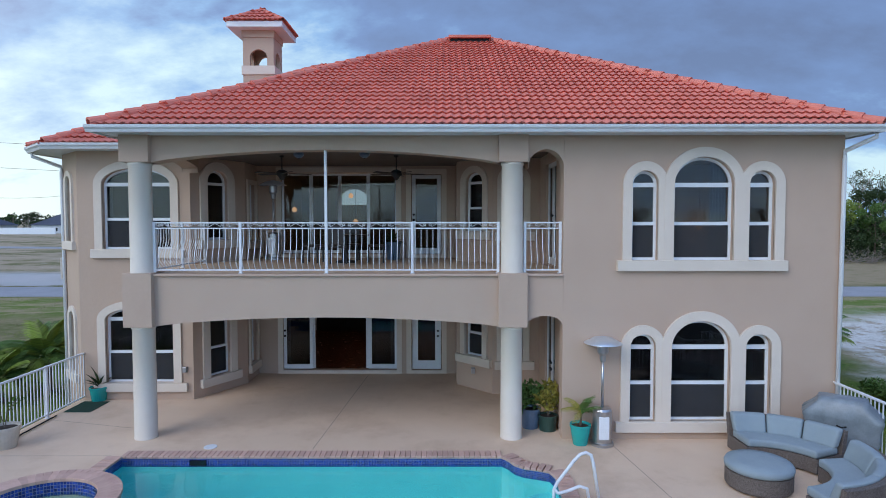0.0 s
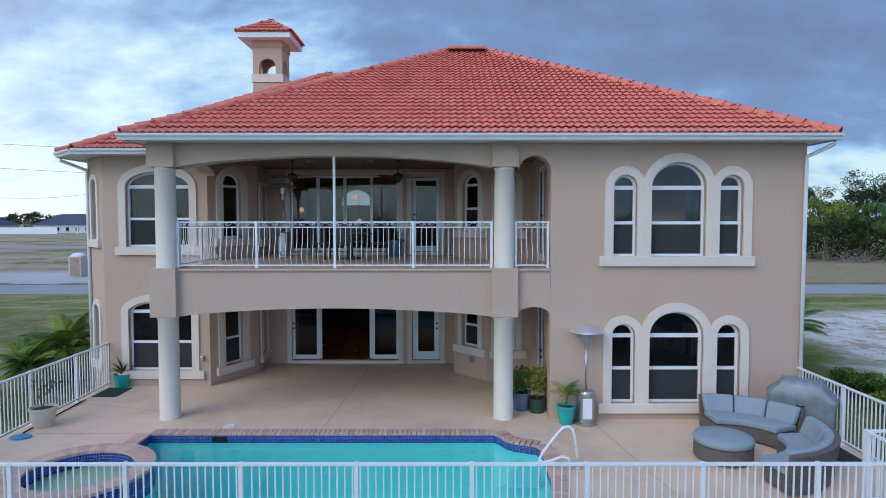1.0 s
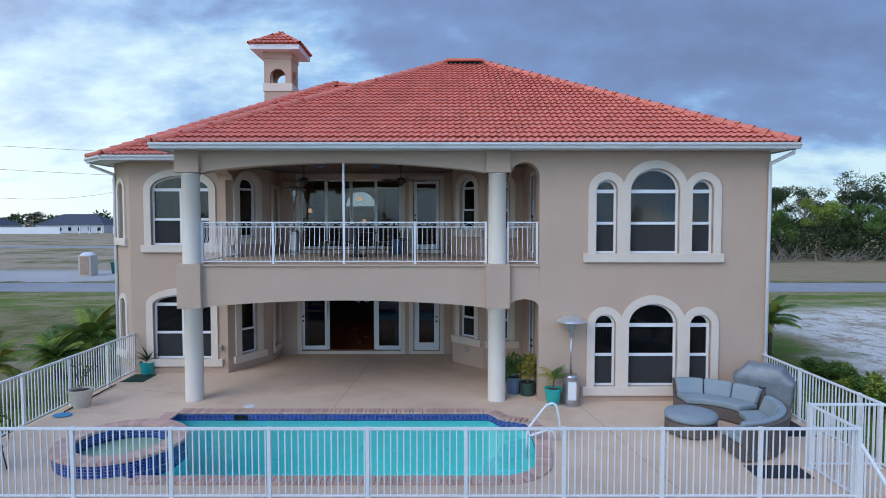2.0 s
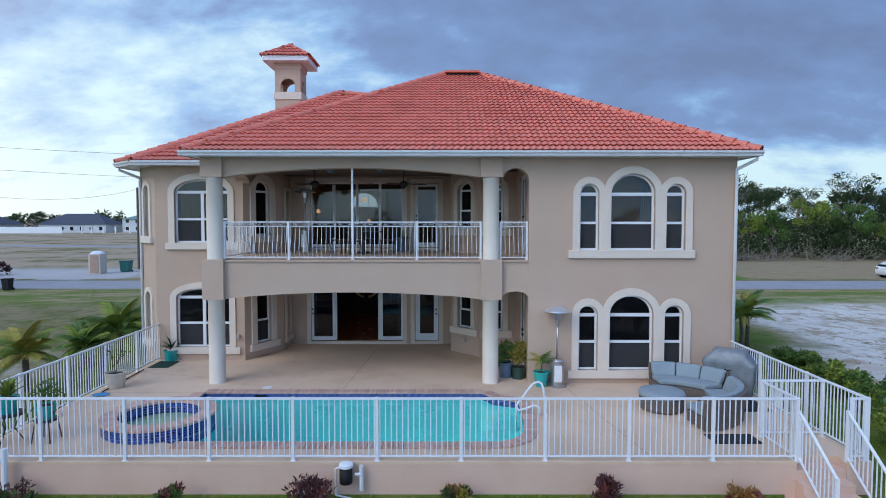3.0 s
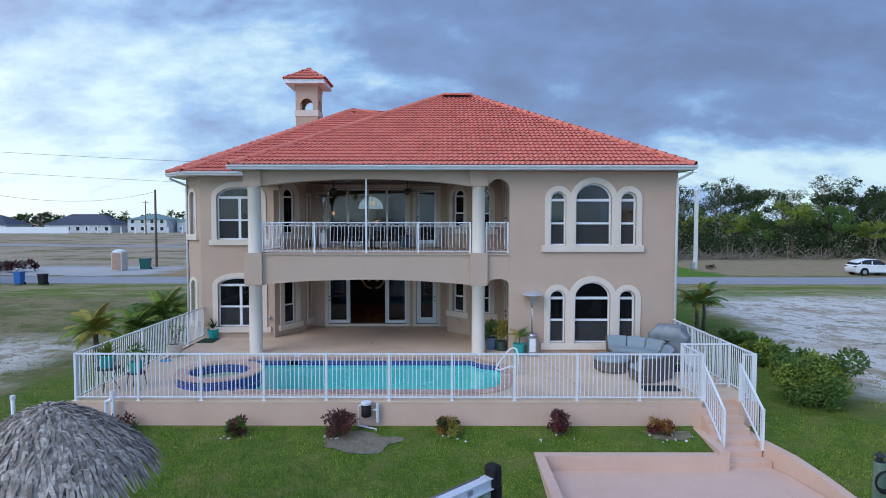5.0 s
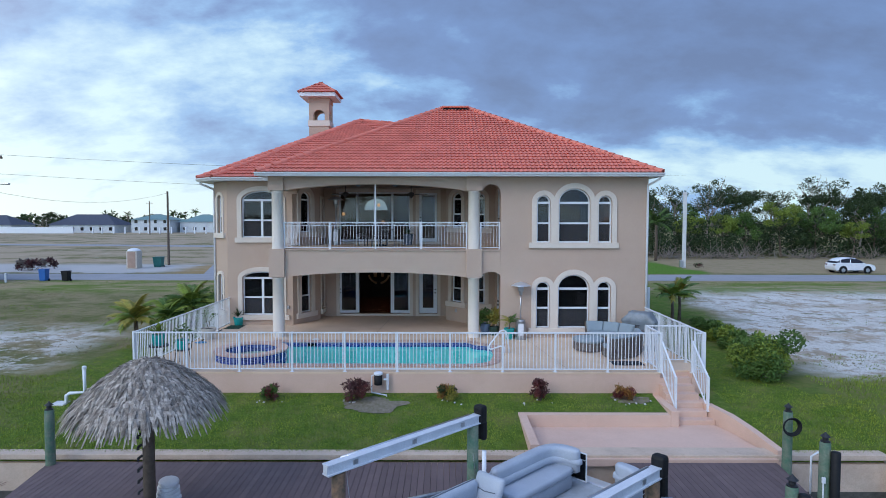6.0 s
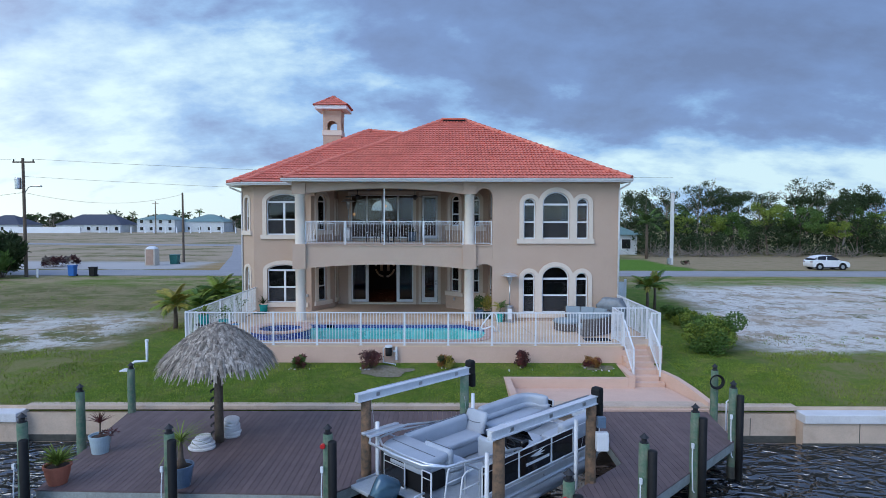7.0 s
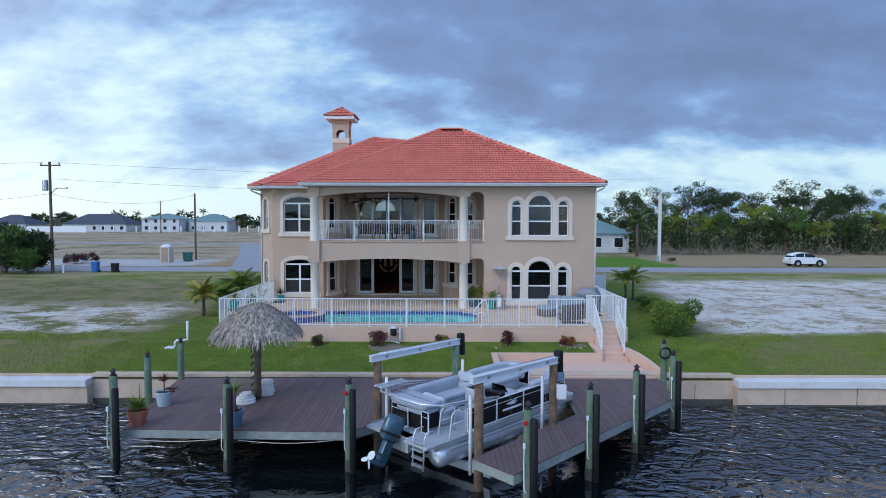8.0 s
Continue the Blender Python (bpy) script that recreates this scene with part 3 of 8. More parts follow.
# seawall with its cap, two stretches of different age
for x0, x1, y, mat_, lab in ((-80, -12.3, -9.35, CONCRETE, "white concrete seawall cap at the canal"), (-12.3, 11.2, -9.0, SEAWALL, "older stained concrete seawall behind the dock"), (11.2, 80, -9.35, CONCRETE, "white concrete seawall cap at the canal")):
    w = thing("seawall", lab, "seawall", kind="structure")
    bm = B()
    box(bm, x0 + 0.006, x1 - 0.006, y - 0.12, y + 0.3, -3.6, -1.3)
    if mat_ is CONCRETE:
        box(bm, x0 + 0.006, x1 - 0.006, y + 0.30, y + 0.42, -1.6, -1.11)
    part("wall", bm, SEAWALL, w)
    bm = B()
    box(bm, x0, x1, y - 0.22 if mat_ is CONCRETE else y - 0.16, y + 0.35, -1.46 if mat_ is CONCRETE else -1.2, -1.2 if mat_ is CONCRETE else -1.06, 0.02)
    part("cap", bm, mat_, w)
    xj = x0 + 1.7
    while xj < x1 and abs(xj) < 60:
        part("joint", box(B(), xj - 0.012, xj + 0.012, y - 0.124, y - 0.1, -2.1, -1.44), MARINE, w)
        xj += 2.6 if abs(x1 - x0) > 30 else 3.4
    part("waterline_growth", box(B(), x0, x1, y - 0.128, y - 0.1, -2.2, -1.98 if mat_ is SEAWALL else -2.08), MARINE, w, "dark marine growth at the waterline")

# ---------- house ----------
house = thing("house", "two-storey beige stucco villa with red barrel-tile hip roof", "house")
FLOOR2, SOF = 3.48, 6.35
LW_Y = 2.75                      # front of the west wing
YB = 5.35                        # back wall of the loggia
RB = [(0.55, YB), (0.55, 4.2), (1.47, 3.25), (2.72, 3.25)]   # plan of the projecting bay


def win(parent, m, u0, u1, z0, zs, rise, bars=(), mull=False, trim=0.17, sill=None, sill_over=0.12, glass=None, sink=0.10, trim_out=0.05, frame_w=0.055, sill_h=0.22):
    """A window in a wall opening: stucco surround, sill, white frame, bars and panes."""
    w = new("window")
    w.parent = parent
    w.matrix_basis = m
    I = Matrix.Identity(4)
    if trim:
        bm = B()
        plate(bm, arch(u0 - trim, u1 + trim, z0, zs, rise + trim if rise else trim, 18) if rise else [(u0 - trim, z0), (u1 + trim, z0), (u1 + trim, zs + trim), (u0 - trim, zs + trim)], [arch(u0, u1, z0 + 0.001, zs, rise, 18)], pose(0, -trim_out, 0), trim_out + 0.02)
        part("surround", bm, TRIM, w)
    if sill:
        bm = B()
        box(bm, sill[0], sill[1], -0.10, 0.05, z0 - sill_h, z0, 0.008)
        part("sill", bm, TRIM, w)
    bm = B()
    f = frame_w
    plate(bm, arch(u0, u1, z0, zs, rise, 18), [arch(u0 + f, u1 - f, z0 + f, zs, max(0, rise - f) if rise else 0, 18) if rise else [(u0 + f, z0 + f), (u1 - f, z0 + f), (u1 - f, zs - f), (u0 + f, zs - f)]], pose(0, sink, 0), 0.07)
    for zb, h in bars:
        box(bm, u0 + f * 0.5, u1 - f * 0.5, sink - 0.012, sink + 0.06, zb - h / 2, zb + h / 2)
    if mull:
        c = (u0 + u1) / 2
        top = (sorted(b[0] for b in bars)[-1]) if rise else zs
        box(bm, c - 0.05, c + 0.05, sink - 0.008, sink + 0.055, z0 + f * 0.5, top)
    part("frame", bm, WHITE, w)
    zcuts = [z0 + f * 0.6] + sorted(b[0] for b in bars)
    for a, b in zip(zcuts, zcuts[1:] + [None]):
        bm = B()
        if b is None:
            plate(bm, arch(u0 + f * 0.6, u1 - f * 0.6, a, zs, max(0, rise - f * 0.6) if rise else 0, 18), [], pose(0, sink + 0.035, 0), 0.006)
        else:
            box(bm, u0 + f * 0.6, u1 - f * 0.6, sink + 0.035, sink + 0.041, a, b)
        ob = part("pane", bm, glass or GLASS, w)
        ob.visible_shadow = False
    if len(bars) > 1:
        zb = min(b[0] for b in bars)
        ob = part("insect_screen", box(B(), u0 + f * 0.9, u1 - f * 0.9, sink + 0.008, sink + 0.011, z0 + f, zb - 0.03), MESHSCREEN, w, "grey insect screen")
        ob.visible_shadow = False
    return w


# east wing front
bm = B()
holes = []
for zoff, z0, zs, c_rise in ((0, 0.38, 1.95, 0.55), (1, 3.76, 5.34, 0.55)):
    holes += [arch(4.06, 4.60, z0, zs, 0.27), arch(4.92, 6.16, z0, zs, c_rise), arch(6.47, 7.01, z0, zs, 0.27)]
plate(bm, [(2.66, -0.65), (8.42, -0.65), (8.42, SOF), (2.66, SOF)], holes, on_wall(0, 0), 0.3)
part("front_wall", bm, STUCCO, house)
for z0, zs, mid in ((0.38, 1.95, 1.17), (3.76, 5.34, 4.52)):
    g = GLASS if z0 > 1 else SCREEN
    for i, (u0, u1, rise) in enumerate(((4.06, 4.60, 0.27), (6.47, 7.01, 0.27), (4.92, 6.16, 0.55))):
        win(house, on_wall(0, 0), u0, u1, z0, zs, rise, ((zs - 0.02, 0.09), (mid, 0.07)), glass=g, trim=0.19 if i < 2 else 0.2, trim_out=0.05 if i < 2 else 0.058, sill=(3.76, 7.27) if i == 2 else None)
# east side and back walls close the house
bm = B()
box(bm, 8.12, 8.42, 0.3, 15.4, -0.65, SOF)
part("side_wall", bm, STUCCO, house)
bm = B()
plate(bm, [(-9.98, -0.65), (8.12, -0.65), (8.12, SOF), (-9.98, SOF)], [arch(-4.7, -3.2, 5.3, 5.32, 0.72)], on_wall(0, 15.1), 0.3)
part("back_wall", bm, STUCCO, house)

# beams with shallow arches, column blocks
def beam(z_spring, z_crown, z_top, small_spring, small_crown):
    bm = B()
    pts = [(-6.40, z_top), (-6.40, z_spring), (-5.85, z_spring)]
    for i in range(1, 24):
        t = i / 24
        pts.append((-5.85 + 7.15 * t, z_spring + (z_crown - z_spring) * math.sin(math.pi * t) ** 0.75))
    pts += [(1.30, z_spring), (1.92, z_spring)]
    n = 12
    for i in range(n + 1):
        a = math.pi * (1 - i / n)
        pts.append((2.29 + 0.37 * math.cos(a), small_spring + (small_crown - small_spring) * math.sin(a)))
    pts += [(2.655, z_top)]
    plate(bm, pts, [], on_wall(0, 0), 0.42)
    return bm


part("beam", beam(2.38, 2.57, 3.43, 2.40, 2.60), STUCCO, house)
part("beam", beam(5.78, 6.04, SOF, 5.66, 6.05), STUCCO, house)
bm = B()
box(bm, -6.42, 2.655, -0.05, 0.47, 3.431, 3.475, 0.01)
part("balcony_ledge", bm, STUCCO, house)
for xc in (-6.13, 1.605):
    for z0, z1 in ((2.38, 3.50), (5.78, SOF - 0.002)):
        bm = B()
        box(bm, xc - 0.3, xc + 0.3, -0.14, 0.46, z0, z1, 0.008)
        part("column_block", bm, STUCCO, house)
    for z0, z1 in ((0.0, 2.38), (3.50, 5.78)):
        bm = B()
        lathe(bm, [(0.235, z0), (0.235, z0 + 0.01), (0.228, z0 + 0.02), (0.222, z1 - 0.06), (0.24, z1 - 0.05), (0.24, z1)], 28, (xc, 0.12, 0))
        part("column", bm, COLUMN, house, smooth=True)

# side return of the beam to the west wing, balcony slab, ceilings
for zs_, zc, zt in ((2.38, 2.55, 3.43), (5.78, 6.04, SOF)):
    bm = B()
    pts = [(0.46, zt), (0.46, zs_)] + [(0.46 + 2.7 * i / 12, zs_ + (zc - zs_) * math.sin(math.pi * i / 12)) for i in range(1, 12)] + [(LW_Y - 0.002, zs_), (LW_Y - 0.002, zt)]
    plate(bm, pts, [], Matrix.Translation((-6.0, 0, 0)) @ pose(0, 0, 0, 0, 0, 90), 0.4)
    part("side_beam", bm, STUCCO, house)
bm = B()
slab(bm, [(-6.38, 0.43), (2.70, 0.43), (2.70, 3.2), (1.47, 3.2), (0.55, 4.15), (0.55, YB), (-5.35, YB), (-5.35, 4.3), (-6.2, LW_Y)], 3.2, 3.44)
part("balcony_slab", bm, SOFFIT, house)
bm = B()
slab(bm, [(-6.36, 0.45), (2.68, 0.45), (2.68, 3.2), (1.47, 3.2), (0.55, 4.15), (0.55, YB), (-5.35, YB), (-5.35, 4.3), (-6.2, LW_Y)], 3.44, FLOOR2)
part("balcony_floor", bm, DECKMAT, house)
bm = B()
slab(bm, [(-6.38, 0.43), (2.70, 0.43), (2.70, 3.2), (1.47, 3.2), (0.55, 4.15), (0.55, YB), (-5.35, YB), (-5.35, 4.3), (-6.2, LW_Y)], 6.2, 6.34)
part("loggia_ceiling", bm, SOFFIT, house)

# west wing front
bm = B()
holes = [arch(-8.44, -6.71, 0.44, 2.07, 0.30), arch(-8.44, -6.71, 3.86, 5.50, 0.41)]
plate(bm, [(-9.08, -0.65), (-6.22, -0.65), (-6.22, SOF), (-9.08, SOF)], holes, on_wall(0, LW_Y), 0.25)
part("front_wall", bm, STUCCO, house)
for z0, zs, rise, mid in ((0.44, 2.07, 0.30, 1.22), (3.86, 5.50, 0.41, 4.62)):
    win(house, on_wall(0, LW_Y), -8.44, -6.71, z0, zs, rise, ((zs, 0.09), (mid, 0.07)), mull=True, sill=(-8.73, -6.36), trim=0.2, glass=GLASS if z0 > 1 else SCREEN)


def wall_run(p, q, z0, z1, openings, depth=0.2, name="wall"):
    """A wall from p to q in plan, seen from its right-hand side; openings in metres along it."""
    d = math.hypot(q[0] - p[0], q[1] - p[1])
    a = math.degrees(math.atan2(q[1] - p[1], q[0] - p[0]))
    m = on_wall(p[0], p[1], a)
    bm = B()
    plate(bm, [(0, z0), (d, z0), (d, z1), (0, z1)], [arch(*o) for o in openings], m, depth)
    part(name, bm, STUCCO, house)
    return m, d


# chamfered corner of the west wing, narrow windows
CH = ((-9.98, 3.62), (-9.08, LW_Y))
ops = [(0.38, 0.82, 0.62, 2.0, 0.22), (0.38, 0.82, 4.05, 5.52, 0.22)]
m, d = wall_run(*CH, -0.65, SOF, ops)
for u0, u1, z0, zs, r in ops:
    win(house, m, u0, u1, z0, zs, r, ((zs, 0.07), ((z0 + zs) / 2, 0.06)), sill=(u0 - 0.25, u1 + 0.25), trim=0.14)
bm = B()
box(bm, -9.98, -9.73, 3.62, 15.1, -0.65, SOF)
part("side_wall", bm, STUCCO, house)

# slanted west wall of the loggia
ops = [(0.50, 1.17, 0.46, 2.15, 0.2), (0.50, 1.17, 4.08, 5.60, 0.3)]
m, d = wall_run((-6.22, LW_Y), (-5.35, 4.3), -0.0, SOF - 0.02, ops)
for u0, u1, z0, zs, r in ops:
    win(house, m, u0, u1, z0, zs, r, ((zs, 0.07), (z0 + 0.75, 0.06)) if z0 < 1 else ((zs - 0.05, 0.07),), sill=(u0 - 0.3, u1 + 0.34), trim=0.22)
ops = [(0.25, 0.85, 0.46, 2.15, 0.0), (0.25, 0.85, 4.0, 5.62, 0.0)]
m, d = wall_run((-5.35, 4.3), (-5.35, YB), 0, SOF - 0.02, ops)
for u0, u1, z0, zs, r in ops:
    win(house, m, u0, u1, z0, zs, r, ((z0 + 0.75, 0.06),), sill=(u0 - 0.15, u1 + 0.15), trim=0.12, glass=SCREEN)
# projecting bay on the east
ops = [(0.34, 0.98, 0.90, 2.15, 0.25), (0.34, 0.98, 4.30, 5.60, 0.28)]
m, d = wall_run(RB[1], RB[2], 0, SOF - 0.02, ops)
for u0, u1, z0, zs, r in ops:
    win(house, m, u0, u1, z0, zs, r, ((zs, 0.07), (z0 + 0.62, 0.06)), sill=(u0 - 0.32, u1 + 0.32), trim=0.17)
ops = [(0.28, 0.80, 0.88, 2.15, 0.25), (0.28, 0.80, 4.28, 5.62, 0.25)]
m, d = wall_run(RB[2], RB[3], 0, SOF - 0.02, ops)
for u0, u1, z0, zs, r in ops:
    win(house, m, u0, u1, z0, zs, r, ((zs, 0.07), (z0 + 0.62, 0.06)), sill=(u0 - 0.22, u1 + 0.3), trim=0.17)
wall_run(RB[0], RB[1], 0, SOF - 0.02, [])
# side wall of the east wing, with french doors on both floors
ops = [(0.9, 2.2, 0.06, 2.46, 0.0), (0.9, 2.2, FLOOR2 + 0.06, 5.95, 0.0)]
m, d = wall_run((2.70, 3.25), (2.70, 0.302), 0, SOF - 0.02, ops)


def door_leaf(parent, m, u0, u1, z0, z1, sink, glass=GLASS, handle=0, fw=0.11, name="door"):
    """A glazed door leaf: white stiles and rails, pane, knob and deadbolt."""
    w = new(name)
    w.parent = parent
    w.matrix_basis = m
    bm = B()
    plate(bm, [(u0, z0), (u1, z0), (u1, z1), (u0, z1)], [[(u0 + fw, z0 + fw * 1.5), (u1 - fw, z0 + fw * 1.5), (u1 - fw, z1 - fw), (u0 + fw, z1 - fw)]], pose(0, sink, 0), 0.045)
    part("leaf_frame", bm, WHITE, w)
    bm = B()
    box(bm, u0 + fw * 0.8, u1 - fw * 0.8, sink + 0.018, sink + 0.026, z0 + fw * 1.2, z1 - fw * 0.8)
    part("pane", bm, glass, w).visible_shadow = False
    if handle:
        uh = u0 + fw * 0.5 if handle < 0 else u1 - fw * 0.5
        for zz in (1.0, 1.16):
            bm = B()
            lathe(bm, [(0.0301, -0.05), (0.034, -0.03), (0.02, 0.0), (0.02, 0.01)], 12, m=Matrix.Translation((uh, sink - 0.001, z0 + zz)) @ pose(0, 0, 0, -90))
            part("knob", bm, IRON, w, smooth=True)
    return w


for (u0, u1, z0, z1, r) in ops:
    c = (u0 + u1) / 2
    door_leaf(house, m, u0 + 0.02, c, z0, z1, 0.05, SCREEN, 1)
    door_leaf(house, m, c, u1 - 0.02, z0, z1, 0.05, SCREEN, -1)

# back wall of the loggia: sliders and a single door on both floors
ops = []
for z0 in (0.10, FLOOR2 + 0.10):
    ops += [arch(-4.62, -1.22, z0, z0 + 2.42, 0), arch(-0.78, 0.12, z0, z0 + 2.38, 0)]
bm = B()
plate(bm, [(-5.55, 0), (0.75, 0), (0.75, SOF - 0.02), (-5.55, SOF - 0.02)], ops, on_wall(0, YB), 0.2)
part("loggia_wall", bm, STUCCO, house)
for z0 in (0.10, FLOOR2 + 0.10):
    for u0, u1, h in ((-4.62, -1.22, 2.42), (-0.78, 0.12, 2.38)):
        bm = B()
        plate(bm, [(u0 - 0.15, z0 - 0.099), (u1 + 0.15, z0 - 0.099), (u1 + 0.15, z0 + h + 0.15), (u0 - 0.15, z0 + h + 0.15)], [arch(u0, u1, z0, z0 + h, 0)], on_wall(0, YB - 0.04), 0.06)
        part("door_surround", bm, TRIM, house)
    w = (4.62 - 1.22) / 4
    leaves = ((0, 0.06), (3, 0.06)) if z0 < 1 else ((0, 0.06), (1, 0.11), (2, 0.11), (3, 0.06))
    for k, sink in leaves:
        door_leaf(house, on_wall(0, YB), -4.62 + w * k, -4.62 + w * (k + 1) + 0.02, z0 + 0.03, z0 + 2.40, sink, GLASS if z0 > 1 else SCREEN, -1 if (z0 < 1 and k == 0) else 0, 0.09 if z0 < 1 else 0.06)
    if z0 < 1:
        for k, sink in ((0.12, 0.12), (2.9, 0.12)):
            door_leaf(house, on_wall(0, YB), -4.62 + w * k, -4.62 + w * (k + 1) - 0.02, z0 + 0.03, z0 + 2.40, sink, SCREEN, 0, 0.09)
    door_leaf(house, on_wall(0, YB), -0.76, 0.10, z0 + 0.02, z0 + 2.36, 0.06, GLASS if z0 > 1 else SCREEN, 1 if z0 < 1 else -1, 0.17 if z0 < 1 else 0.11)

# rooms behind the windows
bm = B()
box(bm, -9.7, 8.1, YB + 0.22, 15.05, -0.2, 0.06)
box(bm, 2.75, 8.1, 0.35, YB + 0.21, -0.2, 0.058)
box(bm, -9.0, -6.3, LW_Y + 0.3, YB + 0.21, -0.2, 0.058)
part("room_floor", bm, INFLOOR, house)
bm = B()
box(bm, -9.7, 8.1, YB + 0.22, 15.05, 3.0, 3.4)
box(bm, 2.75, 8.1, 0.35, YB + 0.21, 3.0, 3.4)
box(bm, -9.0, -6.3, LW_Y + 0.3, YB + 0.21, 3.0, 3.4)
part("room_floor", bm, INWALL, house)
bm = B()
box(bm, -9.7, 8.1, YB + 0.22, 15.05, 6.22, 6.34)
box(bm, 2.75, 8.1, 0.35, YB + 0.21, 6.22, 6.34)
box(bm, -9.0, -6.3, LW_Y + 0.3, YB + 0.21, 6.22, 6.34)
part("room_ceiling", bm, INWALL, house)
for b_ in ((2.75, 8.1, 5.2, 5.3, 0.06, 3.0), (2.75, 8.1, 5.2, 5.3, 3.4, 6.2), (-9.7, -5.6, 7.0, 7.1, 0.06, 3.0), (-9.7, -5.6, 7.0, 7.1, 3.4, 6.2), (-5.7, -5.6, YB + 0.25, 12.0, 0.06, 6.2), (0.9, 1.0, YB + 0.25, 12.0, 0.06, 6.2), (-5.6, 0.9, 12.0, 12.1, 0.06, 3.0)):
    part("room_partition", box(B(), *b_), INWALL, house)

# ---------- roof ----------
EAVE_Z, SLOPE = 6.45, 0.523


def roof_face(bm, pts):
    f = [bm.verts.new(p) for p in pts]
    bm.faces.new(f)


A_, Bp = (-6.73, -0.6, EAVE_Z), (8.75, -0.6, EAVE_Z)
RUN = 7.05
ZR = EAVE_Z + SLOPE * RUN
# main roof: hips on a short flat top
C1, C2 = (0.30, -0.6 + RUN, ZR), (1.68, -0.6 + RUN, ZR)
D1, D2 = (0.30, 15.9 - RUN, ZR), (1.68, 15.9 - RUN, ZR)
E1, E2 = (-6.73, 15.9, EAVE_Z), (8.75, 15.9, EAVE_Z)
WA, WB, WC = (-9.45, 2.1, EAVE_Z), (-10.5, 3.08, EAVE_Z), (-10.5, 15.9, EAVE_Z)
WF = (0.9, 2.1, EAVE_Z)
WR = (-4.1, 8.75, EAVE_Z + SLOPE * 6.65)
WR2 = (0.9, 8.75, EAVE_Z + SLOPE * 5.85)
PLANES = [
    [A_, Bp, C2, C1], [Bp, E2, D2, C2], [E1, A_, C1, D1], [E2, E1, D1, D2], [C1, C2, D2, D1],
    [WA, WF, WR], [WF, WR2, WR], [WB, WA, WR], [WC, WB, WR], [(0.9, 15.9, EAVE_Z), WC, WR], [(0.9, 15.9, EAVE_Z), WR, WR2],
]
bm = B()
for pl in PLANES:
    roof_face(bm, [Vector(p) - Vector((0, 0, 0.03)) for p in pl])
roof = part("roof", bm, TILE, house, "red barrel clay tile roof")
# soffits, fascia gutters
bm = B()
slab(bm, [(-6.68, -0.55), (8.7, -0.55), (8.7, 15.85), (8.2, 15.85), (8.2, 0.2), (-6.3, 0.2), (-6.3, 3.3), (-6.68, 3.3)], SOF - 0.02, SOF + 0.02)
slab(bm, [(-9.43, 2.15), (-6.3, 2.15), (-6.3, 2.9), (-9.0, 2.9), (-9.9, 3.75), (-9.9, 15.8), (-10.46, 15.8), (-10.46, 3.1)], SOF - 0.02, SOF + 0.021)
part("soffit", bm, WHITE, roof)


def gutter(p, q):
    d = math.hypot(q[0] - p[0], q[1] - p[1])
    a = math.degrees(math.atan2(q[1] - p[1], q[0] - p[0]))
    bm = B()
    prof = [(0.0, -0.14), (-0.05, -0.14), (-0.07, -0.09), (-0.11, -0.05), (-0.12, 0.0), (-0.105, 0.0), (-0.10, -0.03), (0.0, -0.02)]
    m = pose(p[0], p[1], EAVE_Z, 0, 0, a)
    r0 = [bm.verts.new(m @ Vector((0, y, z))) for y, z in prof]
    r1 = [bm.verts.new(m @ Vector((d, y, z))) for y, z in prof]
    for i in range(len(prof)):
        j = (i + 1) % len(prof)
        bm.faces.new((r0[i], r1[i], r1[j], r0[j]))
    bm.faces.new(r0)
    bm.faces.new(list(reversed(r1)))
    return part("gutter", bm, GUTTER, roof)


gutter((-6.80, -0.58), (8.80, -0.58))
gutter((8.74, -0.6), (8.74, 15.9))
gutter((-9.47, 2.12), (-6.75, 2.12))
gutter((-10.48, 3.1), (-9.47, 2.12))
gutter((-10.48, 15.9), (-10.48, 3.1))
gutter((-6.71, 2.0), (-6.71, -0.55))
for x, y, ex, ey in ((8.385, -0.06, 8.70, -0.5), (-9.93, 3.5, -10.35, 3.0)):
    bm = B()
    tube(bm, [(ex, ey, EAVE_Z - 0.12), (ex, ey, EAVE_Z - 0.22), (x, y, EAVE_Z - 0.45), (x, y, EAVE_Z - 0.6), (x, y, -0.55)], 0.045, 8)
    part("downspout", bm, GUTTER, house, smooth=True)
# flat cap vent on top of the roof
bm = B()
yv = -0.6 + RUN - 0.30
box(bm, 0.34, 1.64, yv, yv + 0.75, ZR + 0.04, ZR + 0.13, 0.02)
part("ridge_vent", bm, TILE, roof, "low tiled ridge vent over a dark slot")
# Solid black block puts in the shade below the vent
part("vent_slot_shade", box(B(), 0.40, 1.58, yv + 0.10, yv + 0.70, ZR - 0.14, ZR + 0.04), BLACKPVC, roof, "black block standing in for the shaded slot under the ridge vent")


# ---------- pool terrace ----------
def arc(cx, cy, r, a0, a1, n):
    return [(cx + r * math.cos(radians(a0 + (a1 - a0) * i / n)), cy + r * math.sin(radians(a0 + (a1 - a0) * i / n))) for i in range(n + 1)]


SPA = (-6.08, -3.42)
SPA_IN, SPA_OUT, SPA_Z = 0.86, 1.19, 0.30
# pool outline, counter-clockwise from its front edge
pool_line = [(-4.95, -4.55), (1.25, -4.55)] + arc(1.25, -3.75, 0.8, -90, -20, 6)[1:] + [(2.12, -3.3), (2.18, -1.95)] + [(2.10, -1.70), (1.88, -1.60), (1.66, -1.52), (1.50, -1.38), (1.42, -1.18), (1.30, -1.02), (-6.05, -1.02), (-6.05, -2.2)]
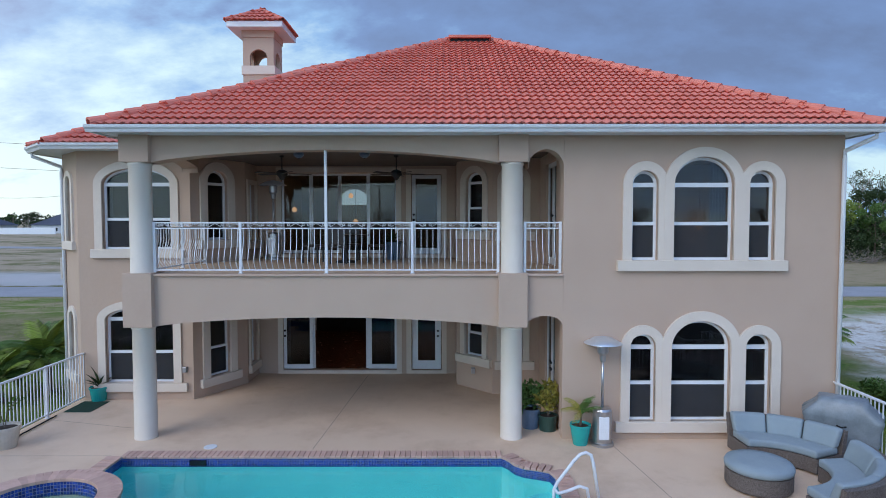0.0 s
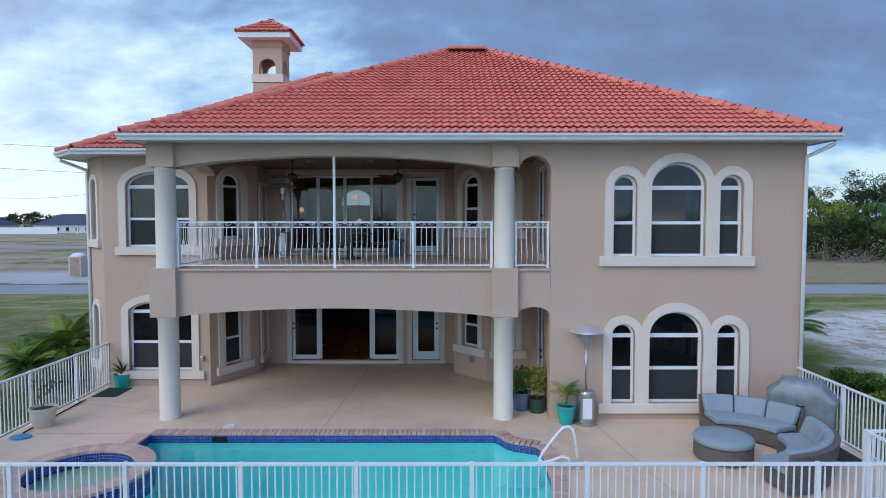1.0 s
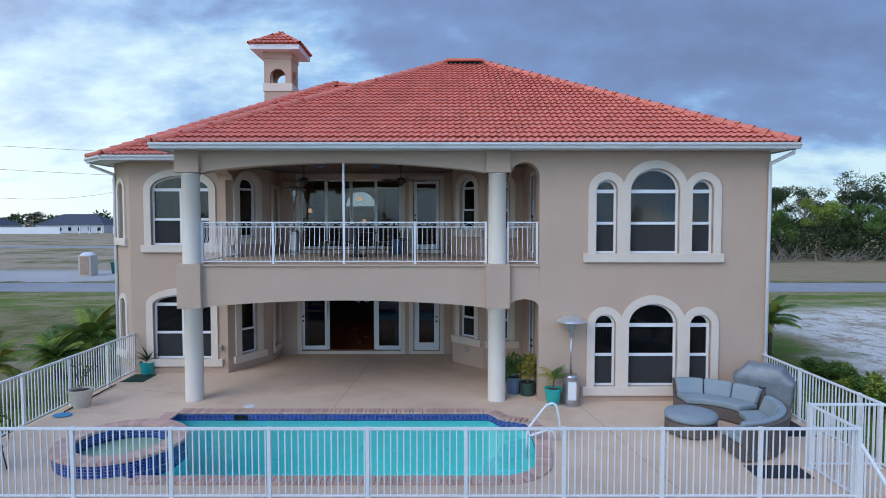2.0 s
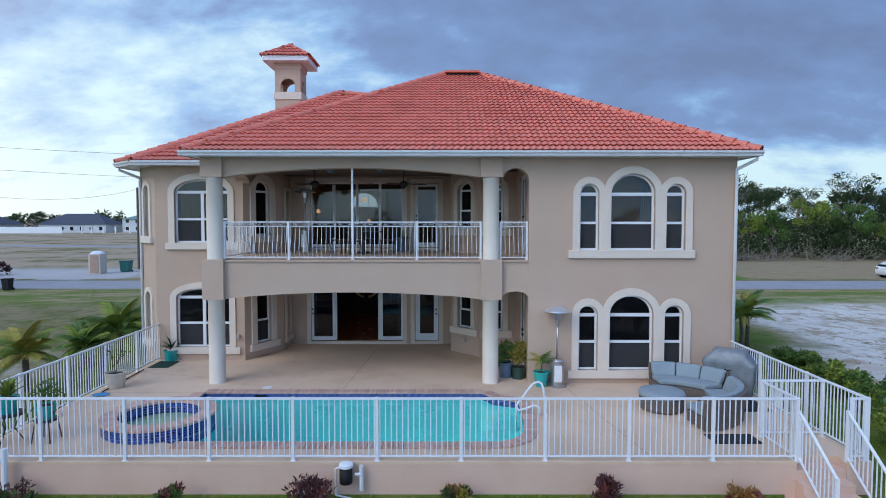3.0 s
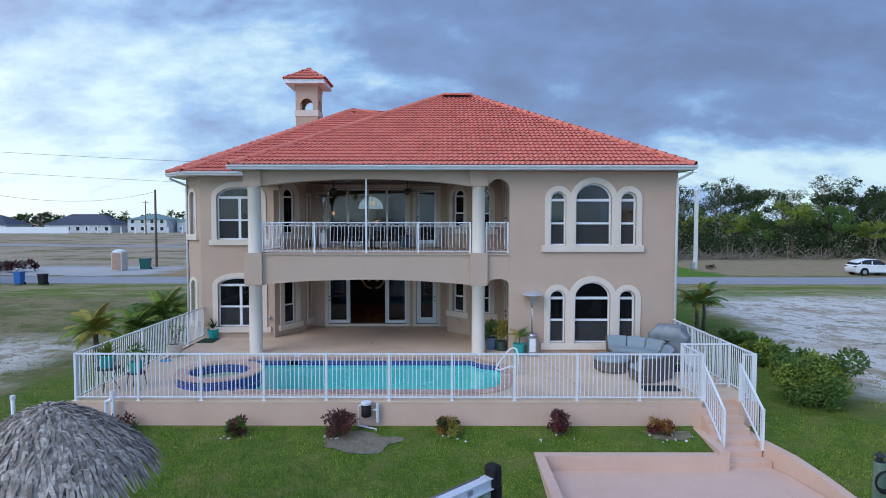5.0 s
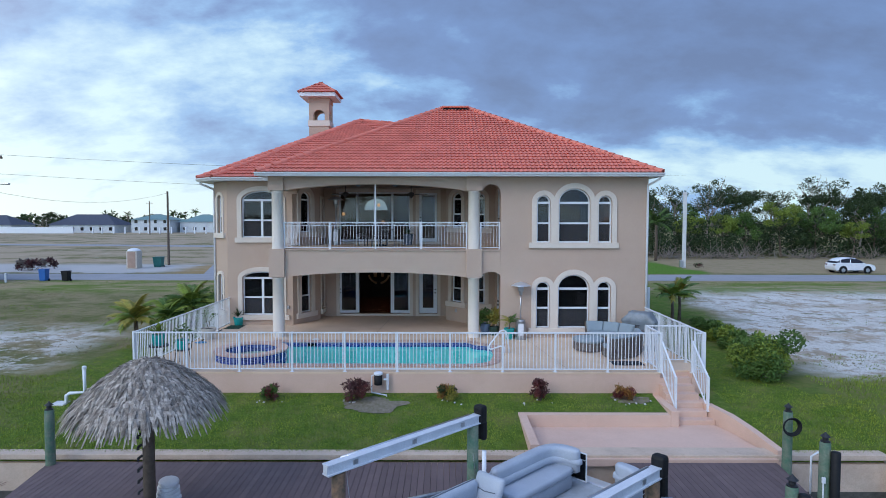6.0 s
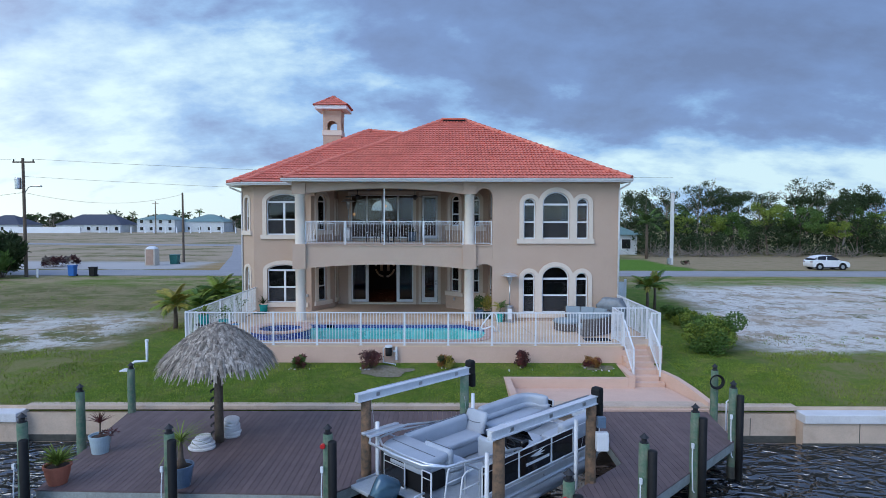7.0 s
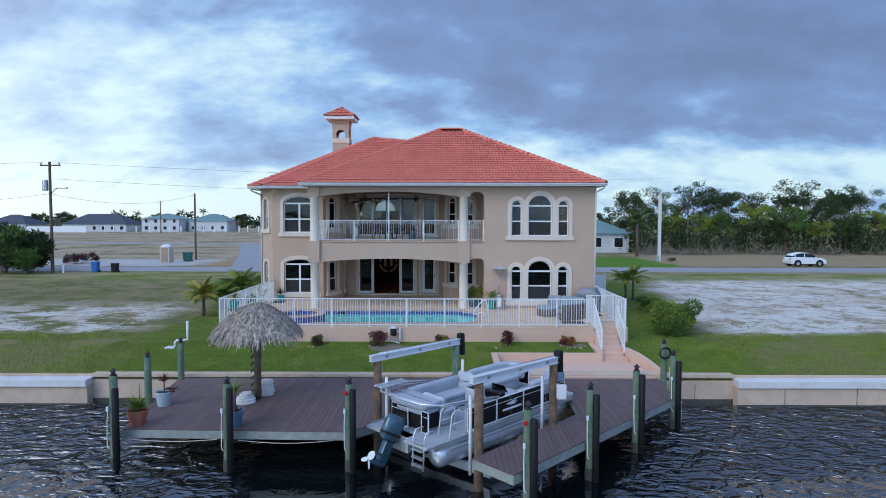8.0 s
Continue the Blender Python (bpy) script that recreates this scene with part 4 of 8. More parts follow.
# the spa's ring bulges into the pool's west side
ring_in = arc(SPA[0], SPA[1], SPA_OUT - 0.02, 78, -62, 12)
pool_line = [p for p in pool_line if p not in ((-4.95, -4.55),)]
pool_hole = pool_line[:-1] + [(-6.05, -2.15)] + ring_in + [(-5.3, -4.55)]
terrace = [(-9.12, -5.45), (7.0, -5.45), (7.0, -5.15), (7.96, -5.15), (7.96, -5.45), (8.45, -5.45), (8.45, 0.0), (2.7, 0.02), (2.7, 3.25), (1.47, 3.25), (0.55, 4.2), (0.55, YB), (-5.35, YB), (-5.35, 4.3), (-6.22, LW_Y), (-9.12, LW_Y)]
bm = B()
slab(bm, terrace, -0.05, 0.0, [pool_hole])
tagged(part("floor", bm, DECKMAT), "peach-painted concrete pool terrace with hairline joints", "terrace floor", kind="structure")
terrace_wall = thing("wall_terrace", "low peach-painted wall carrying the terrace", "retaining wall", kind="structure")
for x0, x1, y0, y1 in ((-9.12, 7.0, -5.44, -5.2), (-9.11, -8.9, -5.2, LW_Y), (8.28, 8.45, -5.44, 0.0), (7.96, 8.28, -5.44, -5.15), (7.0, 8.28, -5.148, -4.9), (6.8, 7.0, -5.2, -4.9)):
    part("wall_stretch", box(B(), x0, x1, y0, y1, -1.1, -0.052), WALLPINK, terrace_wall)
# joints in the slab, cut lines drawn as shallow dark grooves
bm = B()
for p, q in (((-2.05, YB - 0.2), (-2.45, -0.55)), ((3.6, -0.2), (4.3, -5.2)), ((-8.9, -0.9), (-6.3, -0.9)), ((-6.1, 0.5), (-8.9, 1.2))):
    dvec = Vector((q[0] - p[0], q[1] - p[1], 0)).normalized()
    s_ = Vector((-dvec.y, dvec.x, 0)) * 0.006
    vs = [Vector((*p, 0.003)) + s_, Vector((*p, 0.003)) - s_, Vector((*q, 0.003)) - s_, Vector((*q, 0.003)) + s_]
    bm.faces.new([bm.verts.new(v) for v in vs])
tagged(part("trim", bm, JOINT), "narrow dark control joints in the terrace", "joint", kind="structure")

pool = thing("swimming_pool", "swimming pool of turquoise water with blue tile band", "pool")
bm = B()
n = len(pool_hole)
top = [bm.verts.new((x, y, 0.0)) for x, y in pool_hole]
bot = [bm.verts.new((x, y, -1.45)) for x, y in pool_hole]
for i in range(n):
    j = (i + 1) % n
    bm.faces.new((top[i], top[j], bot[j], bot[i]))
tess = geometry.tessellate_polygon([[Vector((x, y, 0)) for x, y in pool_hole]])
for t in tess:
    bm.faces.new([bot[i] for i in t])
part("basin", bm, PLASTER, pool)
# entry steps in the east end
bm = B()
for k, (r, z) in enumerate(((0.75, -0.35), (1.15, -0.62), (1.55, -0.9))):
    slab(bm, [(2.17, -2.0 - r * 0.3), (2.17, -1.62)] + [(2.17 - r * math.sin(radians(a)), -1.7 - r * (1 - math.cos(radians(a)))) for a in range(10, 91, 16)] + [(2.17 - r, -2.0 - r), (2.17, -2.0 - r)], -1.44, z)
part("entry_steps", bm, PLASTER, pool)
bm = B()
for t in tess:
    bm.faces.new([bm.verts.new((*pool_hole[i], -0.13)) for i in t])
bmesh.ops.remove_doubles(bm, verts=bm.verts, dist=1e-4)
for f in bm.faces:
    f.normal_update()
    if f.normal.z < 0:
        f.normal_flip()
part("water", bm, POOLWATER, pool, "still turquoise pool water").visible_shadow = False


def band_tiles(bm, pts, z0, z1, size, out):
    """Small square tiles set along a line in plan, proud of the wall by out; returns nothing."""
    for (x0, y0), (x1, y1) in zip(pts, pts[1:]):
        d = math.hypot(x1 - x0, y1 - y0)
        k = max(1, round(d / size))
        r = max(1, round((z1 - z0) / size))
        ux, uy = (x1 - x0) / d, (y1 - y0) / d
        nx, ny = -uy, ux
        for i in range(k):
            for j in range(r):
                a, b_ = (i + 0.07) * d / k, (i + 0.93) * d / k
                za, zb = z0 + (z1 - z0) * (j + 0.07) / r, z0 + (z1 - z0) * (j + 0.93) / r
                vs = [(x0 + ux * s + nx * out, y0 + uy * s + ny * out, z) for s, z in ((a, za), (b_, za), (b_, zb), (a, zb))]
                bm.faces.new([bm.verts.new(v) for v in vs])


def ring_strip(bm, pts, z0, z1, out):
    for (x0, y0), (x1, y1) in zip(pts, pts[1:]):
        d = math.hypot(x1 - x0, y1 - y0)
        nx, ny = -(y1 - y0) / d * out, (x1 - x0) / d * out
        bm.faces.new([bm.verts.new(v) for v in ((x0 + nx, y0 + ny, z0), (x1 + nx, y1 + ny, z0), (x1 + nx, y1 + ny, z1), (x0 + nx, y0 + ny, z1))])


bm = B()
ring_strip(bm, pool_hole + pool_hole[:1], -0.16, -0.005, 0.003)
part("tile_grout", bm, GROUT, pool)
bm = B()
band_tiles(bm, pool_hole + pool_hole[:1], -0.165, -0.01, 0.031, 0.006)
tagged(part("waterline_tiles", bm, POOLTILE, pool, "small cobalt blue waterline tiles"), kind="stuff")
bm = B()
box(bm, -4.72, -4.40, -1.05, -1.0, -0.13, -0.03)
part("skimmer_mouth", bm, BLACKGLOSS, pool)

# raised spa
spa = thing("spa", "raised round spa with blue mosaic wall and brick coping", "spa")
bm = B()
lathe(bm, [(SPA_OUT - 0.03, -1.4), (SPA_OUT - 0.03, SPA_Z - 0.06), (SPA_IN + 0.02, SPA_Z - 0.06), (SPA_IN + 0.02, -0.5), (0.02, -0.5)], 48, (*SPA, 0), cap=False)
part("ring_wall", bm, GROUT, spa, smooth=False)
bm = B()
circ = lambda r, n: arc(SPA[0], SPA[1], r, 360, 0, n)
band_tiles(bm, circ(SPA_OUT - 0.03, 64), -0.15, SPA_Z - 0.065, 0.055, 0.006)
band_tiles(bm, list(reversed(circ(SPA_IN + 0.02, 56))), -0.10, SPA_Z - 0.065, 0.055, 0.006)
tagged(part("mosaic_tiles", bm, POOLTILE, spa, "small cobalt blue mosaic tiles"), kind="stuff")
bm = B()
bm.faces.new([bm.verts.new((x, y, 0.06)) for x, y in arc(SPA[0], SPA[1], SPA_IN + 0.01, 0, 352.5, 47)])
part("spa_water", bm, POOLWATER, spa, "clear pale spa water").visible_shadow = False
bm = B()
lathe(bm, [(SPA_IN + 0.015, -0.12), (0.5, -0.14), (0.02, -0.14)], 40, (*SPA, 0), cap=False)
part("spa_basin", bm, PLASTER, spa)

# pool ladder rail
rail = thing("pool_handrail", "white bent-tube pool handrail on the terrace", "handrail")
bm = B()
for yy in (0.0, ):
    tube(bm, [(1.98, -2.75, -0.35), (1.98, -2.75, 0.18), (2.03, -2.75, 0.30), (2.30, -2.75, 0.66), (2.40, -2.75, 0.77), (2.50, -2.75, 0.80), (2.58, -2.75, 0.76), (2.62, -2.75, 0.62), (2.72, -2.75, 0.0)], 0.028, 8)
    tube(bm, [(1.98, -2.75, 0.2), (2.05, -2.75, 0.12), (2.2, -2.75, 0.16), (2.40, -2.75, 0.24), (2.52, -2.75, 0.20), (2.56, -2.75, 0.0)], 0.028, 8)
part("tube_rail", bm, WHITE, rail, smooth=True)


# ---------- terrace fence ----------
def picket_and_post(h):
    """The two pieces of a railing of height h."""
    return (mesh_of("picket", box(B(), -0.009, 0.009, -0.009, 0.009, 0.08, h - 0.03), WHITE),
            mesh_of("post", box(box(B(), -0.03, 0.03, -0.03, 0.03, 0.0, h + 0.01, 0.004), -0.055, 0.055, -0.045, 0.045, 0.0, 0.012), WHITE))


FENCE_PIECES, STAIR_PIECES = picket_and_post(1.22), picket_and_post(0.98)


def fence_run(p, q, posts, label, name="fence", h=1.22, spacing=0.108, z=(0.0, 0.0)):
    """A white picket railing from p to q, with that many posts."""
    p, q = Vector((*p, z[0])), Vector((*q, z[1]))
    d = q - p
    L_ = math.hypot(d.x, d.y)
    a = math.degrees(math.atan2(d.y, d.x))
    f = thing(name, label, "fence", pose(p.x, p.y, p.z, 0, 0, a), group="terrace fence")
    sl = d.z / L_
    picket, post = FENCE_PIECES if h > 1 else STAIR_PIECES
    sh = Matrix(((1, 0, 0, 0), (0, 1, 0, 0), (sl, 0, 1, 0), (0, 0, 0, 1)))
    for nm, z0, z1, w in (("top_rail", h - 0.04, h, 0.026), ("bottom_rail", 0.075, 0.105, 0.02)):
        bm = box(B(), 0, L_, -w, w, z0, z1, 0.003)
        bmesh.ops.transform(bm, matrix=sh, verts=bm.verts)
        part(nm, bm, WHITE, f)
    xs_ = [L_ * i / (posts - 1) for i in range(posts)]
    for x in xs_:
        piece("post", post, pose(x, 0, sl * x), f)
    k = round(L_ / spacing)
    for i in range(1, k):
        x = L_ * i / k
        if min(abs(x - px) for px in xs_) > 0.045:
            piece("picket", picket, pose(x, 0, sl * x), f)
    return f


fence_run((-9.02, -5.38), (7.02, -5.38), 11, "white aluminium picket fence along the terrace front")
fence_run((-9.02, -5.30), (-9.02, 2.95), 6, "white aluminium picket fence along the terrace side")
fence_run((8.36, -5.38), (8.36, 0.35), 4, "white aluminium picket fence beside the stairs and grill")
fence_run((7.0, -5.30), (7.0, -4.15), 2, "short white fence return at the stair head")
fence_run((8.06, -5.38), (8.31, -5.38), 2, "short white fence return beside the stairs")
gate = fence_run((7.0, -4.10), (8.32, -4.10), 2, "closed white picket gate at the head of the stairs", "gate")
gate["category"] = "gate"
for x in (7.06, 7.99):
    r = fence_run((x, -5.38), (x, -6.5), 2, "sloping white picket stair railing", "stair_railing", 0.98, 0.11, (-0.02, -0.84))
    r["category"] = "railing"

# stairs to the lower landing
stairs = thing("stairs", "peach-painted concrete garden stairs", "stairs")
for k in range(7):
    bm = B()
    x0, x1 = (6.98, 7.955) if k < 5 else (6.98, 7.955 + 0.1 * (k - 4))
    y = -5.15 - 0.28 * k
    box(bm, x0, x1, y - 0.28, y + 0.02 if k else y, -1.6, -0.165 * (k + 1), 0.012)
    part("step", bm, WALLPINK, stairs)
pad = thing("landing", "peach concrete landing with low kerb walls", "landing", kind="structure")
bm = B()
slab(bm, [(2.72, -9.25), (8.48, -9.25), (8.2, -7.3), (7.92, -6.55), (6.9, -6.55), (6.9, -6.9), (2.72, -6.9)], -1.3, -1.13)
part("landing_slab", bm, WALLPINK, pad)
bm = B()
slab(bm, [(2.50, -9.2), (2.72, -9.2), (2.72, -7.0), (6.74, -7.0), (6.74, -6.78), (2.50, -6.78)], -1.3, -0.79)
part("kerb_wall", bm, WALLPINK, pad)
part("kerb_wall", box(B(), 6.744, 6.976, -7.004, -5.4, -1.6, -0.68, 0.01), WALLPINK, pad)
# kerb that bends away from the stairs towards the dock
BEND = ((7.97, -6.40, -0.66), (8.20, -7.25, -0.70), (8.36, -8.1, -0.80), (8.50, -9.15, -0.95))
bm = B()
rows_ = [[bm.verts.new(v) for v in ((x, y, -1.6), (x, y, z), (x + 0.19, y + 0.05, z), (x + 0.19, y + 0.05, -1.6))] for x, y, z in BEND]
for a, b_ in zip(rows_, rows_[1:]):
    for i in range(4):
        bm.faces.new((a[i], b_[i], b_[(i + 1) % 4], a[(i + 1) % 4]))
bm.faces.new(rows_[0])
bm.faces.new(rows_[-1][::-1])
bmesh.ops.recalc_face_normals(bm, faces=bm.faces)
part("kerb_wall", bm, WALLPINK, pad)
part("stair_cheek", box(B(), 7.96, 8.12, -6.42, -5.445, -1.6, -0.66, 0.01), WALLPINK, pad)
# turf between the kerb and the open lawn
bm = B()
edge = [(8.11, -5.45, -0.645)] + [(x + 0.17, y + 0.05, z - 0.05) for x, y, z in BEND]
lo = [bm.verts.new(v) for v in edge]
hi = [bm.verts.new((8.62, y, min(-0.62, -0.62 - (-5.4 - y) * 0.118))) for x, y, z in edge]
for i in range(len(edge) - 1):
    bm.faces.new((lo[i], hi[i], hi[i + 1], lo[i + 1]))
bmesh.ops.recalc_face_normals(bm, faces=bm.faces)
tagged(part("lawn_strip", bm, GROUND), "strip of mown lawn beside the landing kerb", "lawn", kind="structure")


# ---------- balcony railing ----------
def baluster_mesh():
    bm = B()
    prof = [(0.0, 0.08), (-0.05, 0.14), (-0.105, 0.22), (-0.115, 0.31), (-0.08, 0.42), (-0.03, 0.55), (0.0, 0.68), (0.0, 0.95)]
    tube(bm, [(0, y, z) for y, z in prof], 0.0085, 4)
    return mesh_of("baluster", bm, WHITE)


BALUSTER = baluster_mesh()


def scroll_mesh():
    bm = B()
    for s in (-1, 1):
        pts = []
        for i in range(13):
            t = i / 12
            a = radians(-60 + 430 * t)
            r = 0.036 * (1 - 0.7 * t)
            pts.append((s * (0.055 + r * math.cos(a)), 0, 0.955 + 0.055 + r * math.sin(a)))
        tube(bm, [(s * 0.20, 0, 1.04), (s * 0.13, 0, 1.0), (s * 0.085, 0, 0.975)] + pts[2:], 0.006, 4)
    return mesh_of("scroll", bm, WHITE)


SCROLL = scroll_mesh()


def balcony_rail(p, q, posts, label):
    p, q = Vector((*p, FLOOR2)), Vector((*q, FLOOR2))
    L_ = (q - p).length
    a = math.degrees(math.atan2(q.y - p.y, q.x - p.x))
    f = thing("balcony_railing", label, "railing", pose(p.x, p.y, p.z, 0, 0, a), group="balcony railing")
    for nm, z0, z1 in (("top_rail", 1.045, 1.075), ("middle_rail", 0.93, 0.955), ("bottom_rail", 0.055, 0.085)):
        part(nm, box(B(), 0, L_, -0.022, 0.022, z0, z1, 0.003), WHITE, f)
    pm = mesh_of("post", box(box(B(), -0.028, 0.028, -0.028, 0.028, 0, 1.08, 0.004), -0.05, 0.05, -0.05, 0.05, 0, 0.012), WHITE)
    xs_ = [L_ * i / (posts - 1) for i in range(posts)]
    for x in xs_:
        piece("post", pm, pose(x, 0, 0), f)
    k = round(L_ / 0.125)
    for i in range(1, k):
        if min(abs(L_ * i / k - px) for px in xs_) > 0.05:
            piece("baluster", BALUSTER, pose(L_ * i / k, 0, 0), f)
    k = max(1, round(L_ / 0.43))
    for i in range(k):
        piece("scroll", SCROLL, pose(L_ * (i + 0.5) / k, 0, 0), f)
    return f


balcony_rail((-5.88, 0.16), (1.32, 0.16), 5, "white bowed-baluster balcony railing with scroll frieze")
balcony_rail((1.88, 0.16), (2.62, 0.16), 2, "short white bowed-baluster balcony railing in the narrow arch")
balcony_rail((-5.98, 3.0), (-5.98, 0.42), 3, "white bowed-baluster railing on the balcony side")
bm = B()
box(bm, -2.31, -2.255, 0.13, 0.185, FLOOR2, 6.06, 0.004)
tagged(part("screen_post", bm, WHITE), "slender white post rising from the balcony railing", "post")


# ---------- dock ----------
DOCK_Z = -1.15
dock = thing("dock", "boat dock of purple-brown composite boards on timber", "dock")
left_poly = [(-8.20, -14.66), (-1.95, -14.84), (3.45, -9.40), (-8.97, -9.40)]
right_poly = [(1.28, -16.62), (2.16, -17.55), (8.02, -11.75), (8.35, -9.40), (4.65, -9.40), (4.65, -13.20)]


def clip_x(poly, x0, x1):
    """The part of a polygon between two x."""
    for xc, keep in ((x0, 1), (x1, -1)):
        out = []
        for i in range(len(poly)):
            a, b_ = poly[i], poly[(i + 1) % len(poly)]
            ia, ib = keep * (a[0] - xc) >= 0, keep * (b_[0] - xc) >= 0
            if ia:
                out.append(a)
            if ia != ib:
                t = (xc - a[0]) / (b_[0] - a[0])
                out.append((xc, a[1] + t * (b_[1] - a[1])))
        poly = out
        if len(poly) < 3:
            return []
    return poly


for poly in (left_poly, right_poly):
    x = min(p[0] for p in poly)
    end = max(p[0] for p in poly)
    while x < end - 0.02:
        c = clip_x(poly, x, min(end, x + 0.134))
        if len(c) >= 3:
            bm = B()
            lo = [bm.verts.new((*p, DOCK_Z - 0.028)) for p in c]
            hi = [bm.verts.new((*p, DOCK_Z)) for p in c]
            bm.faces.new(hi)
            bm.faces.new(list(reversed(lo)))
            for i in range(len(c)):
                bm.faces.new((lo[i], lo[(i + 1) % len(c)], hi[(i + 1) % len(c)], hi[i]))
            bmesh.ops.recalc_face_normals(bm, faces=bm.faces)
            part("board", bm, COMPOSITE, dock)
        x += 0.142
for pts in (left_poly[:3], right_poly[:4], [right_poly[5], right_poly[0]], [right_poly[4], right_poly[5]], [left_poly[3], left_poly[0]]):
    for p, q in zip(pts, pts[1:]):
        L_ = math.hypot(q[0] - p[0], q[1] - p[1])
        a = math.degrees(math.atan2(q[1] - p[1], q[0] - p[0]))
        part("fascia", box(B(), 0, L_, 0.0, 0.05, -0.25, -0.03, 0.006, m=pose(p[0], p[1], DOCK_Z, 0, 0, a)), DOCKTIMBER, dock)
for y in (-10.2, -11.8, -13.4):
    part("joist", box(B(), -8.2, -2.9 + (y + 14.8), y, y + 0.08, DOCK_Z - 0.28, DOCK_Z - 0.03), DOCKTIMBER, dock)


# ---------- roof tower ----------
tower = thing("roof_tower", "small stucco bell tower with a tiled cap on the roof", "tower")
TX, TY = -6.2, 9.0
HB = 0.53
for k in range(4):
    m = Matrix.Translation((TX, TY, 0)) @ pose(0, 0, 0, 0, 0, 90 * k) @ Matrix.Translation((0, -HB, 0))
    bm = B()
    plate(bm, [(-HB + (0.12 if k % 2 else 0), 8.0), (HB - (0.12 if k % 2 else 0), 8.0), (HB - (0.12 if k % 2 else 0), 11.2), (-HB + (0.12 if k % 2 else 0), 11.2)], [arch(-0.30, 0.30, 9.93, 10.18, 0.30)], m, 0.12)
    part("tower_wall", bm, STUCCO, tower)
part("sill_band", slab(B(), [(TX - 0.57, TY - 0.57), (TX + 0.57, TY - 0.57), (TX + 0.57, TY + 0.57), (TX - 0.57, TY + 0.57)], 9.62, 9.92, [[(TX - 0.40, TY - 0.40), (TX + 0.40, TY - 0.40), (TX + 0.40, TY + 0.40), (TX - 0.40, TY + 0.40)]]), TRIM, tower)
part("head_band", slab(B(), [(TX - 0.56, TY - 0.56), (TX + 0.56, TY - 0.56), (TX + 0.56, TY + 0.56), (TX - 0.56, TY + 0.56)], 10.88, 11.12), STUCCO, tower)
part("eave_board", box(B(), TX - 0.94, TX + 0.94, TY - 0.94, TY + 0.94, 11.12, 11.32, 0.01), WHITE, tower)
bm = B()
base = [bm.verts.new((TX + sx * 0.98, TY + sy * 0.98, 11.33)) for sx, sy in ((-1, -1), (1, -1), (1, 1), (-1, 1))]
tip = bm.verts.new((TX, TY, 11.98))
for i in range(4):
    bm.faces.new((base[i], base[(i + 1) % 4], tip))
bm.faces.new(list(reversed(base)))
tower_roof = part("cap_roof", bm, TILE, tower)


# ---------- roof tiles ----------
TW, TL = 0.172, 0.305


def tile_geo():
    """One S-shaped tile, its lower end at the origin: x across, y up the slope."""
    n = 8
    vs, fs = [], []
    for i in range(n + 1):
        u = i / n
        h = 0.017 + 0.017 * math.cos(2 * math.pi * u)
        x = (u - 0.5) * TW
        vs += [(x, 0.035, h + 0.004), (x, 0, h + 0.052), (x, TL + 0.05, h + 0.004)]
    for i in range(n):
        a, b_ = 3 * i, 3 * i + 3
        fs += [(a, b_, b_ + 1, a + 1), (a + 1, b_ + 1, b_ + 2, a + 2)]
    return vs, fs


TV, TF = tile_geo()
tile_me = bpy.data.meshes.new("roof_tile")
tile_me.from_pydata(TV, [], TF)
tile_me.materials.append(TILE)
for p in tile_me.polygons:
    p.use_smooth = False


def inside(pt, poly):
    x, y = pt
    c = False
    for i in range(len(poly)):
        (x0, y0), (x1, y1) = poly[i], poly[i - 1]
        if (y0 > y) != (y1 > y) and x < (x1 - x0) * (y - y0) / (y1 - y0) + x0:
            c = not c
    return c


def tile_plane(pl, single_rows, parent, rest, jitter=0.003):
    """Courses of tiles on a roof plane whose first edge is its eave; rest collects the joined ones."""
    p0, p1 = Vector(pl[0]), Vector(pl[1])
    nrm = None
    for q in pl[2:]:
        nrm = (p1 - p0).cross(Vector(q) - p0)
        if nrm.length > 1e-6:
            break
    nrm.normalize()
    if nrm.z < 0:
        nrm = -nrm
    e = Vector((0, 0, 1)).cross(nrm).normalized()
    s = nrm.cross(e).normalized()
    poly = [((Vector(p) - p0).dot(e), (Vector(p) - p0).dot(s)) for p in pl]
    umin, umax = min(p[0] for p in poly), max(p[0] for p in poly)
    tmax = max(p[1] for p in poly)
    r = math.floor(min(p[1] for p in poly) / TL + 0.01)
    while r * TL < tmax:
        off = -0.05 if r == 0 else 0
        k = math.ceil((umax - umin) / TW)
        for i in range(k + 1):
            u = umin + (i + 0.5) * TW
            t = r * TL
            if not (inside((u - TW * 0.1, t + TL * 0.35), poly) and inside((u + TW * 0.1, t + TL * 0.35), poly)):
                continue
            o = p0 + e * (u + random.uniform(-jitter, jitter)) + s * (t + off + random.uniform(-jitter, jitter)) + nrm * random.uniform(-0.002, 0.004)
            m = Matrix(((e.x, s.x, nrm.x, o.x), (e.y, s.y, nrm.y, o.y), (e.z, s.z, nrm.z, o.z), (0, 0, 0, 1)))
            if r < single_rows:
                piece("roof_tile", tile_me, m, parent)
            else:
                k0 = len(rest[0])
                rest[0].extend([tuple(m @ Vector(v)) for v in TV])
                rest[1].extend([tuple(i_ + k0 for i_ in f) for f in TF])
        r += 1


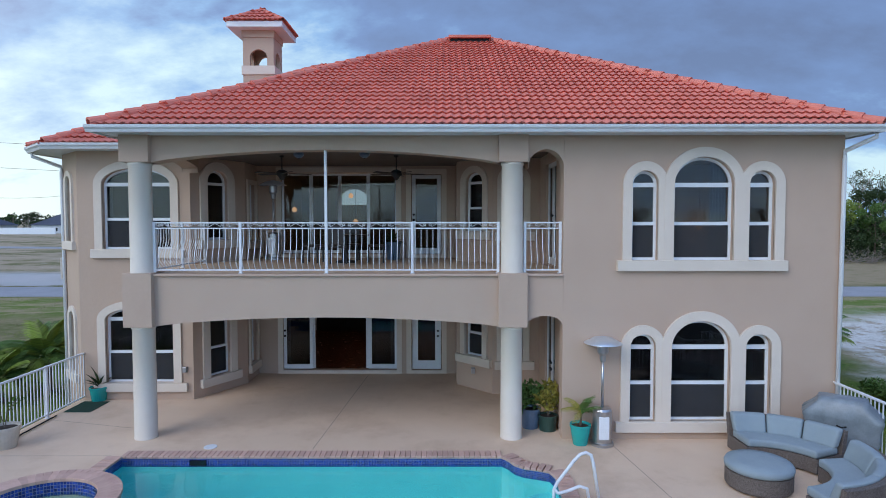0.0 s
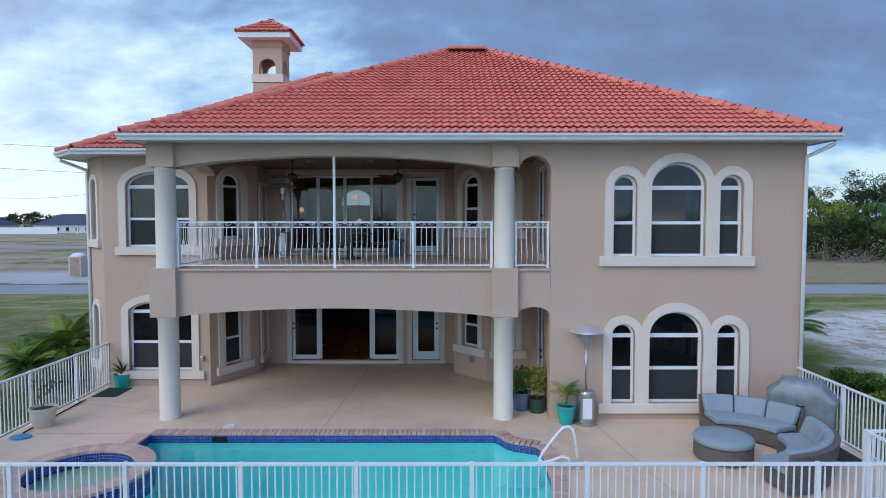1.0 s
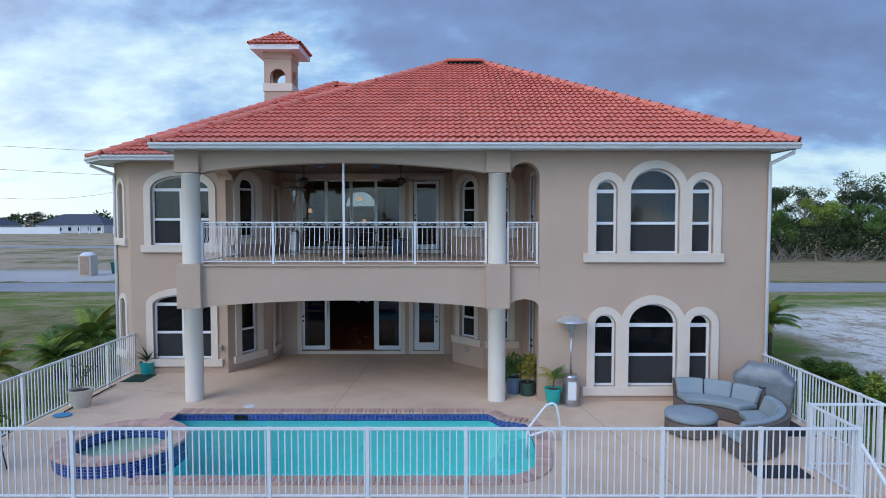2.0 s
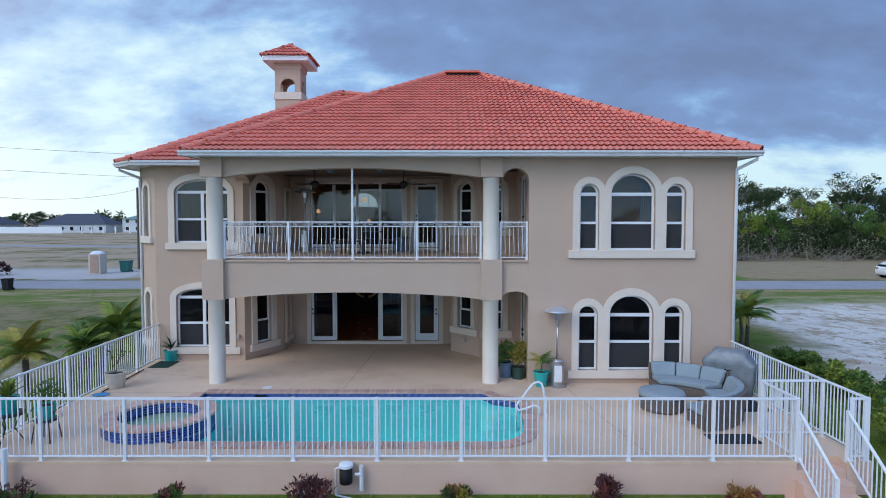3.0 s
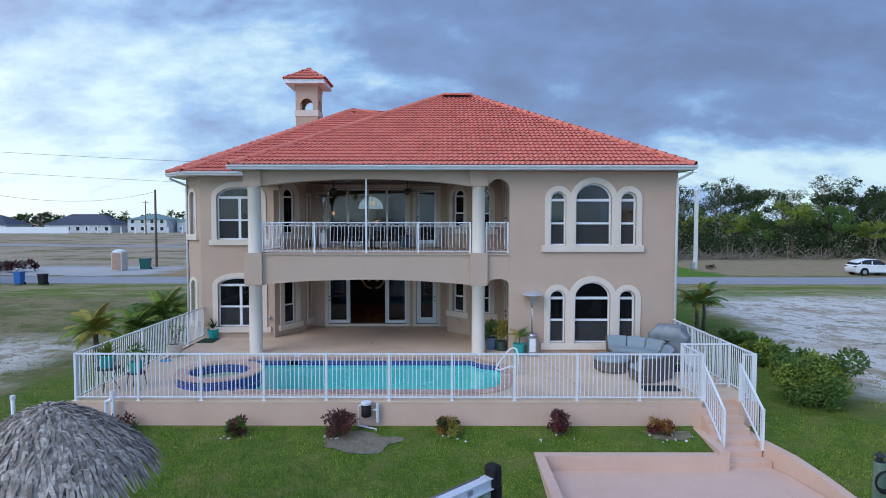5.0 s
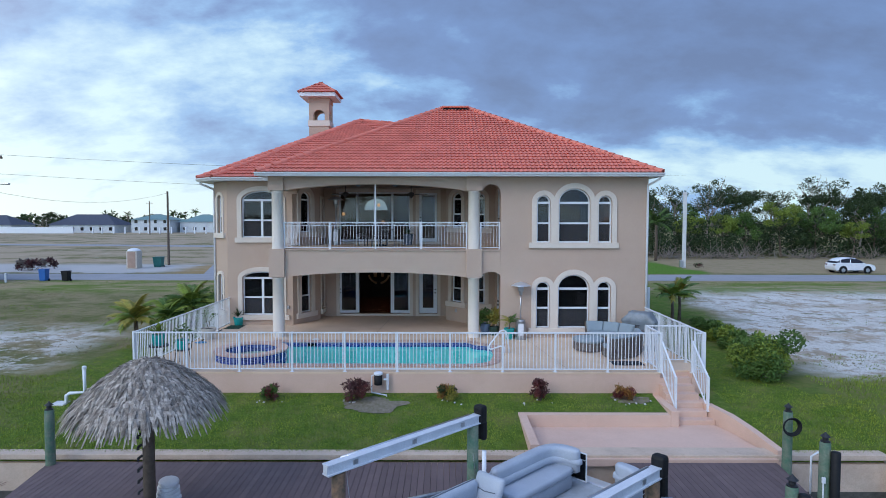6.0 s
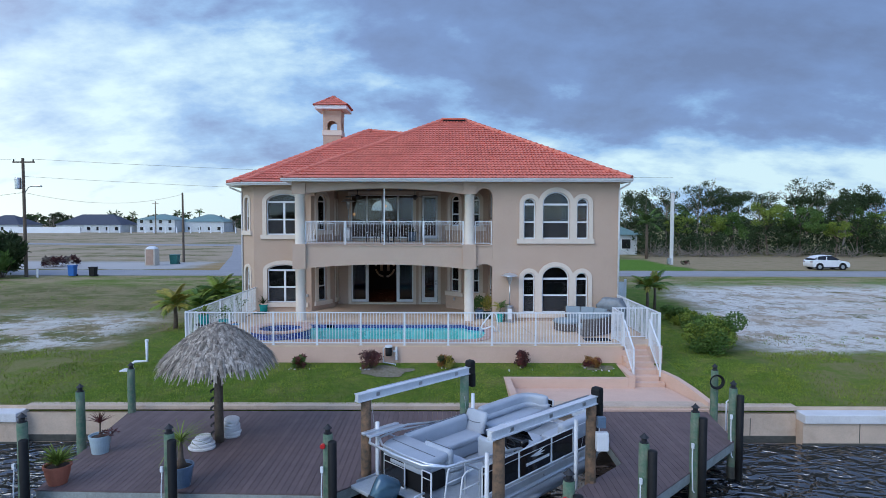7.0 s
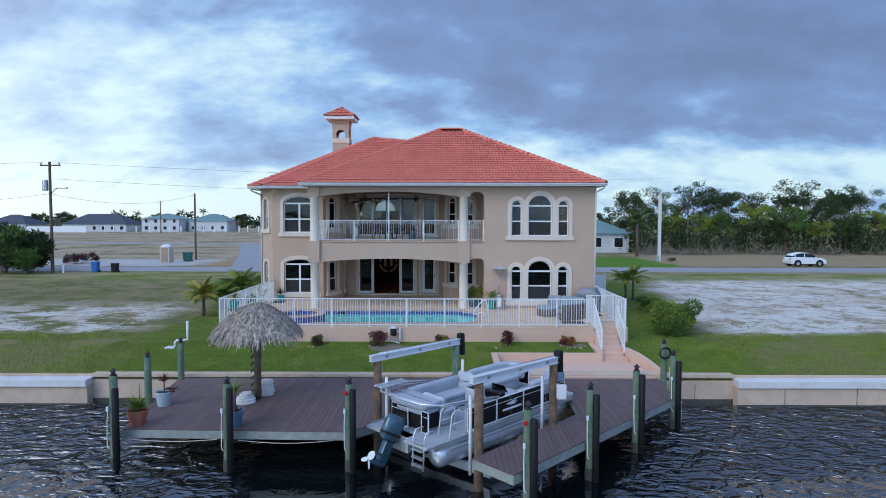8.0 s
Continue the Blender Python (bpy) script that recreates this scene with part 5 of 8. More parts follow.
def caps(p, q, parent, r=0.125, step=0.36):
    """Half-round cap tiles along a hip."""
    p, q = Vector(p), Vector(q)
    d = (q - p)
    n = max(1, int(d.length / step))
    z = d.normalized()
    x = z.cross(Vector((0, 0, 1))).normalized()
    y = x.cross(z)
    bm = B()
    ra, rb = [], []
    for i in range(9):
        a = math.pi * (-0.08 + 1.16 * i / 8)
        ra.append((math.cos(a) * r * 1.15, math.sin(a) * r * 1.1, 0))
        rb.append((math.cos(a) * r * 0.9, math.sin(a) * r * 0.8, step + 0.05))
    va = [bm.verts.new(v) for v in ra]
    vb = [bm.verts.new(v) for v in rb]
    vc = [bm.verts.new((v[0] * 0.8, v[1] * 0.75, 0)) for v in ra]
    for i in range(8):
        bm.faces.new((va[i], va[i + 1], vb[i + 1], vb[i]))
        bm.faces.new((vc[i], vc[i + 1], va[i + 1], va[i]))
    me = mesh_of("cap_tile", bm, TILE)
    for i in range(n):
        o = p + z * (i * d.length / n)
        m = Matrix(((x.x, y.x, z.x, o.x), (x.y, y.y, z.y, o.y), (x.z, y.z, z.z, o.z + 0.015), (0, 0, 0, 1)))
        piece("cap_tile", me, m, parent)


# ---------- dock piles ----------
def pile(x, y, top, mat, wrap=None, lamp=True, r=0.108, label="", lean=0.0):
    t = thing("dock_pile", label or "weathered green timber dock pile with a lamp cap", "pile", pose(x, y, 0, 0, lean, 0), group="dock piles")
    bm = B()
    lathe(bm, [(r * 1.05, -3.4), (r, -1.5), (r * 0.96, -0.3), (r * 0.93, top - 0.02), (r * 0.8, top)], 14)
    for v in bm.verts:
        k = 1 + 0.06 * noise.noise(Vector((v.co.x * 9, v.co.y * 9, v.co.z * 2 + x)))
        v.co.x *= k
        v.co.y *= k
    part("shaft", bm, mat, t, smooth=True)
    part("barnacle_band", lathe(B(), [(r * 1.06, -2.3), (r * 1.18, -2.05), (r * 1.1, -1.9), (r * 1.02, -1.85)], 14), MARINE, t, "grey barnacle crust at the waterline")
    if wrap:
        bm = B()
        lathe(bm, [(0.088, -3.4), (0.088, wrap), (0.075, wrap + 0.01)], 14, (0.12, -0.15, 0))
        part("fender_post", bm, BLACKPVC, t, "black plastic-wrapped fender pile", smooth=True)
        bm = B()
        tube(bm, [(-0.1, -0.125, -0.55), (-0.11, -0.15, -0.9), (-0.1, -0.18, -1.5), (-0.06, -0.18, -1.56)], 0.013, 6)
        box(bm, -0.13, -0.07, -0.165, -0.115, -0.56, -0.44, 0.008)
        part("conduit", bm, WHITE, t, "white electrical conduit and outlet")
    if lamp:
        bm = B()
        lathe(bm, [(0.09, top), (0.09, top + 0.02), (0.055, top + 0.03), (0.055, top + 0.10), (0.095, top + 0.11), (0.03, top + 0.17), (0.01, top + 0.2)], 12)
        part("solar_cap", bm, IRON, t, "dark solar lamp cap", smooth=False)
    return t


pile(-8.30, -14.86, 0.38, PILEGREEN, 0.05)
pile(-5.20, -14.98, 0.20, PILEGREEN, 0.10)
pile(-1.94, -14.98, 0.20, PILEGREEN, 0.08)
pile(-8.62, -12.38, 0.30, PILEGREEN)
pile(-8.85, -9.55, 0.16, PILEGREEN)
pile(2.50, -17.38, 0.30, PILEGREEN, 0.10)
pile(4.38, -15.48, 0.21, PILEGREEN, 0.10)
pile(6.16, -13.66, 0.23, PILEGREEN, 0.14)
pile(8.0, -11.66, 0.22, PILEGREEN, 0.06)
pile(8.45, -9.62, 0.17, PILEGREEN)

for x, y, z in ((2.42, -17.52, 0.02), (-2.02, -15.12, -0.02)):
    rf = thing("reflector", "small round red reflector on a dock pile", "reflector", pose(x, y, z, 90, 0, 0))
    part("disc", lathe(B(), [(0.055, -0.03), (0.055, 0.012), (0.045, 0.02)], 16), material("red_reflector", (0.55, 0.02, 0.02), None, 4, 0.3, 0.0), rf)
lad2 = thing("dock_ladder", "white aluminium ladder at the dock end", "ladder", pose(8.28, -11.2, 0, 0, 0, -8))
for sy in (-0.2, 0.2):
    part("rail", tube(B(), [(-0.15, sy, -1.15), (-0.15, sy, -0.35), (-0.02, sy, -0.25), (0.1, sy, -0.35), (0.12, sy, -2.5)], 0.022, 8), WHITE, lad2, smooth=True)
for z in (-1.4, -1.68, -1.96):
    part("rung", box(B(), 0.08, 0.16, -0.2, 0.2, z - 0.015, z + 0.015), WHITE, lad2)

# coiled hose on the rear pile
hose = thing("garden_hose", "dark coiled garden hose hung on a dock pile", "hose")
bm = B()
for k in range(4):
    r = 0.17 + 0.012 * k
    tube(bm, [(8.42 + r * math.cos(a), -9.80 - 0.02 * k, -0.12 + r * math.sin(a)) for a in [2 * math.pi * i / 18 for i in range(18)]], 0.018, 6, closed=True)
part("coil", bm, BLACKPVC, hose, smooth=True)

# ---------- boat lift ----------
LIFT = ((-1.30, -13.88), (0.98, -11.66), (1.46, -16.14), (3.66, -14.18))
for i, (a, b_) in enumerate(((0, 1), (2, 3))):
    lift = thing("boat_lift", "aluminium boat lift beam on two timber posts", "boat lift", pose(0, 0, -0.14), group="boat lift sides")
    for k, (x, y) in enumerate((LIFT[a], LIFT[b_])):
        bm = B()
        lathe(bm, [(0.125, -3.4), (0.12, -1.2), (0.113, 0.68)], 14, (x, y, 0))
        part("post", bm, PILEBROWN if not (i == 0 and k == 1) else PILEGREEN, lift, "weathered timber lift post", smooth=True)
    p, q = Vector((*LIFT[a], 0)), Vector((*LIFT[b_], 0))
    d = (q - p).normalized()
    ang = math.degrees(math.atan2(d.y, d.x))
    L_ = (q - p).length
    bm = B()
    for z0, z1, w in ((0.70, 0.72, 0.085), (0.86, 0.88, 0.085), (0.72, 0.86, 0.055)):
        box(bm, -0.25, L_ + 0.2, -w, w, z0, z1, 0, m=pose(p.x, p.y, 0, 0, 0, ang))
    part("beam", bm, LIFTALU, lift)
    for s_ in (0.3, L_ * 0.5, L_ - 0.35):
        part("bolt_plate", box(B(), s_ - 0.05, s_ + 0.05, -0.066, 0.066, 0.75, 0.83, 0.004, m=pose(p.x, p.y, 0, 0, 0, ang)), STEEL, lift)
    bm = B()
    tube(bm, [p + Vector((0, 0, 0.86)) + d * 0.1 + Vector((-d.y, d.x, 0)) * 0.09, q + Vector((0, 0, 0.86)) + Vector((-d.y, d.x, 0)) * 0.09], 0.035, 8)
    part("cable_winder", bm, STEEL, lift, smooth=True)
    bm = B()
    c = q + d * 0.22
    box(bm, -0.10, 0.10, -0.12, 0.12, 0.68, 1.05, 0.06, m=pose(c.x, c.y, 0, 0, 0, ang))
    box(bm, 0.0, 0.13, -0.10, 0.10, 0.32, 0.72, 0.05, m=pose(c.x, c.y, 0, 0, 0, ang))
    part("drive_cover", bm, BLACKPVC, lift, "black tarpaulin motor cover")
    for s_ in (0.12, L_ - 0.12):
        bm = tube(B(), [p + d * s_ + Vector((0.02, 0.03, 0.7)), p + d * s_ + Vector((0.3 * (1 if i == 0 else -1), -0.2 * (1 if i == 0 else -1), -1.62))], 0.006, 4)
        part("hoist_cable", bm, STEEL, lift)
    for s_ in (0.05, L_ - 0.05):
        bm = B()
        g = p + d * s_ + Vector((-d.y, d.x, 0)) * (-0.35 if i == 0 else 0.35)
        tube(bm, [g + Vector((0, 0, -1.75)), g + Vector((0, 0, 0.28))], 0.045, 10)
        part("guide_pole", bm, WHITE, lift, "white plastic guide pole", smooth=True)
box_ = thing("power_box", "white electrical box on the lift post", "electrical box")
part("case", box(B(), 3.72, 3.98, -14.46, -14.30, 0.0 - 0.38, 0.02, 0.02), WHITE, box_)
part("switch_box", box(B(), 3.74, 3.92, -14.44, -14.32, 0.12, 0.36, 0.01), BLUEPOT, box_, "grey-blue control box with a lever")
for s_ in (0.5, 2.6):
    cr = thing("lift_cradle", "galvanised cradle beam under the pontoon boat", "lift beam", group="cradle beams")
    dv = Vector((0.69, 0.72, 0))
    a = Vector((*LIFT[0], -1.86)) + dv * s_
    b_ = Vector((*LIFT[2], -1.86)) + dv * s_
    ang = math.degrees(math.atan2(b_.y - a.y, b_.x - a.x))
    part("beam", box(B(), 0, (b_ - a).length, -0.06, 0.06, -0.14, 0.09, m=pose(a.x, a.y, a.z, 0, 0, ang)), ALU, cr)

# ---------- pontoon boat ----------
boat = thing("pontoon_boat", "silver and black pontoon boat raised on its lift", "boat", pose(-0.36, -15.2, -1.76, 0, 0, 45))
LB, WB2 = 6.1, 1.26
for yy in (-0.93, 0.93):
    bm = B()
    m = pose(0, yy, 0.33, 0, 90, 0)
    lathe(bm, [(0.02, 0.0), (0.2, 0.05), (0.31, 0.16), (0.315, 0.3), (0.315, 4.9), (0.27, 5.4), (0.16, 5.8), (0.03, 6.0)], 24, m=m)
    for v in bm.verts:
        if v.co.x > 4.9:
            v.co.z += 0.18 * ((v.co.x - 4.9) / 1.1) ** 1.5
    part("pontoon", bm, ALU, boat, "polished aluminium float", smooth=True)
    bm = B()
    box(bm, 0.3, 5.6, yy - 0.30 if yy < 0 else yy + 0.27, yy - 0.27 if yy < 0 else yy + 0.30, 0.46, 0.49)
    part("spray_rail", bm, ALU, boat)
bm = B()
slab(bm, [(-0.25, -1.2), (5.85, -1.26), (6.15, -1.1), (6.2, 0), (6.15, 1.1), (5.85, 1.26), (-0.25, 1.2)], 0.66, 0.72)
part("deck", bm, BOATFLOOR, boat, "grey boat floor")
bm = B()
for yy in (-1.27, 1.25):
    box(bm, -0.25, 5.9, yy, yy + 0.02, 0.62, 0.76)
box(bm, 5.9, 6.18, -1.1, 1.1, 0.64, 0.75, 0.02)
part("deck_edge", bm, ALU, boat)


def rail_panel(x0, x1, y0, y1, name="side_panel", z0=0.80, z1=1.40):
    """Framed black fence panel of the boat."""
    p, q = Vector((x0, y0, 0)), Vector((x1, y1, 0))
    L_ = (q - p).length
    m = pose(x0, y0, 0, 0, 0, math.degrees(math.atan2(y1 - y0, x1 - x0)))
    ob = part(name, box(B(), 0.02, L_ - 0.02, -0.008, 0.008, z0 + 0.02, z1 - 0.02, m=m), BLACKGLOSS, boat, "glossy black panel in an aluminium frame")
    bm = B()
    loop = [m @ Vector(v) for v in ((0.02, 0, z0), (L_ - 0.02, 0, z0), (L_ - 0.02, 0, z1), (0.02, 0, z1))]
    tube(bm, loop, 0.02, 6, closed=True)
    tube(bm, [m @ Vector((0.02, 0, z1 - 0.14)), m @ Vector((L_ - 0.02, 0, z1 - 0.14))], 0.012, 6)
    part("panel_frame", bm, WHITE, ob)
    return ob


for yy in (-1.2, 1.2):
    for x0, x1 in ((1.0, 2.2), (2.2, 3.4), (3.4, 4.3), (4.3, 5.5)):
        rail_panel(x0, x1, yy, yy)
rail_panel(5.5, 5.75, -1.2, -0.95)
rail_panel(5.75, 5.5, 0.95, 1.2)
rail_panel(5.75, 5.75, -0.95, -0.35, "bow_panel")
rail_panel(5.75, 5.75, 0.35, 0.95, "bow_panel")
rail_panel(0.25, 0.25, 0.95, 0.25, "stern_panel", 0.74, 1.3)
rail_panel(0.25, 0.25, -0.25, -0.55, "stern_panel", 0.74, 1.3)
# maker's emblem as plain shapes
bm = B()
plate(bm, [(0.25, 1.18), (0.75, 1.26), (0.62, 1.20), (0.8, 1.18), (0.6, 1.16), (0.72, 1.12), (0.45, 1.13)], [], pose(2.35, -1.222, 0), 0.004)
box(bm, 2.45, 3.3, -1.224, -1.219, 1.0, 1.06)
part("emblem", bm, WHITE, boat, "white emblem shape and bar on the side panel")


def pad(outline, z0, z1, r, rounds=2, crown=0.0):
    """A stuffed shape: rounded plan outline, rolled upper and lower edges."""
    pts = [Vector((p[0], p[1])) for p in outline]
    for _ in range(rounds):
        cut = []
        for a, b in zip(pts, pts[1:] + pts[:1]):
            f = min(0.25, 0.11 / max((b - a).length, 0.01))
            cut += [a.lerp(b, f), a.lerp(b, 1 - f)]
        pts = cut
    n = len(pts)
    area = sum(pts[i].x * pts[(i + 1) % n].y - pts[(i + 1) % n].x * pts[i].y for i in range(n))
    if area < 0:
        pts.reverse()
    out = []
    for i in range(n):
        d = (pts[(i + 1) % n] - pts[i - 1]).normalized()
        out.append(Vector((d.y, -d.x)))
    bm = B()
    rings = []
    for z, ins in [(z0, r * 0.6), (z0 + r * 0.5, 0.0)] + [(z1 - r + r * math.sin(a), r * (1 - math.cos(a))) for a in (0, 0.4, 0.8, 1.2, 1.5)]:
        rings.append([bm.verts.new((p.x - o.x * ins, p.y - o.y * ins, z)) for p, o in zip(pts, out)])
    for a, b in zip(rings, rings[1:]):
        for i in range(n):
            bm.faces.new((a[i], a[(i + 1) % n], b[(i + 1) % n], b[i]))
    bm.faces.new(rings[-1])
    bm.faces.new(rings[0][::-1])
    return bm


def rect(x0, x1, y0, y1):
    return [(x0, y0), (x1, y0), (x1, y1), (x0, y1)]


def boat_seat(x0, x1, y0, y1, back, name):
    """A couch: base, cushion and a rolled backrest on the side named by back."""
    s = part(name, pad(rect(x0, x1, y0, y1), 0.73, 1.03, 0.05, 1), VINYL, boat, "grey vinyl bench seat with dark piping", smooth=True)
    part("seat_cushion", pad(rect(x0 - 0.01, x1 + 0.01, y0 - 0.04, y1), 1.03, 1.17, 0.055, 2), VINYL, s, smooth=True)
    part("piping", tube(B(), [(x0 + 0.03, y0 - 0.03, 1.10), (x1 - 0.03, y0 - 0.03, 1.10)] if back == "l" else [(x0 + 0.03, y1 + 0.0, 1.10), (x1 - 0.03, y1 + 0.0, 1.10)], 0.008, 5), VINYLDARK, s)
    t = 0.2
    bx = {"l": (x0, x1, y1 - t, y1 + 0.04), "r": (x0, x1, y0 - 0.04, y0 + t), "a": (x0 - 0.04, x0 + t, y0, y1), "f": (x1 - t, x1 + 0.04, y0, y1)}[back]
    if name == "bow_couch":
        sy = 1 if back == "l" else -1
        ring_ = [(x0, 1.2), (x1 - 0.35, 1.22), (x1 - 0.02, 1.12), (x1 + 0.16, 0.85), (x1 + 0.18, 0.42), (x1 - 0.06, 0.42), (x1 - 0.09, 0.8), (x1 - 0.3, 0.96), (x0, 0.97)]
        part("backrest", pad([(u, sy * v) for u, v in ring_], 1.03, 1.54, 0.075, 2), VINYL, s, smooth=True)
        part("back_roll", pad([(u, sy * (v - 0.05)) for u, v in ring_[:1] + ring_[1:-1] + ring_[-1:]], 1.2, 1.34, 0.06, 2), VINYL, s, smooth=True)
        return s
    part("backrest", pad(rect(*bx), 1.05, 1.52, 0.1, 2), VINYL, s, smooth=True)
    bm = B()
    tube(bm, [(bx[0] + 0.05, (bx[2] + bx[3]) / 2, 1.523), (bx[1] - 0.05, (bx[2] + bx[3]) / 2, 1.523)] if back in "lr" else [((bx[0] + bx[1]) / 2, bx[2] + 0.05, 1.523), ((bx[0] + bx[1]) / 2, bx[3] - 0.05, 1.523)], 0.012, 6)
    part("piping", bm, VINYLDARK, s)
    return s


boat_seat(0.95, 3.0, 0.50, 1.15, "l", "rear_couch")
boat_seat(3.5, 5.5, 0.50, 1.15, "l", "bow_couch")
boat_seat(3.9, 5.5, -1.15, -0.50, "r", "bow_couch")
boat_seat(0.95, 1.55, -0.35, 0.48, "a", "rear_couch")
# sun pad on the stern
lounge = part("chaise_backrest", pad(rect(-0.09, 0.09, -0.33, 0.33), 0.0, 0.56, 0.07, 2), VINYL, boat, "sloping grey chaise backrest with dark piping", smooth=True)
lounge.matrix_basis = pose(2.95, 0.82, 1.1, 0, 24, 0)
part("piping", tube(B(), [(-0.095, -0.24, 0.28), (-0.1, 0.0, 0.25), (-0.095, 0.24, 0.28)], 0.009, 5), VINYLDARK, lounge)
sp = part("sun_pad", pad([(0.2, -0.35), (1.02, -0.35), (1.05, 1.2), (0.5, 1.22), (0.2, 0.95)], 1.29, 1.47, 0.07, 2), VINYL, boat, "thick pale grey stern sun pad", smooth=True)
part("piping", tube(B(), [(0.6, -0.28, 1.474), (0.6, 0.4, 1.478), (0.62, 1.1, 1.474)], 0.008, 5), VINYLDARK, sp)
part("pad_base", box(B(), 0.32, 0.95, -0.25, 1.15, 0.74, 1.3, 0.03), BLACKPVC, sp, "black mesh sides under the pad")
part("pad_rim", pad([(0.24, -0.31), (0.98, -0.31), (1.0, 1.16), (0.5, 1.18), (0.24, 0.92)], 1.17, 1.285, 0.03, 2), VINYL, sp, smooth=True)
# helm
helm = part("helm_console", pad([(2.55, -1.14), (3.3, -1.14), (3.42, -0.8), (3.3, -0.45), (2.55, -0.42)], 0.73, 1.40, 0.1, 2), VINYL, boat, "grey helm console with dark dash", smooth=True)
part("dash", box(B(), 2.50, 2.75, -1.08, -0.5, 1.25, 1.5, 0.05), BLACKGLOSS, helm)
bm = B()
tube(bm, [(2.42 - 0.08 * math.sin(a), -0.78 + 0.18 * math.cos(a), 1.38 + 0.17 * math.sin(a)) for a in [2 * math.pi * i / 18 for i in range(18)]], 0.016, 6, closed=True)
tube(bm, [(2.42, -0.96, 1.38), (2.42, -0.6, 1.38)], 0.012, 6)
part("steering_wheel", bm, BLACKPVC, helm)
bm = B()
plate(bm, [(-0.3, 0), (0.3, 0), (0.22, 0.22), (-0.22, 0.22)], [], pose(2.85, -0.78, 1.42, 25, 0, -90), 0.012)
part("windscreen", bm, SCREEN, helm).visible_shadow = False
for x in (1.95,):
    ch = part("helm_seat", lathe(B(), [(0.06, 0.73), (0.06, 1.05), (0.24, 1.08), (0.27, 1.14), (0.27, 1.24), (0.2, 1.28)], 18, (x, -0.72, 0)), VINYL, boat, "grey swivel helm chair", smooth=True)
    part("backrest", pad([(x - 0.3, -0.98), (x - 0.02, -1.02), (x - 0.12, -0.9), (x - 0.14, -0.54), (x - 0.02, -0.42), (x - 0.3, -0.46)], 1.16, 1.68, 0.06, 2), VINYL, ch, smooth=True)
# folded sun-top frame lying across the stern
bt = part("folded_top_frame", tube(tube(B(), [(2.3, -1.2, 1.45), (1.2, -1.25, 1.62), (0.05, -1.15, 1.68), (-0.25, -0.8, 1.7), (-0.3, 0.0, 1.7), (-0.25, 0.8, 1.7), (0.05, 1.15, 1.68), (1.2, 1.25, 1.62), (2.3, 1.2, 1.45)], 0.028, 8), [(2.0, -1.2, 1.45), (0.9, -1.22, 1.58), (0.25, -1.1, 1.60), (0.0, -0.7, 1.62), (-0.05, 0.0, 1.62), (0.0, 0.7, 1.62), (0.25, 1.1, 1.60), (0.9, 1.22, 1.58), (2.0, 1.2, 1.45)], 0.024, 8), ALU, boat, "bent aluminium tubes of the folded sun top", smooth=True)
for sy in (-1.2, 1.2):
    part("support_strut", tube(B(), [(0.9, sy, 1.4), (0.5, sy, 1.62)], 0.018, 6), ALU, bt)
part("arm_rest_rail", box(box(B(), -0.1, 0.9, 0.98, 1.12, 1.70, 1.76, 0.02), -0.1, 0.9, 1.18, 1.3, 1.70, 1.76, 0.02), ALU, bt)
# stern gate rails, boarding ladder
bm = B()
for yy in (-1.15, -0.75):
    tube(bm, [(1.0, yy, 0.73), (1.0, yy, 1.35), (0.9, yy, 1.42), (0.6, yy, 1.42), (0.5, yy, 1.35), (0.4, yy, 0.73)], 0.02, 6)
    tube(bm, [(1.0, yy, 1.1), (0.46, yy, 1.1)], 0.015, 6)
part("stern_gate_rail", bm, WHITE, boat, smooth=True)
lad = part("boarding_ladder", tube(tube(B(), [(-0.05, -1.05, 1.05), (-0.3, -1.05, 1.05), (-0.38, -1.05, 0.9), (-0.42, -1.05, 0.12)], 0.022, 6), [(-0.05, -0.65, 1.05), (-0.3, -0.65, 1.05), (-0.38, -0.65, 0.9), (-0.42, -0.65, 0.12)], 0.022, 6), ALU, boat, "aluminium boarding ladder", smooth=True)
for z in (0.2, 0.4, 0.6, 0.8):
    part("rung", box(B(), -0.47, -0.35, -1.05, -0.65, z - 0.015, z + 0.015), ALU, lad)
# outboard, tilted up
mo = part("outboard_motor", pad([(-0.3, -0.12), (0.1, -0.2), (0.2, -0.12), (0.2, 0.12), (0.1, 0.2), (-0.3, 0.12)], -0.04, 0.56, 0.14, 2), MOTOR, boat, "dark teal outboard motor tilted up", smooth=True)
part("cowl_band", pad([(-0.31, -0.13), (0.11, -0.21), (0.21, -0.12), (0.21, 0.12), (0.11, 0.21), (-0.31, 0.13)], 0.1, 0.16, 0.015, 2), BLACKPVC, mo)
mo.matrix_basis = pose(-0.52, 0.15, 0.62, 0, 30, 0) @ Matrix.Scale(1.15, 4)
bm = B()
box(bm, -0.12, 0.14, -0.08, 0.08, -0.5, -0.03, 0.03)
box(bm, -0.28, 0.24, -0.08, 0.08, -0.36, -0.33, 0.01)
part("leg", bm, MOTOR, mo)
bm = B()
lathe(bm, [(0.01, -0.36), (0.06, -0.26), (0.07, 0.1), (0.03, 0.25)], 12, m=pose(-0.02, 0, -0.54, 0, 90, 0))
part("gearcase", bm, MOTOR, mo, smooth=True)
bm = B()
for k in range(3):
    a = radians(120 * k + 20)
    m = pose(-0.36, 0, -0.54) @ pose(0, 0, 0, math.degrees(a), 0, 0) @ pose(0, 0, 0.11, 0, 0, 35)
    lathe(bm, [(0.02, -0.008), (0.1, -0.004), (0.1, 0.004), (0.02, 0.008)], 12, m=m @ pose(0, 0, 0, 0, 90, 0) @ Matrix.Diagonal((1.1, 0.75, 1, 1)))
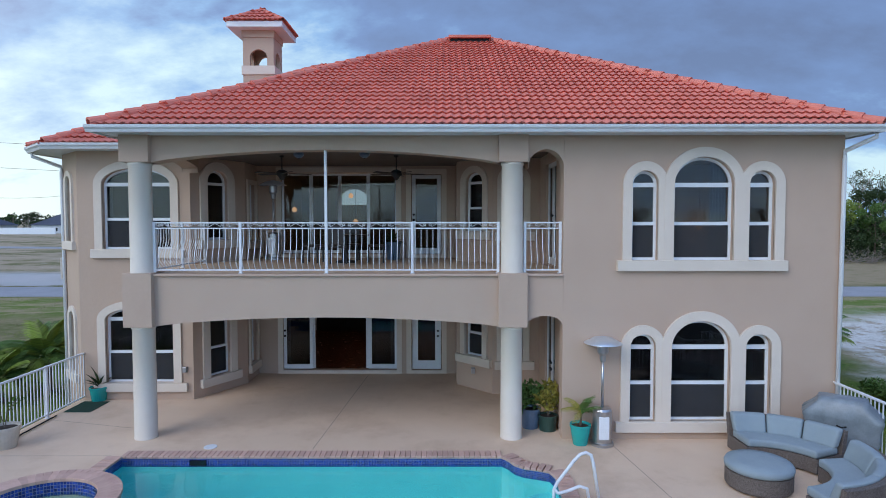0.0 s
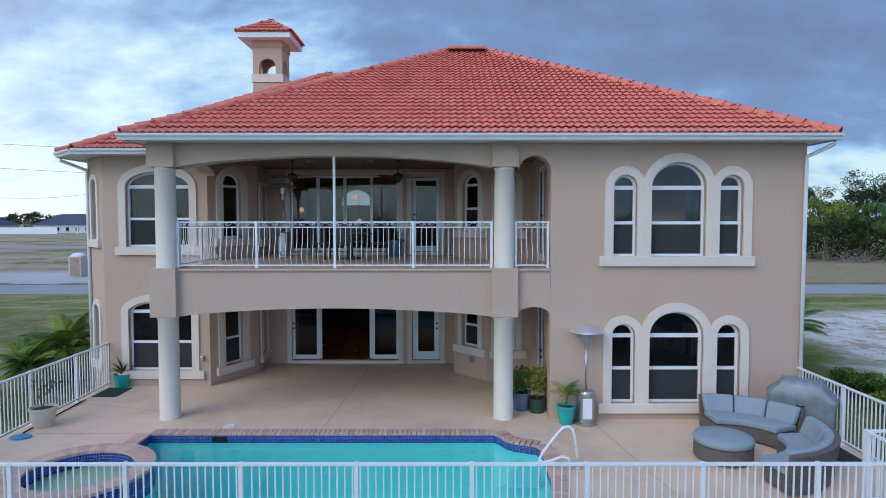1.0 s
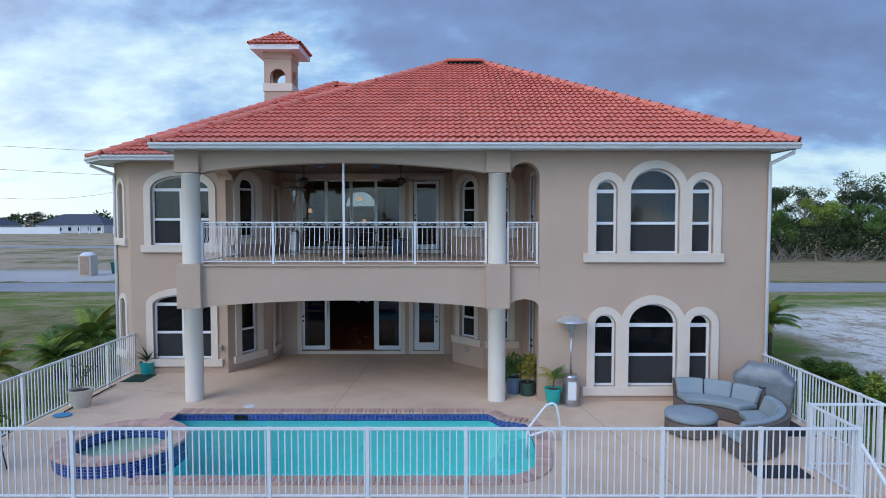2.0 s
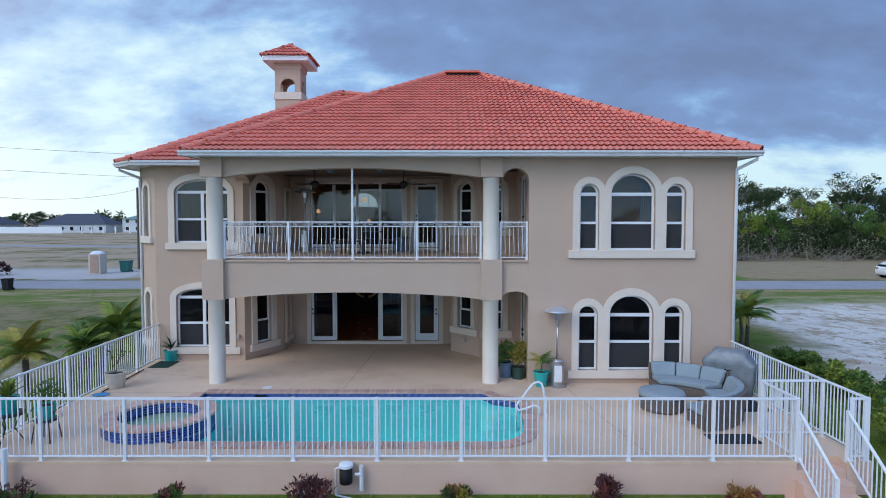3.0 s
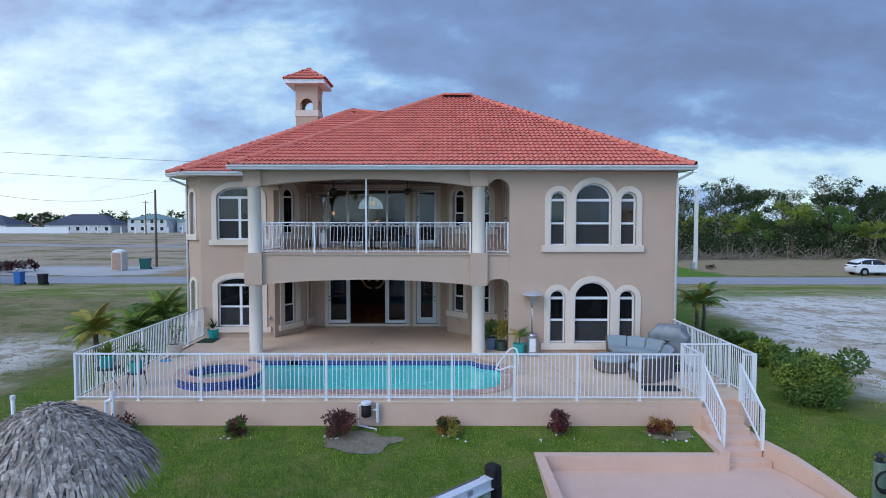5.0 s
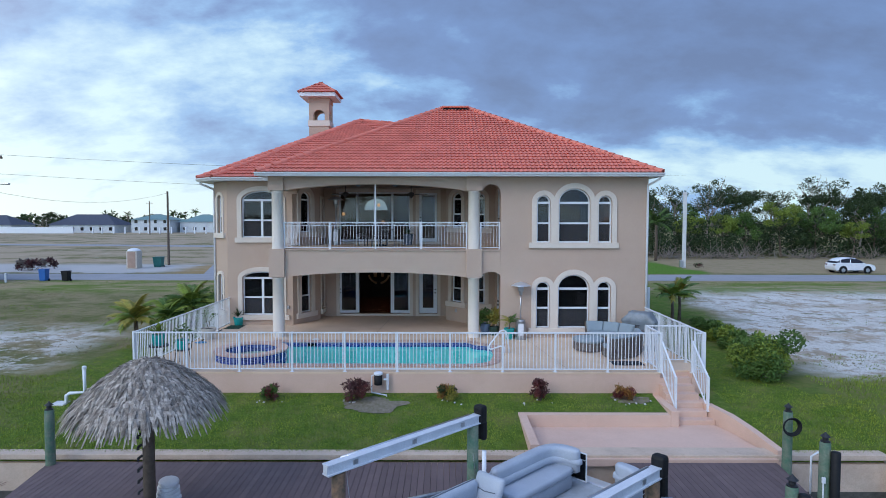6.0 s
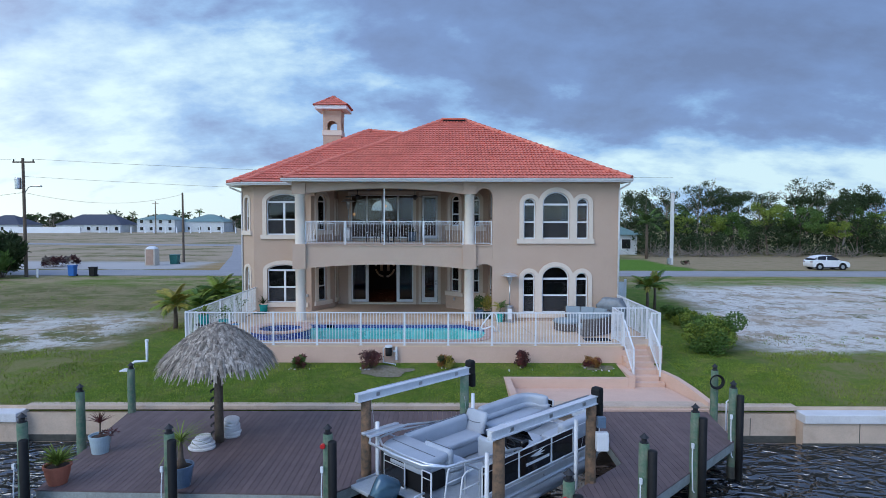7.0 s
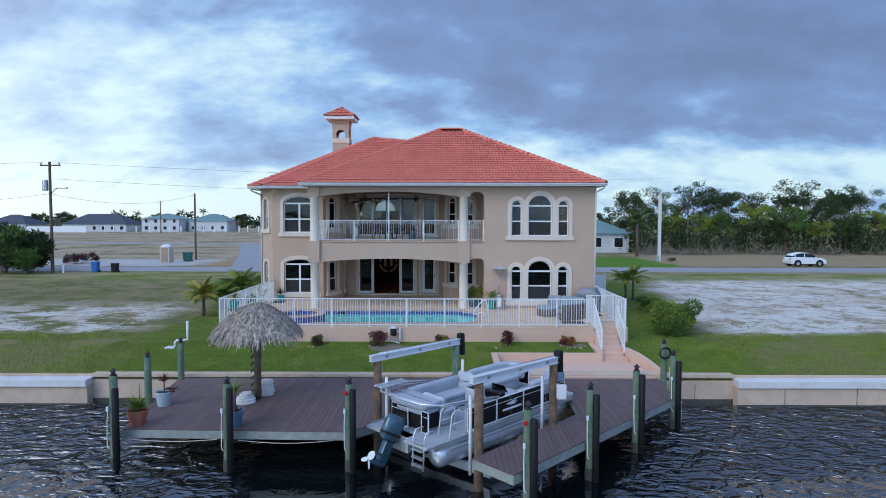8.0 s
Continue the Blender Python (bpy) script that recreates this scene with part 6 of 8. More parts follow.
part("propeller", bm, WHITE, mo, "pale three-blade propeller")
part("transom_bracket", box(B(), -0.28, 0.05, -0.3, 0.5, 0.3, 0.72, 0.03), ALU, boat)
part("motor_pod", box(B(), -0.2, 0.9, -0.3, 0.5, 0.1, 0.6, 0.05), BLACKPVC, boat)
part("swim_platform", box(B(), -0.45, 0.2, 0.5, 1.2, 0.66, 0.74, 0.02), BOATFLOOR, boat)
part("swim_platform", box(B(), -0.45, 0.2, -1.2, -0.35, 0.66, 0.74, 0.02), BOATFLOOR, boat)

# ---------- thatched umbrella ----------
tiki = thing("thatched_umbrella", "round palm-thatch umbrella on a timber pole", "umbrella", pose(-5.36, -11.88, DOCK_Z))
bm = B()
lathe(bm, [(0.115, 0.0), (0.11, 1.5), (0.1, 2.8)], 14)
part("pole", bm, BARK, tiki, "dark timber pole", smooth=True)
rng_ = random.Random(5)
bm = B()
lathe(bm, [(1.2, 2.10), (1.0, 2.36), (0.5, 2.74), (0.1, 2.92), (0.08, 2.84), (0.95, 2.22), (1.18, 2.06)], 28, cap=False)
part("thatch_core", bm, BARK, tiki)
vs, fs = [], []
for layer in range(26):
    t0 = layer / 25
    for k in range(int(90 + 260 * t0)):
        a = rng_.uniform(0, 2 * math.pi)
        r0 = 0.06 + 1.16 * t0 + rng_.uniform(-0.05, 0.05)
        L_ = rng_.uniform(0.14, 0.42)
        z0 = 3.02 - 0.52 * r0 ** 1.65
        r1 = r0 + L_ * 0.80
        z1 = z0 - L_ * (0.45 + 0.55 * t0) - 0.06 * rng_.random() + 0.05 * (rng_.random() < 0.25)
        w0, w1 = 0.012 + 0.014 * rng_.random(), 0.014 + 0.018 * rng_.random()
        ca, sa = math.cos(a), math.sin(a)
        a2 = a + rng_.uniform(-0.14, 0.14) / (0.35 + r0)
        cb, sb = math.cos(a2), math.sin(a2)
        h = 0.07 * rng_.random()
        k0 = len(vs)
        rm, zm = (r0 + r1) / 2, (z0 + z1) / 2 + 0.05
        for r, z, c, s_, w in ((r0, z0 + h, ca, sa, w0), (rm, zm + h, (ca + cb) / 2, (sa + sb) / 2, w1), (r1, z1 + h, cb, sb, w0 * 0.5)):
            vs += [(r * c - s_ * w, r * s_ + c * w, z), (r * c + s_ * w, r * s_ - c * w, z)]
        fs += [(k0, k0 + 1, k0 + 3, k0 + 2), (k0 + 2, k0 + 3, k0 + 5, k0 + 4)]
me = bpy.data.meshes.new("thatch")
me.from_pydata(vs, [], fs)
me.materials.append(THATCH)
th = new("thatch", me)
th.parent = tiki
tagged(th, "shaggy grey-brown palm thatch", kind="stuff")
bm = B()
lathe(bm, [(0.2, 2.93), (0.08, 3.02), (0.02, 3.06)], 14)
part("top_cap", bm, WHITE, tiki, "small white cap")
for k in range(7):
    z = 0.3 + 0.22 * k
    part("cleat", tube(B(), [(-0.10, -0.04, z), (-0.17, -0.08, z - 0.05), (-0.16, -0.09, z - 0.1)], 0.028, 6), IRON, tiki)


# ---------- plants ----------
def leaf_mesh(name, pts, mat, seed, size, upright=0.0, aspect=0.45):
    """Many small folded leaves, one at each point, in one mesh."""
    r = random.Random(seed)
    vs, fs = [], []
    for p in pts:
        d = Vector((r.gauss(0, 1), r.gauss(0, 1), r.gauss(0, 0.7) + upright)).normalized()
        s_ = d.cross(Vector((r.gauss(0, 1), r.gauss(0, 1), r.gauss(0, 1)))).normalized()
        n_ = d.cross(s_)
        L_ = size * r.uniform(0.6, 1.3)
        w = L_ * aspect * 0.5
        p = Vector(p)
        k = len(vs)
        mid_ = p + d * L_ * 0.5
        tip_ = p + d * L_
        vs += [tuple(p), tuple(mid_ + s_ * w + n_ * w * 0.4), tuple(tip_ - n_ * w * 0.3), tuple(mid_ - s_ * w + n_ * w * 0.4)]
        fs += [(k, k + 1, k + 2), (k, k + 2, k + 3)]
    me = bpy.data.meshes.new(name)
    me.from_pydata(vs, [], fs)
    me.materials.append(mat)
    return me


def clumps(seed, centres, radius, n, flat=0.8):
    r = random.Random(seed)
    out = []
    for c in centres:
        for _ in range(n):
            d = Vector((r.gauss(0, 1), r.gauss(0, 1), r.gauss(0, 1))).normalized() * radius * r.uniform(0.35, 1.0) ** 0.6
            out.append((c[0] + d.x, c[1] + d.y, c[2] + d.z * flat))
    return out


def frond_mesh(length, droop, mat, seed, leaf=0.40, n=46, wide=0.56):
    """A feather palm frond: arched rib with two rows of narrow leaflets; grows along +x."""
    r = random.Random(seed)
    rib = []
    for i in range(13):
        t = i / 12
        rib.append(Vector((length * (t - 0.12 * droop * t * t), 0, length * (0.45 * t - (0.35 + 0.55 * droop) * t * t))))
    bm = B()
    tube(bm, rib, 0.018, 5, 0.004)
    for i in range(n):
        t = 0.15 + 0.85 * i / n
        k = t * 12
        a = rib[int(min(11, k))].lerp(rib[int(min(11, k)) + 1], k - int(min(11, k)))
        d = (rib[min(12, int(k) + 1)] - rib[int(min(11, k))]).normalized()
        for s_ in (-1, 1):
            L_ = leaf * length * (1.15 - abs(t - 0.45)) * r.uniform(0.85, 1.1)
            v = (d * 0.75 + Vector((0, s_ * 0.8, -0.15 - 0.25 * droop))).normalized()
            e = a + v * L_ * 0.55
            f = a + v * L_ + Vector((0, 0, -0.25 * L_ * (0.4 + droop)))
            w = d * 0.017 * wide * (1 + length * 0.35)
            q = [bm.verts.new(x) for x in (a - w * 0.6, a + w * 0.6, e + w, e - w, f)]
            bm.faces.new((q[0], q[1], q[2], q[3]))
            bm.faces.new((q[3], q[2], q[4]))
    return mesh_of("frond", bm, mat)


def palm(x, y, z, trunk_h, length, count, mats, label, seed, trunk_r=0.09, group=""):
    p = thing("palm_tree", label, "palm", pose(x, y, z), group=group)
    bm = B()
    tube(bm, [(0, 0, -0.1), (0.03, 0, trunk_h * 0.5), (0.0, 0.02, trunk_h)], trunk_r, 10, trunk_r * 0.75)
    part("trunk", bm, BARK, p, smooth=True)
    r = random.Random(seed)
    ms = [frond_mesh(length * k, dr, mats[i % len(mats)], seed + i) for i, (k, dr) in enumerate(((1, 0.3), (0.95, 0.7), (0.85, 1.0), (1.05, 0.5)))]
    for i in range(count):
        a = 360 * i / count * 2.4 + r.uniform(-15, 15)
        piece("frond", ms[i % 4], pose(0, 0, trunk_h, 0, -72 + 78 * (i / count) + r.uniform(-8, 8), a), p)
    return p


def rosette(parent, z, n, length, mat, seed, width=0.05, spread=(25, 80), droop=0.3, name="leaf"):
    """Strap leaves from one point, each a part."""
    r = random.Random(seed)
    bm = B()
    prev = None
    for i in range(6):
        t = i / 5
        w = width * (1 - t) ** 0.6 * (0.6 + 0.8 * min(t * 3, 1)) * 0.5
        c = Vector((length * t * (1 - 0.15 * droop * t), 0, -droop * length * t * t))
        row = [bm.verts.new(c + Vector((0, -w, w * 0.5))), bm.verts.new(c), bm.verts.new(c + Vector((0, w, w * 0.5)))]
        if prev:
            bm.faces.new((prev[0], prev[1], row[1], row[0]))
            bm.faces.new((prev[1], prev[2], row[2], row[1]))
        prev = row
    me = mesh_of(name, bm, mat)
    for i in range(n):
        el = spread[0] + (spread[1] - spread[0]) * r.random()
        k = r.uniform(0.7, 1.1)
        piece(name, me, pose(0, 0, z, 0, -el, r.uniform(0, 360)) @ Matrix.Diagonal((k, k, k, 1)), parent)


def pot_plant(x, y, z, r, h, mat, label, name="potted_plant", flare=0.8):
    t = thing(name, label, "potted plant", pose(x, y, z))
    bm = B()
    lathe(bm, [(r * flare, 0.0), (r * 0.93, h * 0.55), (r, h * 0.86), (r * 1.08, h * 0.87), (r * 1.08, h), (r * 0.96, h), (r * 0.9, h * 0.88)], 24, cap=False)
    part("pot", bm, mat, t, smooth=False)
    bm = B()
    lathe(bm, [(r * 0.94, h * 0.88), (0.01, h * 0.92)], 16, cap=False)
    part("soil", bm, SOIL, t)
    return t


def bush(x, y, z, w, h, mats, label, seed, size=0.07, n=900, name="shrub", upright=0.6, aspect=0.45):
    """A shrub: stems and leaves in uneven clumps."""
    b = thing(name, label, "shrub", pose(x, y, z))
    r = random.Random(seed)
    cs = [(r.uniform(-0.42, 0.42) * w, r.uniform(-0.42, 0.42) * w, r.uniform(0.25, 0.85) * h) for _ in range(16)]
    bm = B()
    for c in cs[:9]:
        tube(bm, [(c[0] * 0.12, c[1] * 0.12, -0.05), (c[0] * 0.6, c[1] * 0.6, c[2] * 0.55), c], 0.012 + 0.01 * h, 5, 0.004)
    part("stems", bm, BARK, b)
    for k, m in enumerate(mats):
        me = leaf_mesh("foliage", clumps(seed + k, cs[k::len(mats)], 0.24 * min(w, h * 1.3), n // 16, 0.9), m, seed + k, size, upright, aspect)
        ob = new("foliage", me)
        ob.parent = b
        ob["kind"] = "stuff"
    return b


# terrace pots
p = pot_plant(2.98, -0.28, 0, 0.20, 0.42, TEAL, "young palm in a bright teal pot beside the heater", flare=0.72)
part("stem", tube(B(), [(0, 0, 0.35), (0.02, 0, 0.62)], 0.025, 8, 0.02), BARK, p)
ms = [frond_mesh(0.46, d, LEAFYELLOW if i == 1 else LEAF, 40 + i, 0.34, 24, 0.3) for i, d in enumerate((0.5, 0.9, 0.3))]
for i in range(9):
    piece("frond", ms[i % 3], pose(0.02, 0, 0.62, 0, -68 + 7 * i, 137 * i), p)
p = pot_plant(2.10, 0.72, 0, 0.22, 0.44, BLUEPOT, "leafy green plant in a slate-blue pot")
ob = new("foliage", leaf_mesh("foliage", clumps(3, [(0, 0, 0.62), (0.18, 0, 0.75), (-0.18, 0.05, 0.72), (0.0, -0.1, 0.9), (0.25, 0.1, 0.6), (-0.24, -0.1, 0.58)], 0.2, 110), LEAF, 3, 0.12, 0.4))
ob.parent = p
p = pot_plant(2.46, 0.55, 0, 0.20, 0.34, GREENPOT, "yellow-green croton in a dark green pot", flare=0.9)
ob = new("foliage", leaf_mesh("foliage", clumps(4, [(0, 0, 0.52), (0.12, 0, 0.68), (-0.12, 0.05, 0.66), (0.0, -0.05, 0.8), (0.05, 0.1, 0.92)], 0.16, 90), LEAFYELLOW, 4, 0.12, 0.5))
ob.parent = p
part("stems", tube(tube(B(), [(0, 0, 0.3), (0.08, 0, 0.8)], 0.012, 5), [(0, 0, 0.3), (-0.06, 0.03, 0.9)], 0.012, 5), BARK, p)
p = pot_plant(-8.62, 2.68, 0, 0.21, 0.36, TEAL, "spiky bromeliad in a teal pot by the fence end")
rosette(p, 0.34, 26, 0.55, LEAFDARK, 8, 0.07, (35, 88), 0.25)
p = pot_plant(-8.70, -0.45, 0, 0.26, 0.44, CREAMPOT, "sparse young citrus in a cream plastic pot", flare=0.75)
part("stems", tube(tube(B(), [(0, 0, 0.38), (0.05, 0, 0.7), (0.25, 0.05, 1.0)], 0.01, 5), [(0, 0, 0.38), (-0.1, 0, 0.75), (-0.2, 0.1, 1.05)], 0.009, 5), BARK, p)
ob = new("foliage", leaf_mesh("foliage", clumps(6, [(0.22, 0.05, 0.95), (-0.18, 0.1, 1.0), (0.05, 0, 0.8)], 0.14, 16), LEAF, 6, 0.09))
ob.parent = p
# iron side table and iron stool with pots at the west front corner
t = thing("side_table", "round black iron side table by the fence", "table", pose(-8.72, -4.45, 0))
part("tabletop", lathe(B(), [(0.30, 0.58), (0.31, 0.59), (0.31, 0.61), (0.30, 0.62)], 24), IRON, t)
for k in range(3):
    a = radians(120 * k + 30)
    part("leg", tube(B(), [(0.22 * math.cos(a), 0.22 * math.sin(a), 0.58), (0.1 * math.cos(a), 0.1 * math.sin(a), 0.3), (0.27 * math.cos(a), 0.27 * math.sin(a), 0.0)], 0.012, 6), IRON, t)
p = pot_plant(-8.72, -4.45, 0.62, 0.20, 0.34, TEAL, "bird-nest fern in a turquoise pot on the table")
rosette(p, 0.3, 30, 0.5, LEAFLIGHT, 18, 0.08, (40, 88), 0.2)
t = thing("patio_chair", "black wrought-iron patio chair holding a plant", "chair", pose(-8.0, -4.35, 0))
part("seat", lathe(B(), [(0.22, 0.43), (0.23, 0.45), (0.22, 0.47)], 20), IRON, t)
for k in range(4):
    a = radians(90 * k + 45)
    part("leg", tube(B(), [(0.2 * math.cos(a), 0.2 * math.sin(a), 0.44), (0.27 * math.cos(a), 0.27 * math.sin(a), 0.0)], 0.012, 6), IRON, t)
part("backrest", tube(B(), [(-0.2, 0.2, 0.44), (-0.22, 0.28, 0.9), (0, 0.32, 0.98), (0.22, 0.28, 0.9), (0.2, 0.2, 0.44)], 0.012, 6), IRON, t)
for s_ in (-1, 1):
    part("armrest", tube(B(), [(0.23 * s_, 0.24, 0.68), (0.26 * s_, 0.0, 0.68), (0.25 * s_, -0.2, 0.62), (0.22 * s_, -0.2, 0.44)], 0.011, 6), IRON, t)
p = pot_plant(-8.0, -4.35, 0.47, 0.19, 0.30, TEAL, "bushy plant in a turquoise pot on the iron chair")
ob = new("foliage", leaf_mesh("foliage", clumps(9, [(0, 0, 0.45), (0.15, 0, 0.55), (-0.15, 0, 0.5), (0, 0.1, 0.65)], 0.17, 45), LEAF, 9, 0.09, 0.3))
ob.parent = p

# planting at the foot of the terrace wall
for x, w, h, mats, lab, sd in ((-7.6, 0.75, 0.45, (LEAF, LEAFMAROON), "low green and maroon shrub at the wall foot", 31), (-4.72, 0.36, 0.42, (LEAFRED, LEAF), "small ixora with red flower heads at the wall foot", 32), (-2.16, 0.72, 0.58, (LEAFMAROON, LEAFMAROON, LEAFRED), "dense dark maroon croton at the wall foot", 33), (0.51, 0.52, 0.44, (LEAFORANGE, LEAFDARK, LEAFYELLOW), "yellow and orange croton at the wall foot", 34), (3.24, 0.42, 0.62, (LEAFRED, LEAFMAROON), "upright red-leaved shrub at the wall foot", 35), (5.75, 0.50, 0.36, (LEAFORANGE, LEAFORANGE, LEAFRED), "orange croton beside the stairs", 36)):
    bush(x, -5.95, ground_z(20, -5.95) - 0.02, w, h, mats, lab, sd, 0.105, 1200, upright=0.9, aspect=0.3)
# bare mulch patches and stones
bm = B()
for cx, cy, rx, ry in ((-1.55, -6.3, 0.85, 0.5), (5.95, -5.95, 0.55, 0.3), (-8.4, -5.75, 0.7, 0.3)):
    pts = []
    for i in range(80):
        a = 2 * math.pi * i / 80
        k = 1 + 0.5 * noise.noise(Vector((cx + math.cos(a) * 1.6, math.sin(a) * 1.6, 3))) + 0.12 * noise.noise(Vector((cx + math.cos(a) * 9, math.sin(a) * 9, 5)))
        x, y = cx + rx * k * math.cos(a), cy + ry * k * math.sin(a)
        y = min(y, -5.46)
        pts.append(bm.verts.new((x, y, ground_z(20, y) + 0.02)))
    bm.faces.new(pts)
tagged(part("mulch_bed", bm, MULCH), "bare grey-brown mulch patches at the wall foot", "mulch bed", kind="structure")
bm = B()
r_ = random.Random(12)
for cx in (-7.6, -4.7, -2.1, 0.8, 3.2, 5.7, 6.1):
    for _ in range(4):
        x, y = cx + r_.uniform(-0.45, 0.45), -6.15 + r_.uniform(-0.15, 0.2)
        k = r_.uniform(0.02, 0.04)
        bmesh.ops.create_icosphere(bm, subdivisions=1, radius=k, matrix=pose(x, y, ground_z(20, y) + 0.02, r_.uniform(0, 90), 0, r_.uniform(0, 90)) @ Matrix.Diagonal((1.3, 1, 0.6, 1)))
tagged(part("stones", bm, CONCRETE), "loose pale pebbles round the shrubs", "stones", kind="stuff")

# pool plumbing on the wall
pl = thing("pool_chlorinator", "black canister with white lid and pipes on the wall", "pool equipment")
part("canister", lathe(B(), [(0.115, -0.33), (0.122, -0.3), (0.122, -0.02)], 18, (-1.56, -5.62, 0)), BLACKPVC, pl, smooth=True)
part("lid", lathe(B(), [(0.135, -0.02), (0.135, 0.03), (0.115, 0.05), (0.02, 0.06)], 18, (-1.56, -5.62, 0)), WHITE, pl, "white screw lid")
part("pipe", tube(B(), [(-1.40, -5.58, -0.18), (-1.28, -5.58, -0.18)], 0.03, 8), WHITE, pl)
part("pipe", tube(B(), [(-1.28, -5.56, -0.02), (-1.28, -5.56, -0.5)], 0.04, 8), WHITE, pl)
part("pipe", tube(B(), [(-1.70, -5.58, -0.05), (-1.76, -5.58, -0.07), (-1.76, -5.58, -0.58), (-1.3, -5.7, -0.63), (-1.3, -5.72, -0.72)], 0.022, 8), WHITE, pl)
pl = thing("stand_pipes", "white plastic stand pipes by the terrace corner", "pipes")
part("pipe", tube(B(), [(-7.95, -5.62, -0.75), (-7.95, -5.62, 0.32)], 0.055, 10), WHITE, pl)
part("pipe", tube(B(), [(-8.1, -5.66, -0.75), (-8.1, -5.66, 0.05), (-7.98, -5.64, 0.1)], 0.05, 10), WHITE, pl)
part("pipe", tube(B(), [(-8.3, -5.66, -0.75), (-8.3, -5.66, -0.32)], 0.04, 10), WHITE, pl)

# doormats, skimmer net, skimmer lid
for x0, x1, y0, y1, m, lab in ((-8.92, -8.28, 1.72, 2.55, MATGREEN, "flat dark green doormat on the terrace"), (5.85, 6.85, -4.55, -4.0, MATBLACK, "black doormat at the stair gate"), (7.3, 8.2, -2.5, -1.55, MATBLACK, "dark grey mat beside the sectional sofa")):
    t = thing("doormat", lab, "mat")
    part("mat", box(B(), x0, x1, y0, y1, 0.002, 0.016, 0.004), m, t)
t = thing("skimmer_lid", "round white skimmer lid in the terrace", "lid")
part("disc", lathe(B(), [(0.13, 0.001), (0.13, 0.01), (0.12, 0.014)], 24, (-4.55, -0.45, 0)), WHITE, t)
t = thing("pool_net", "blue leaf skimmer net on a pole on the terrace", "pool net")
part("net", lathe(B(), [(0.2, 0.012), (0.22, 0.02), (0.2, 0.03)], 20, m=pose(-8.72, -1.15, 0) @ Matrix.Diagonal((1, 0.75, 1, 1))), material("net_blue", (0.05, 0.30, 0.55), None, 20, 0.6, 0.3), t)
part("pole", tube(B(), [(-8.8, -0.95, 0.03), (-8.88, 1.4, 0.03)], 0.016, 8), BLACKPVC, t)
t = thing("pool_cleaner", "small dark pool cleaner on the pool floor", "pool cleaner")
part("body", box(B(), -1.15, -0.9, -4.25, -4.05, -1.44, -1.28, 0.05), BLACKPVC, t)

# patio heater
h = thing("patio_heater", "stainless steel mushroom patio heater on the terrace", "heater", pose(3.42, -0.30, 0))
part("base", lathe(B(), [(0.235, 0.0), (0.235, 0.05), (0.20, 0.07)], 24), STEEL, h, smooth=False)
part("cylinder_housing", lathe(B(), [(0.19, 0.07), (0.19, 0.72), (0.17, 0.76), (0.05, 0.78)], 24), STEEL, h)
part("door_panel", box(B(), -0.11, 0.1, -0.196, -0.17, 0.16, 0.62, 0.01), WHITE, h, "pale reflective door panel")
part("pole", lathe(B(), [(0.03, 0.77), (0.03, 1.78)], 14), STEEL, h, smooth=True)
part("burner", lathe(B(), [(0.06, 1.72), (0.07, 1.85), (0.11, 1.9), (0.12, 2.08), (0.1, 2.1)], 18), STEEL, h)
part("reflector", lathe(B(), [(0.02, 2.24), (0.2, 2.20), (0.38, 2.10), (0.385, 2.09), (0.2, 2.17), (0.02, 2.2)], 28, cap=False), ALU, h, "dished aluminium reflector", smooth=True)
h2 = copy_thing(h, pose(-4.62, 4.5, FLOOR2))
h2["label"] = "steel mushroom patio heater standing on the balcony"

# curved wicker sectional, ottoman, covered grill
SC = (5.95, -2.22)


def sofa_piece(a0, a1, cushions, label, shift=0.0):
    s = thing("sectional_sofa", label, "sofa", pose(SC[0] + shift, SC[1], 0), group="sectional sofa")
    n = 14

    def ring(r0, r1, z0, z1, a, b_, k=n, bev=0.0, lean=0.0):
        bm = B()
        rows = []
        for i in range(k + 1):
            t = radians(a + (b_ - a) * i / k)
            c, s_ = math.cos(t), math.sin(t)
            rows.append([bm.verts.new((r * c, r * s_, z)) for r, z in ((r0, z0), (r1, z0), (r1 + lean, z1), (r0 + lean, z1))])
        for p_, q_ in zip(rows, rows[1:]):
            for i in range(4):
                bm.faces.new((p_[i], p_[(i + 1) % 4], q_[(i + 1) % 4], q_[i]))
        bm.faces.new(rows[0])
        bm.faces.new(list(reversed(rows[-1])))
        bmesh.ops.recalc_face_normals(bm, faces=bm.faces)
        if bev:
            es = [e for e in bm.edges if e.is_manifold and e.calc_face_angle(0) > 0.9]
            bmesh.ops.bevel(bm, geom=es, offset=bev, segments=3, affect="EDGES", profile=0.6)
        return bm

    part("base", ring(0.98, 1.70, 0.04, 0.30, a0, a1), WICKER, s, "dark woven wicker base")
    part("back_shell", ring(1.62, 1.72, 0.30, 0.72, a0, a1, lean=0.06), WICKER, s, "dark woven wicker back")
    part("seat_cushion", ring(0.96, 1.55, 0.305, 0.45, a0 + 0.5, a1 - 0.5, bev=0.05), CUSHION, s, smooth=True)
    w = (a1 - a0) / cushions
    for i in range(cushions):
        part("back_cushion", ring(1.40, 1.56, 0.43, 0.77, a0 + w * i + 0.3, a0 + w * (i + 1) - 0.3, 6, 0.055, 0.14), CUSHION, s, smooth=True)
    return s


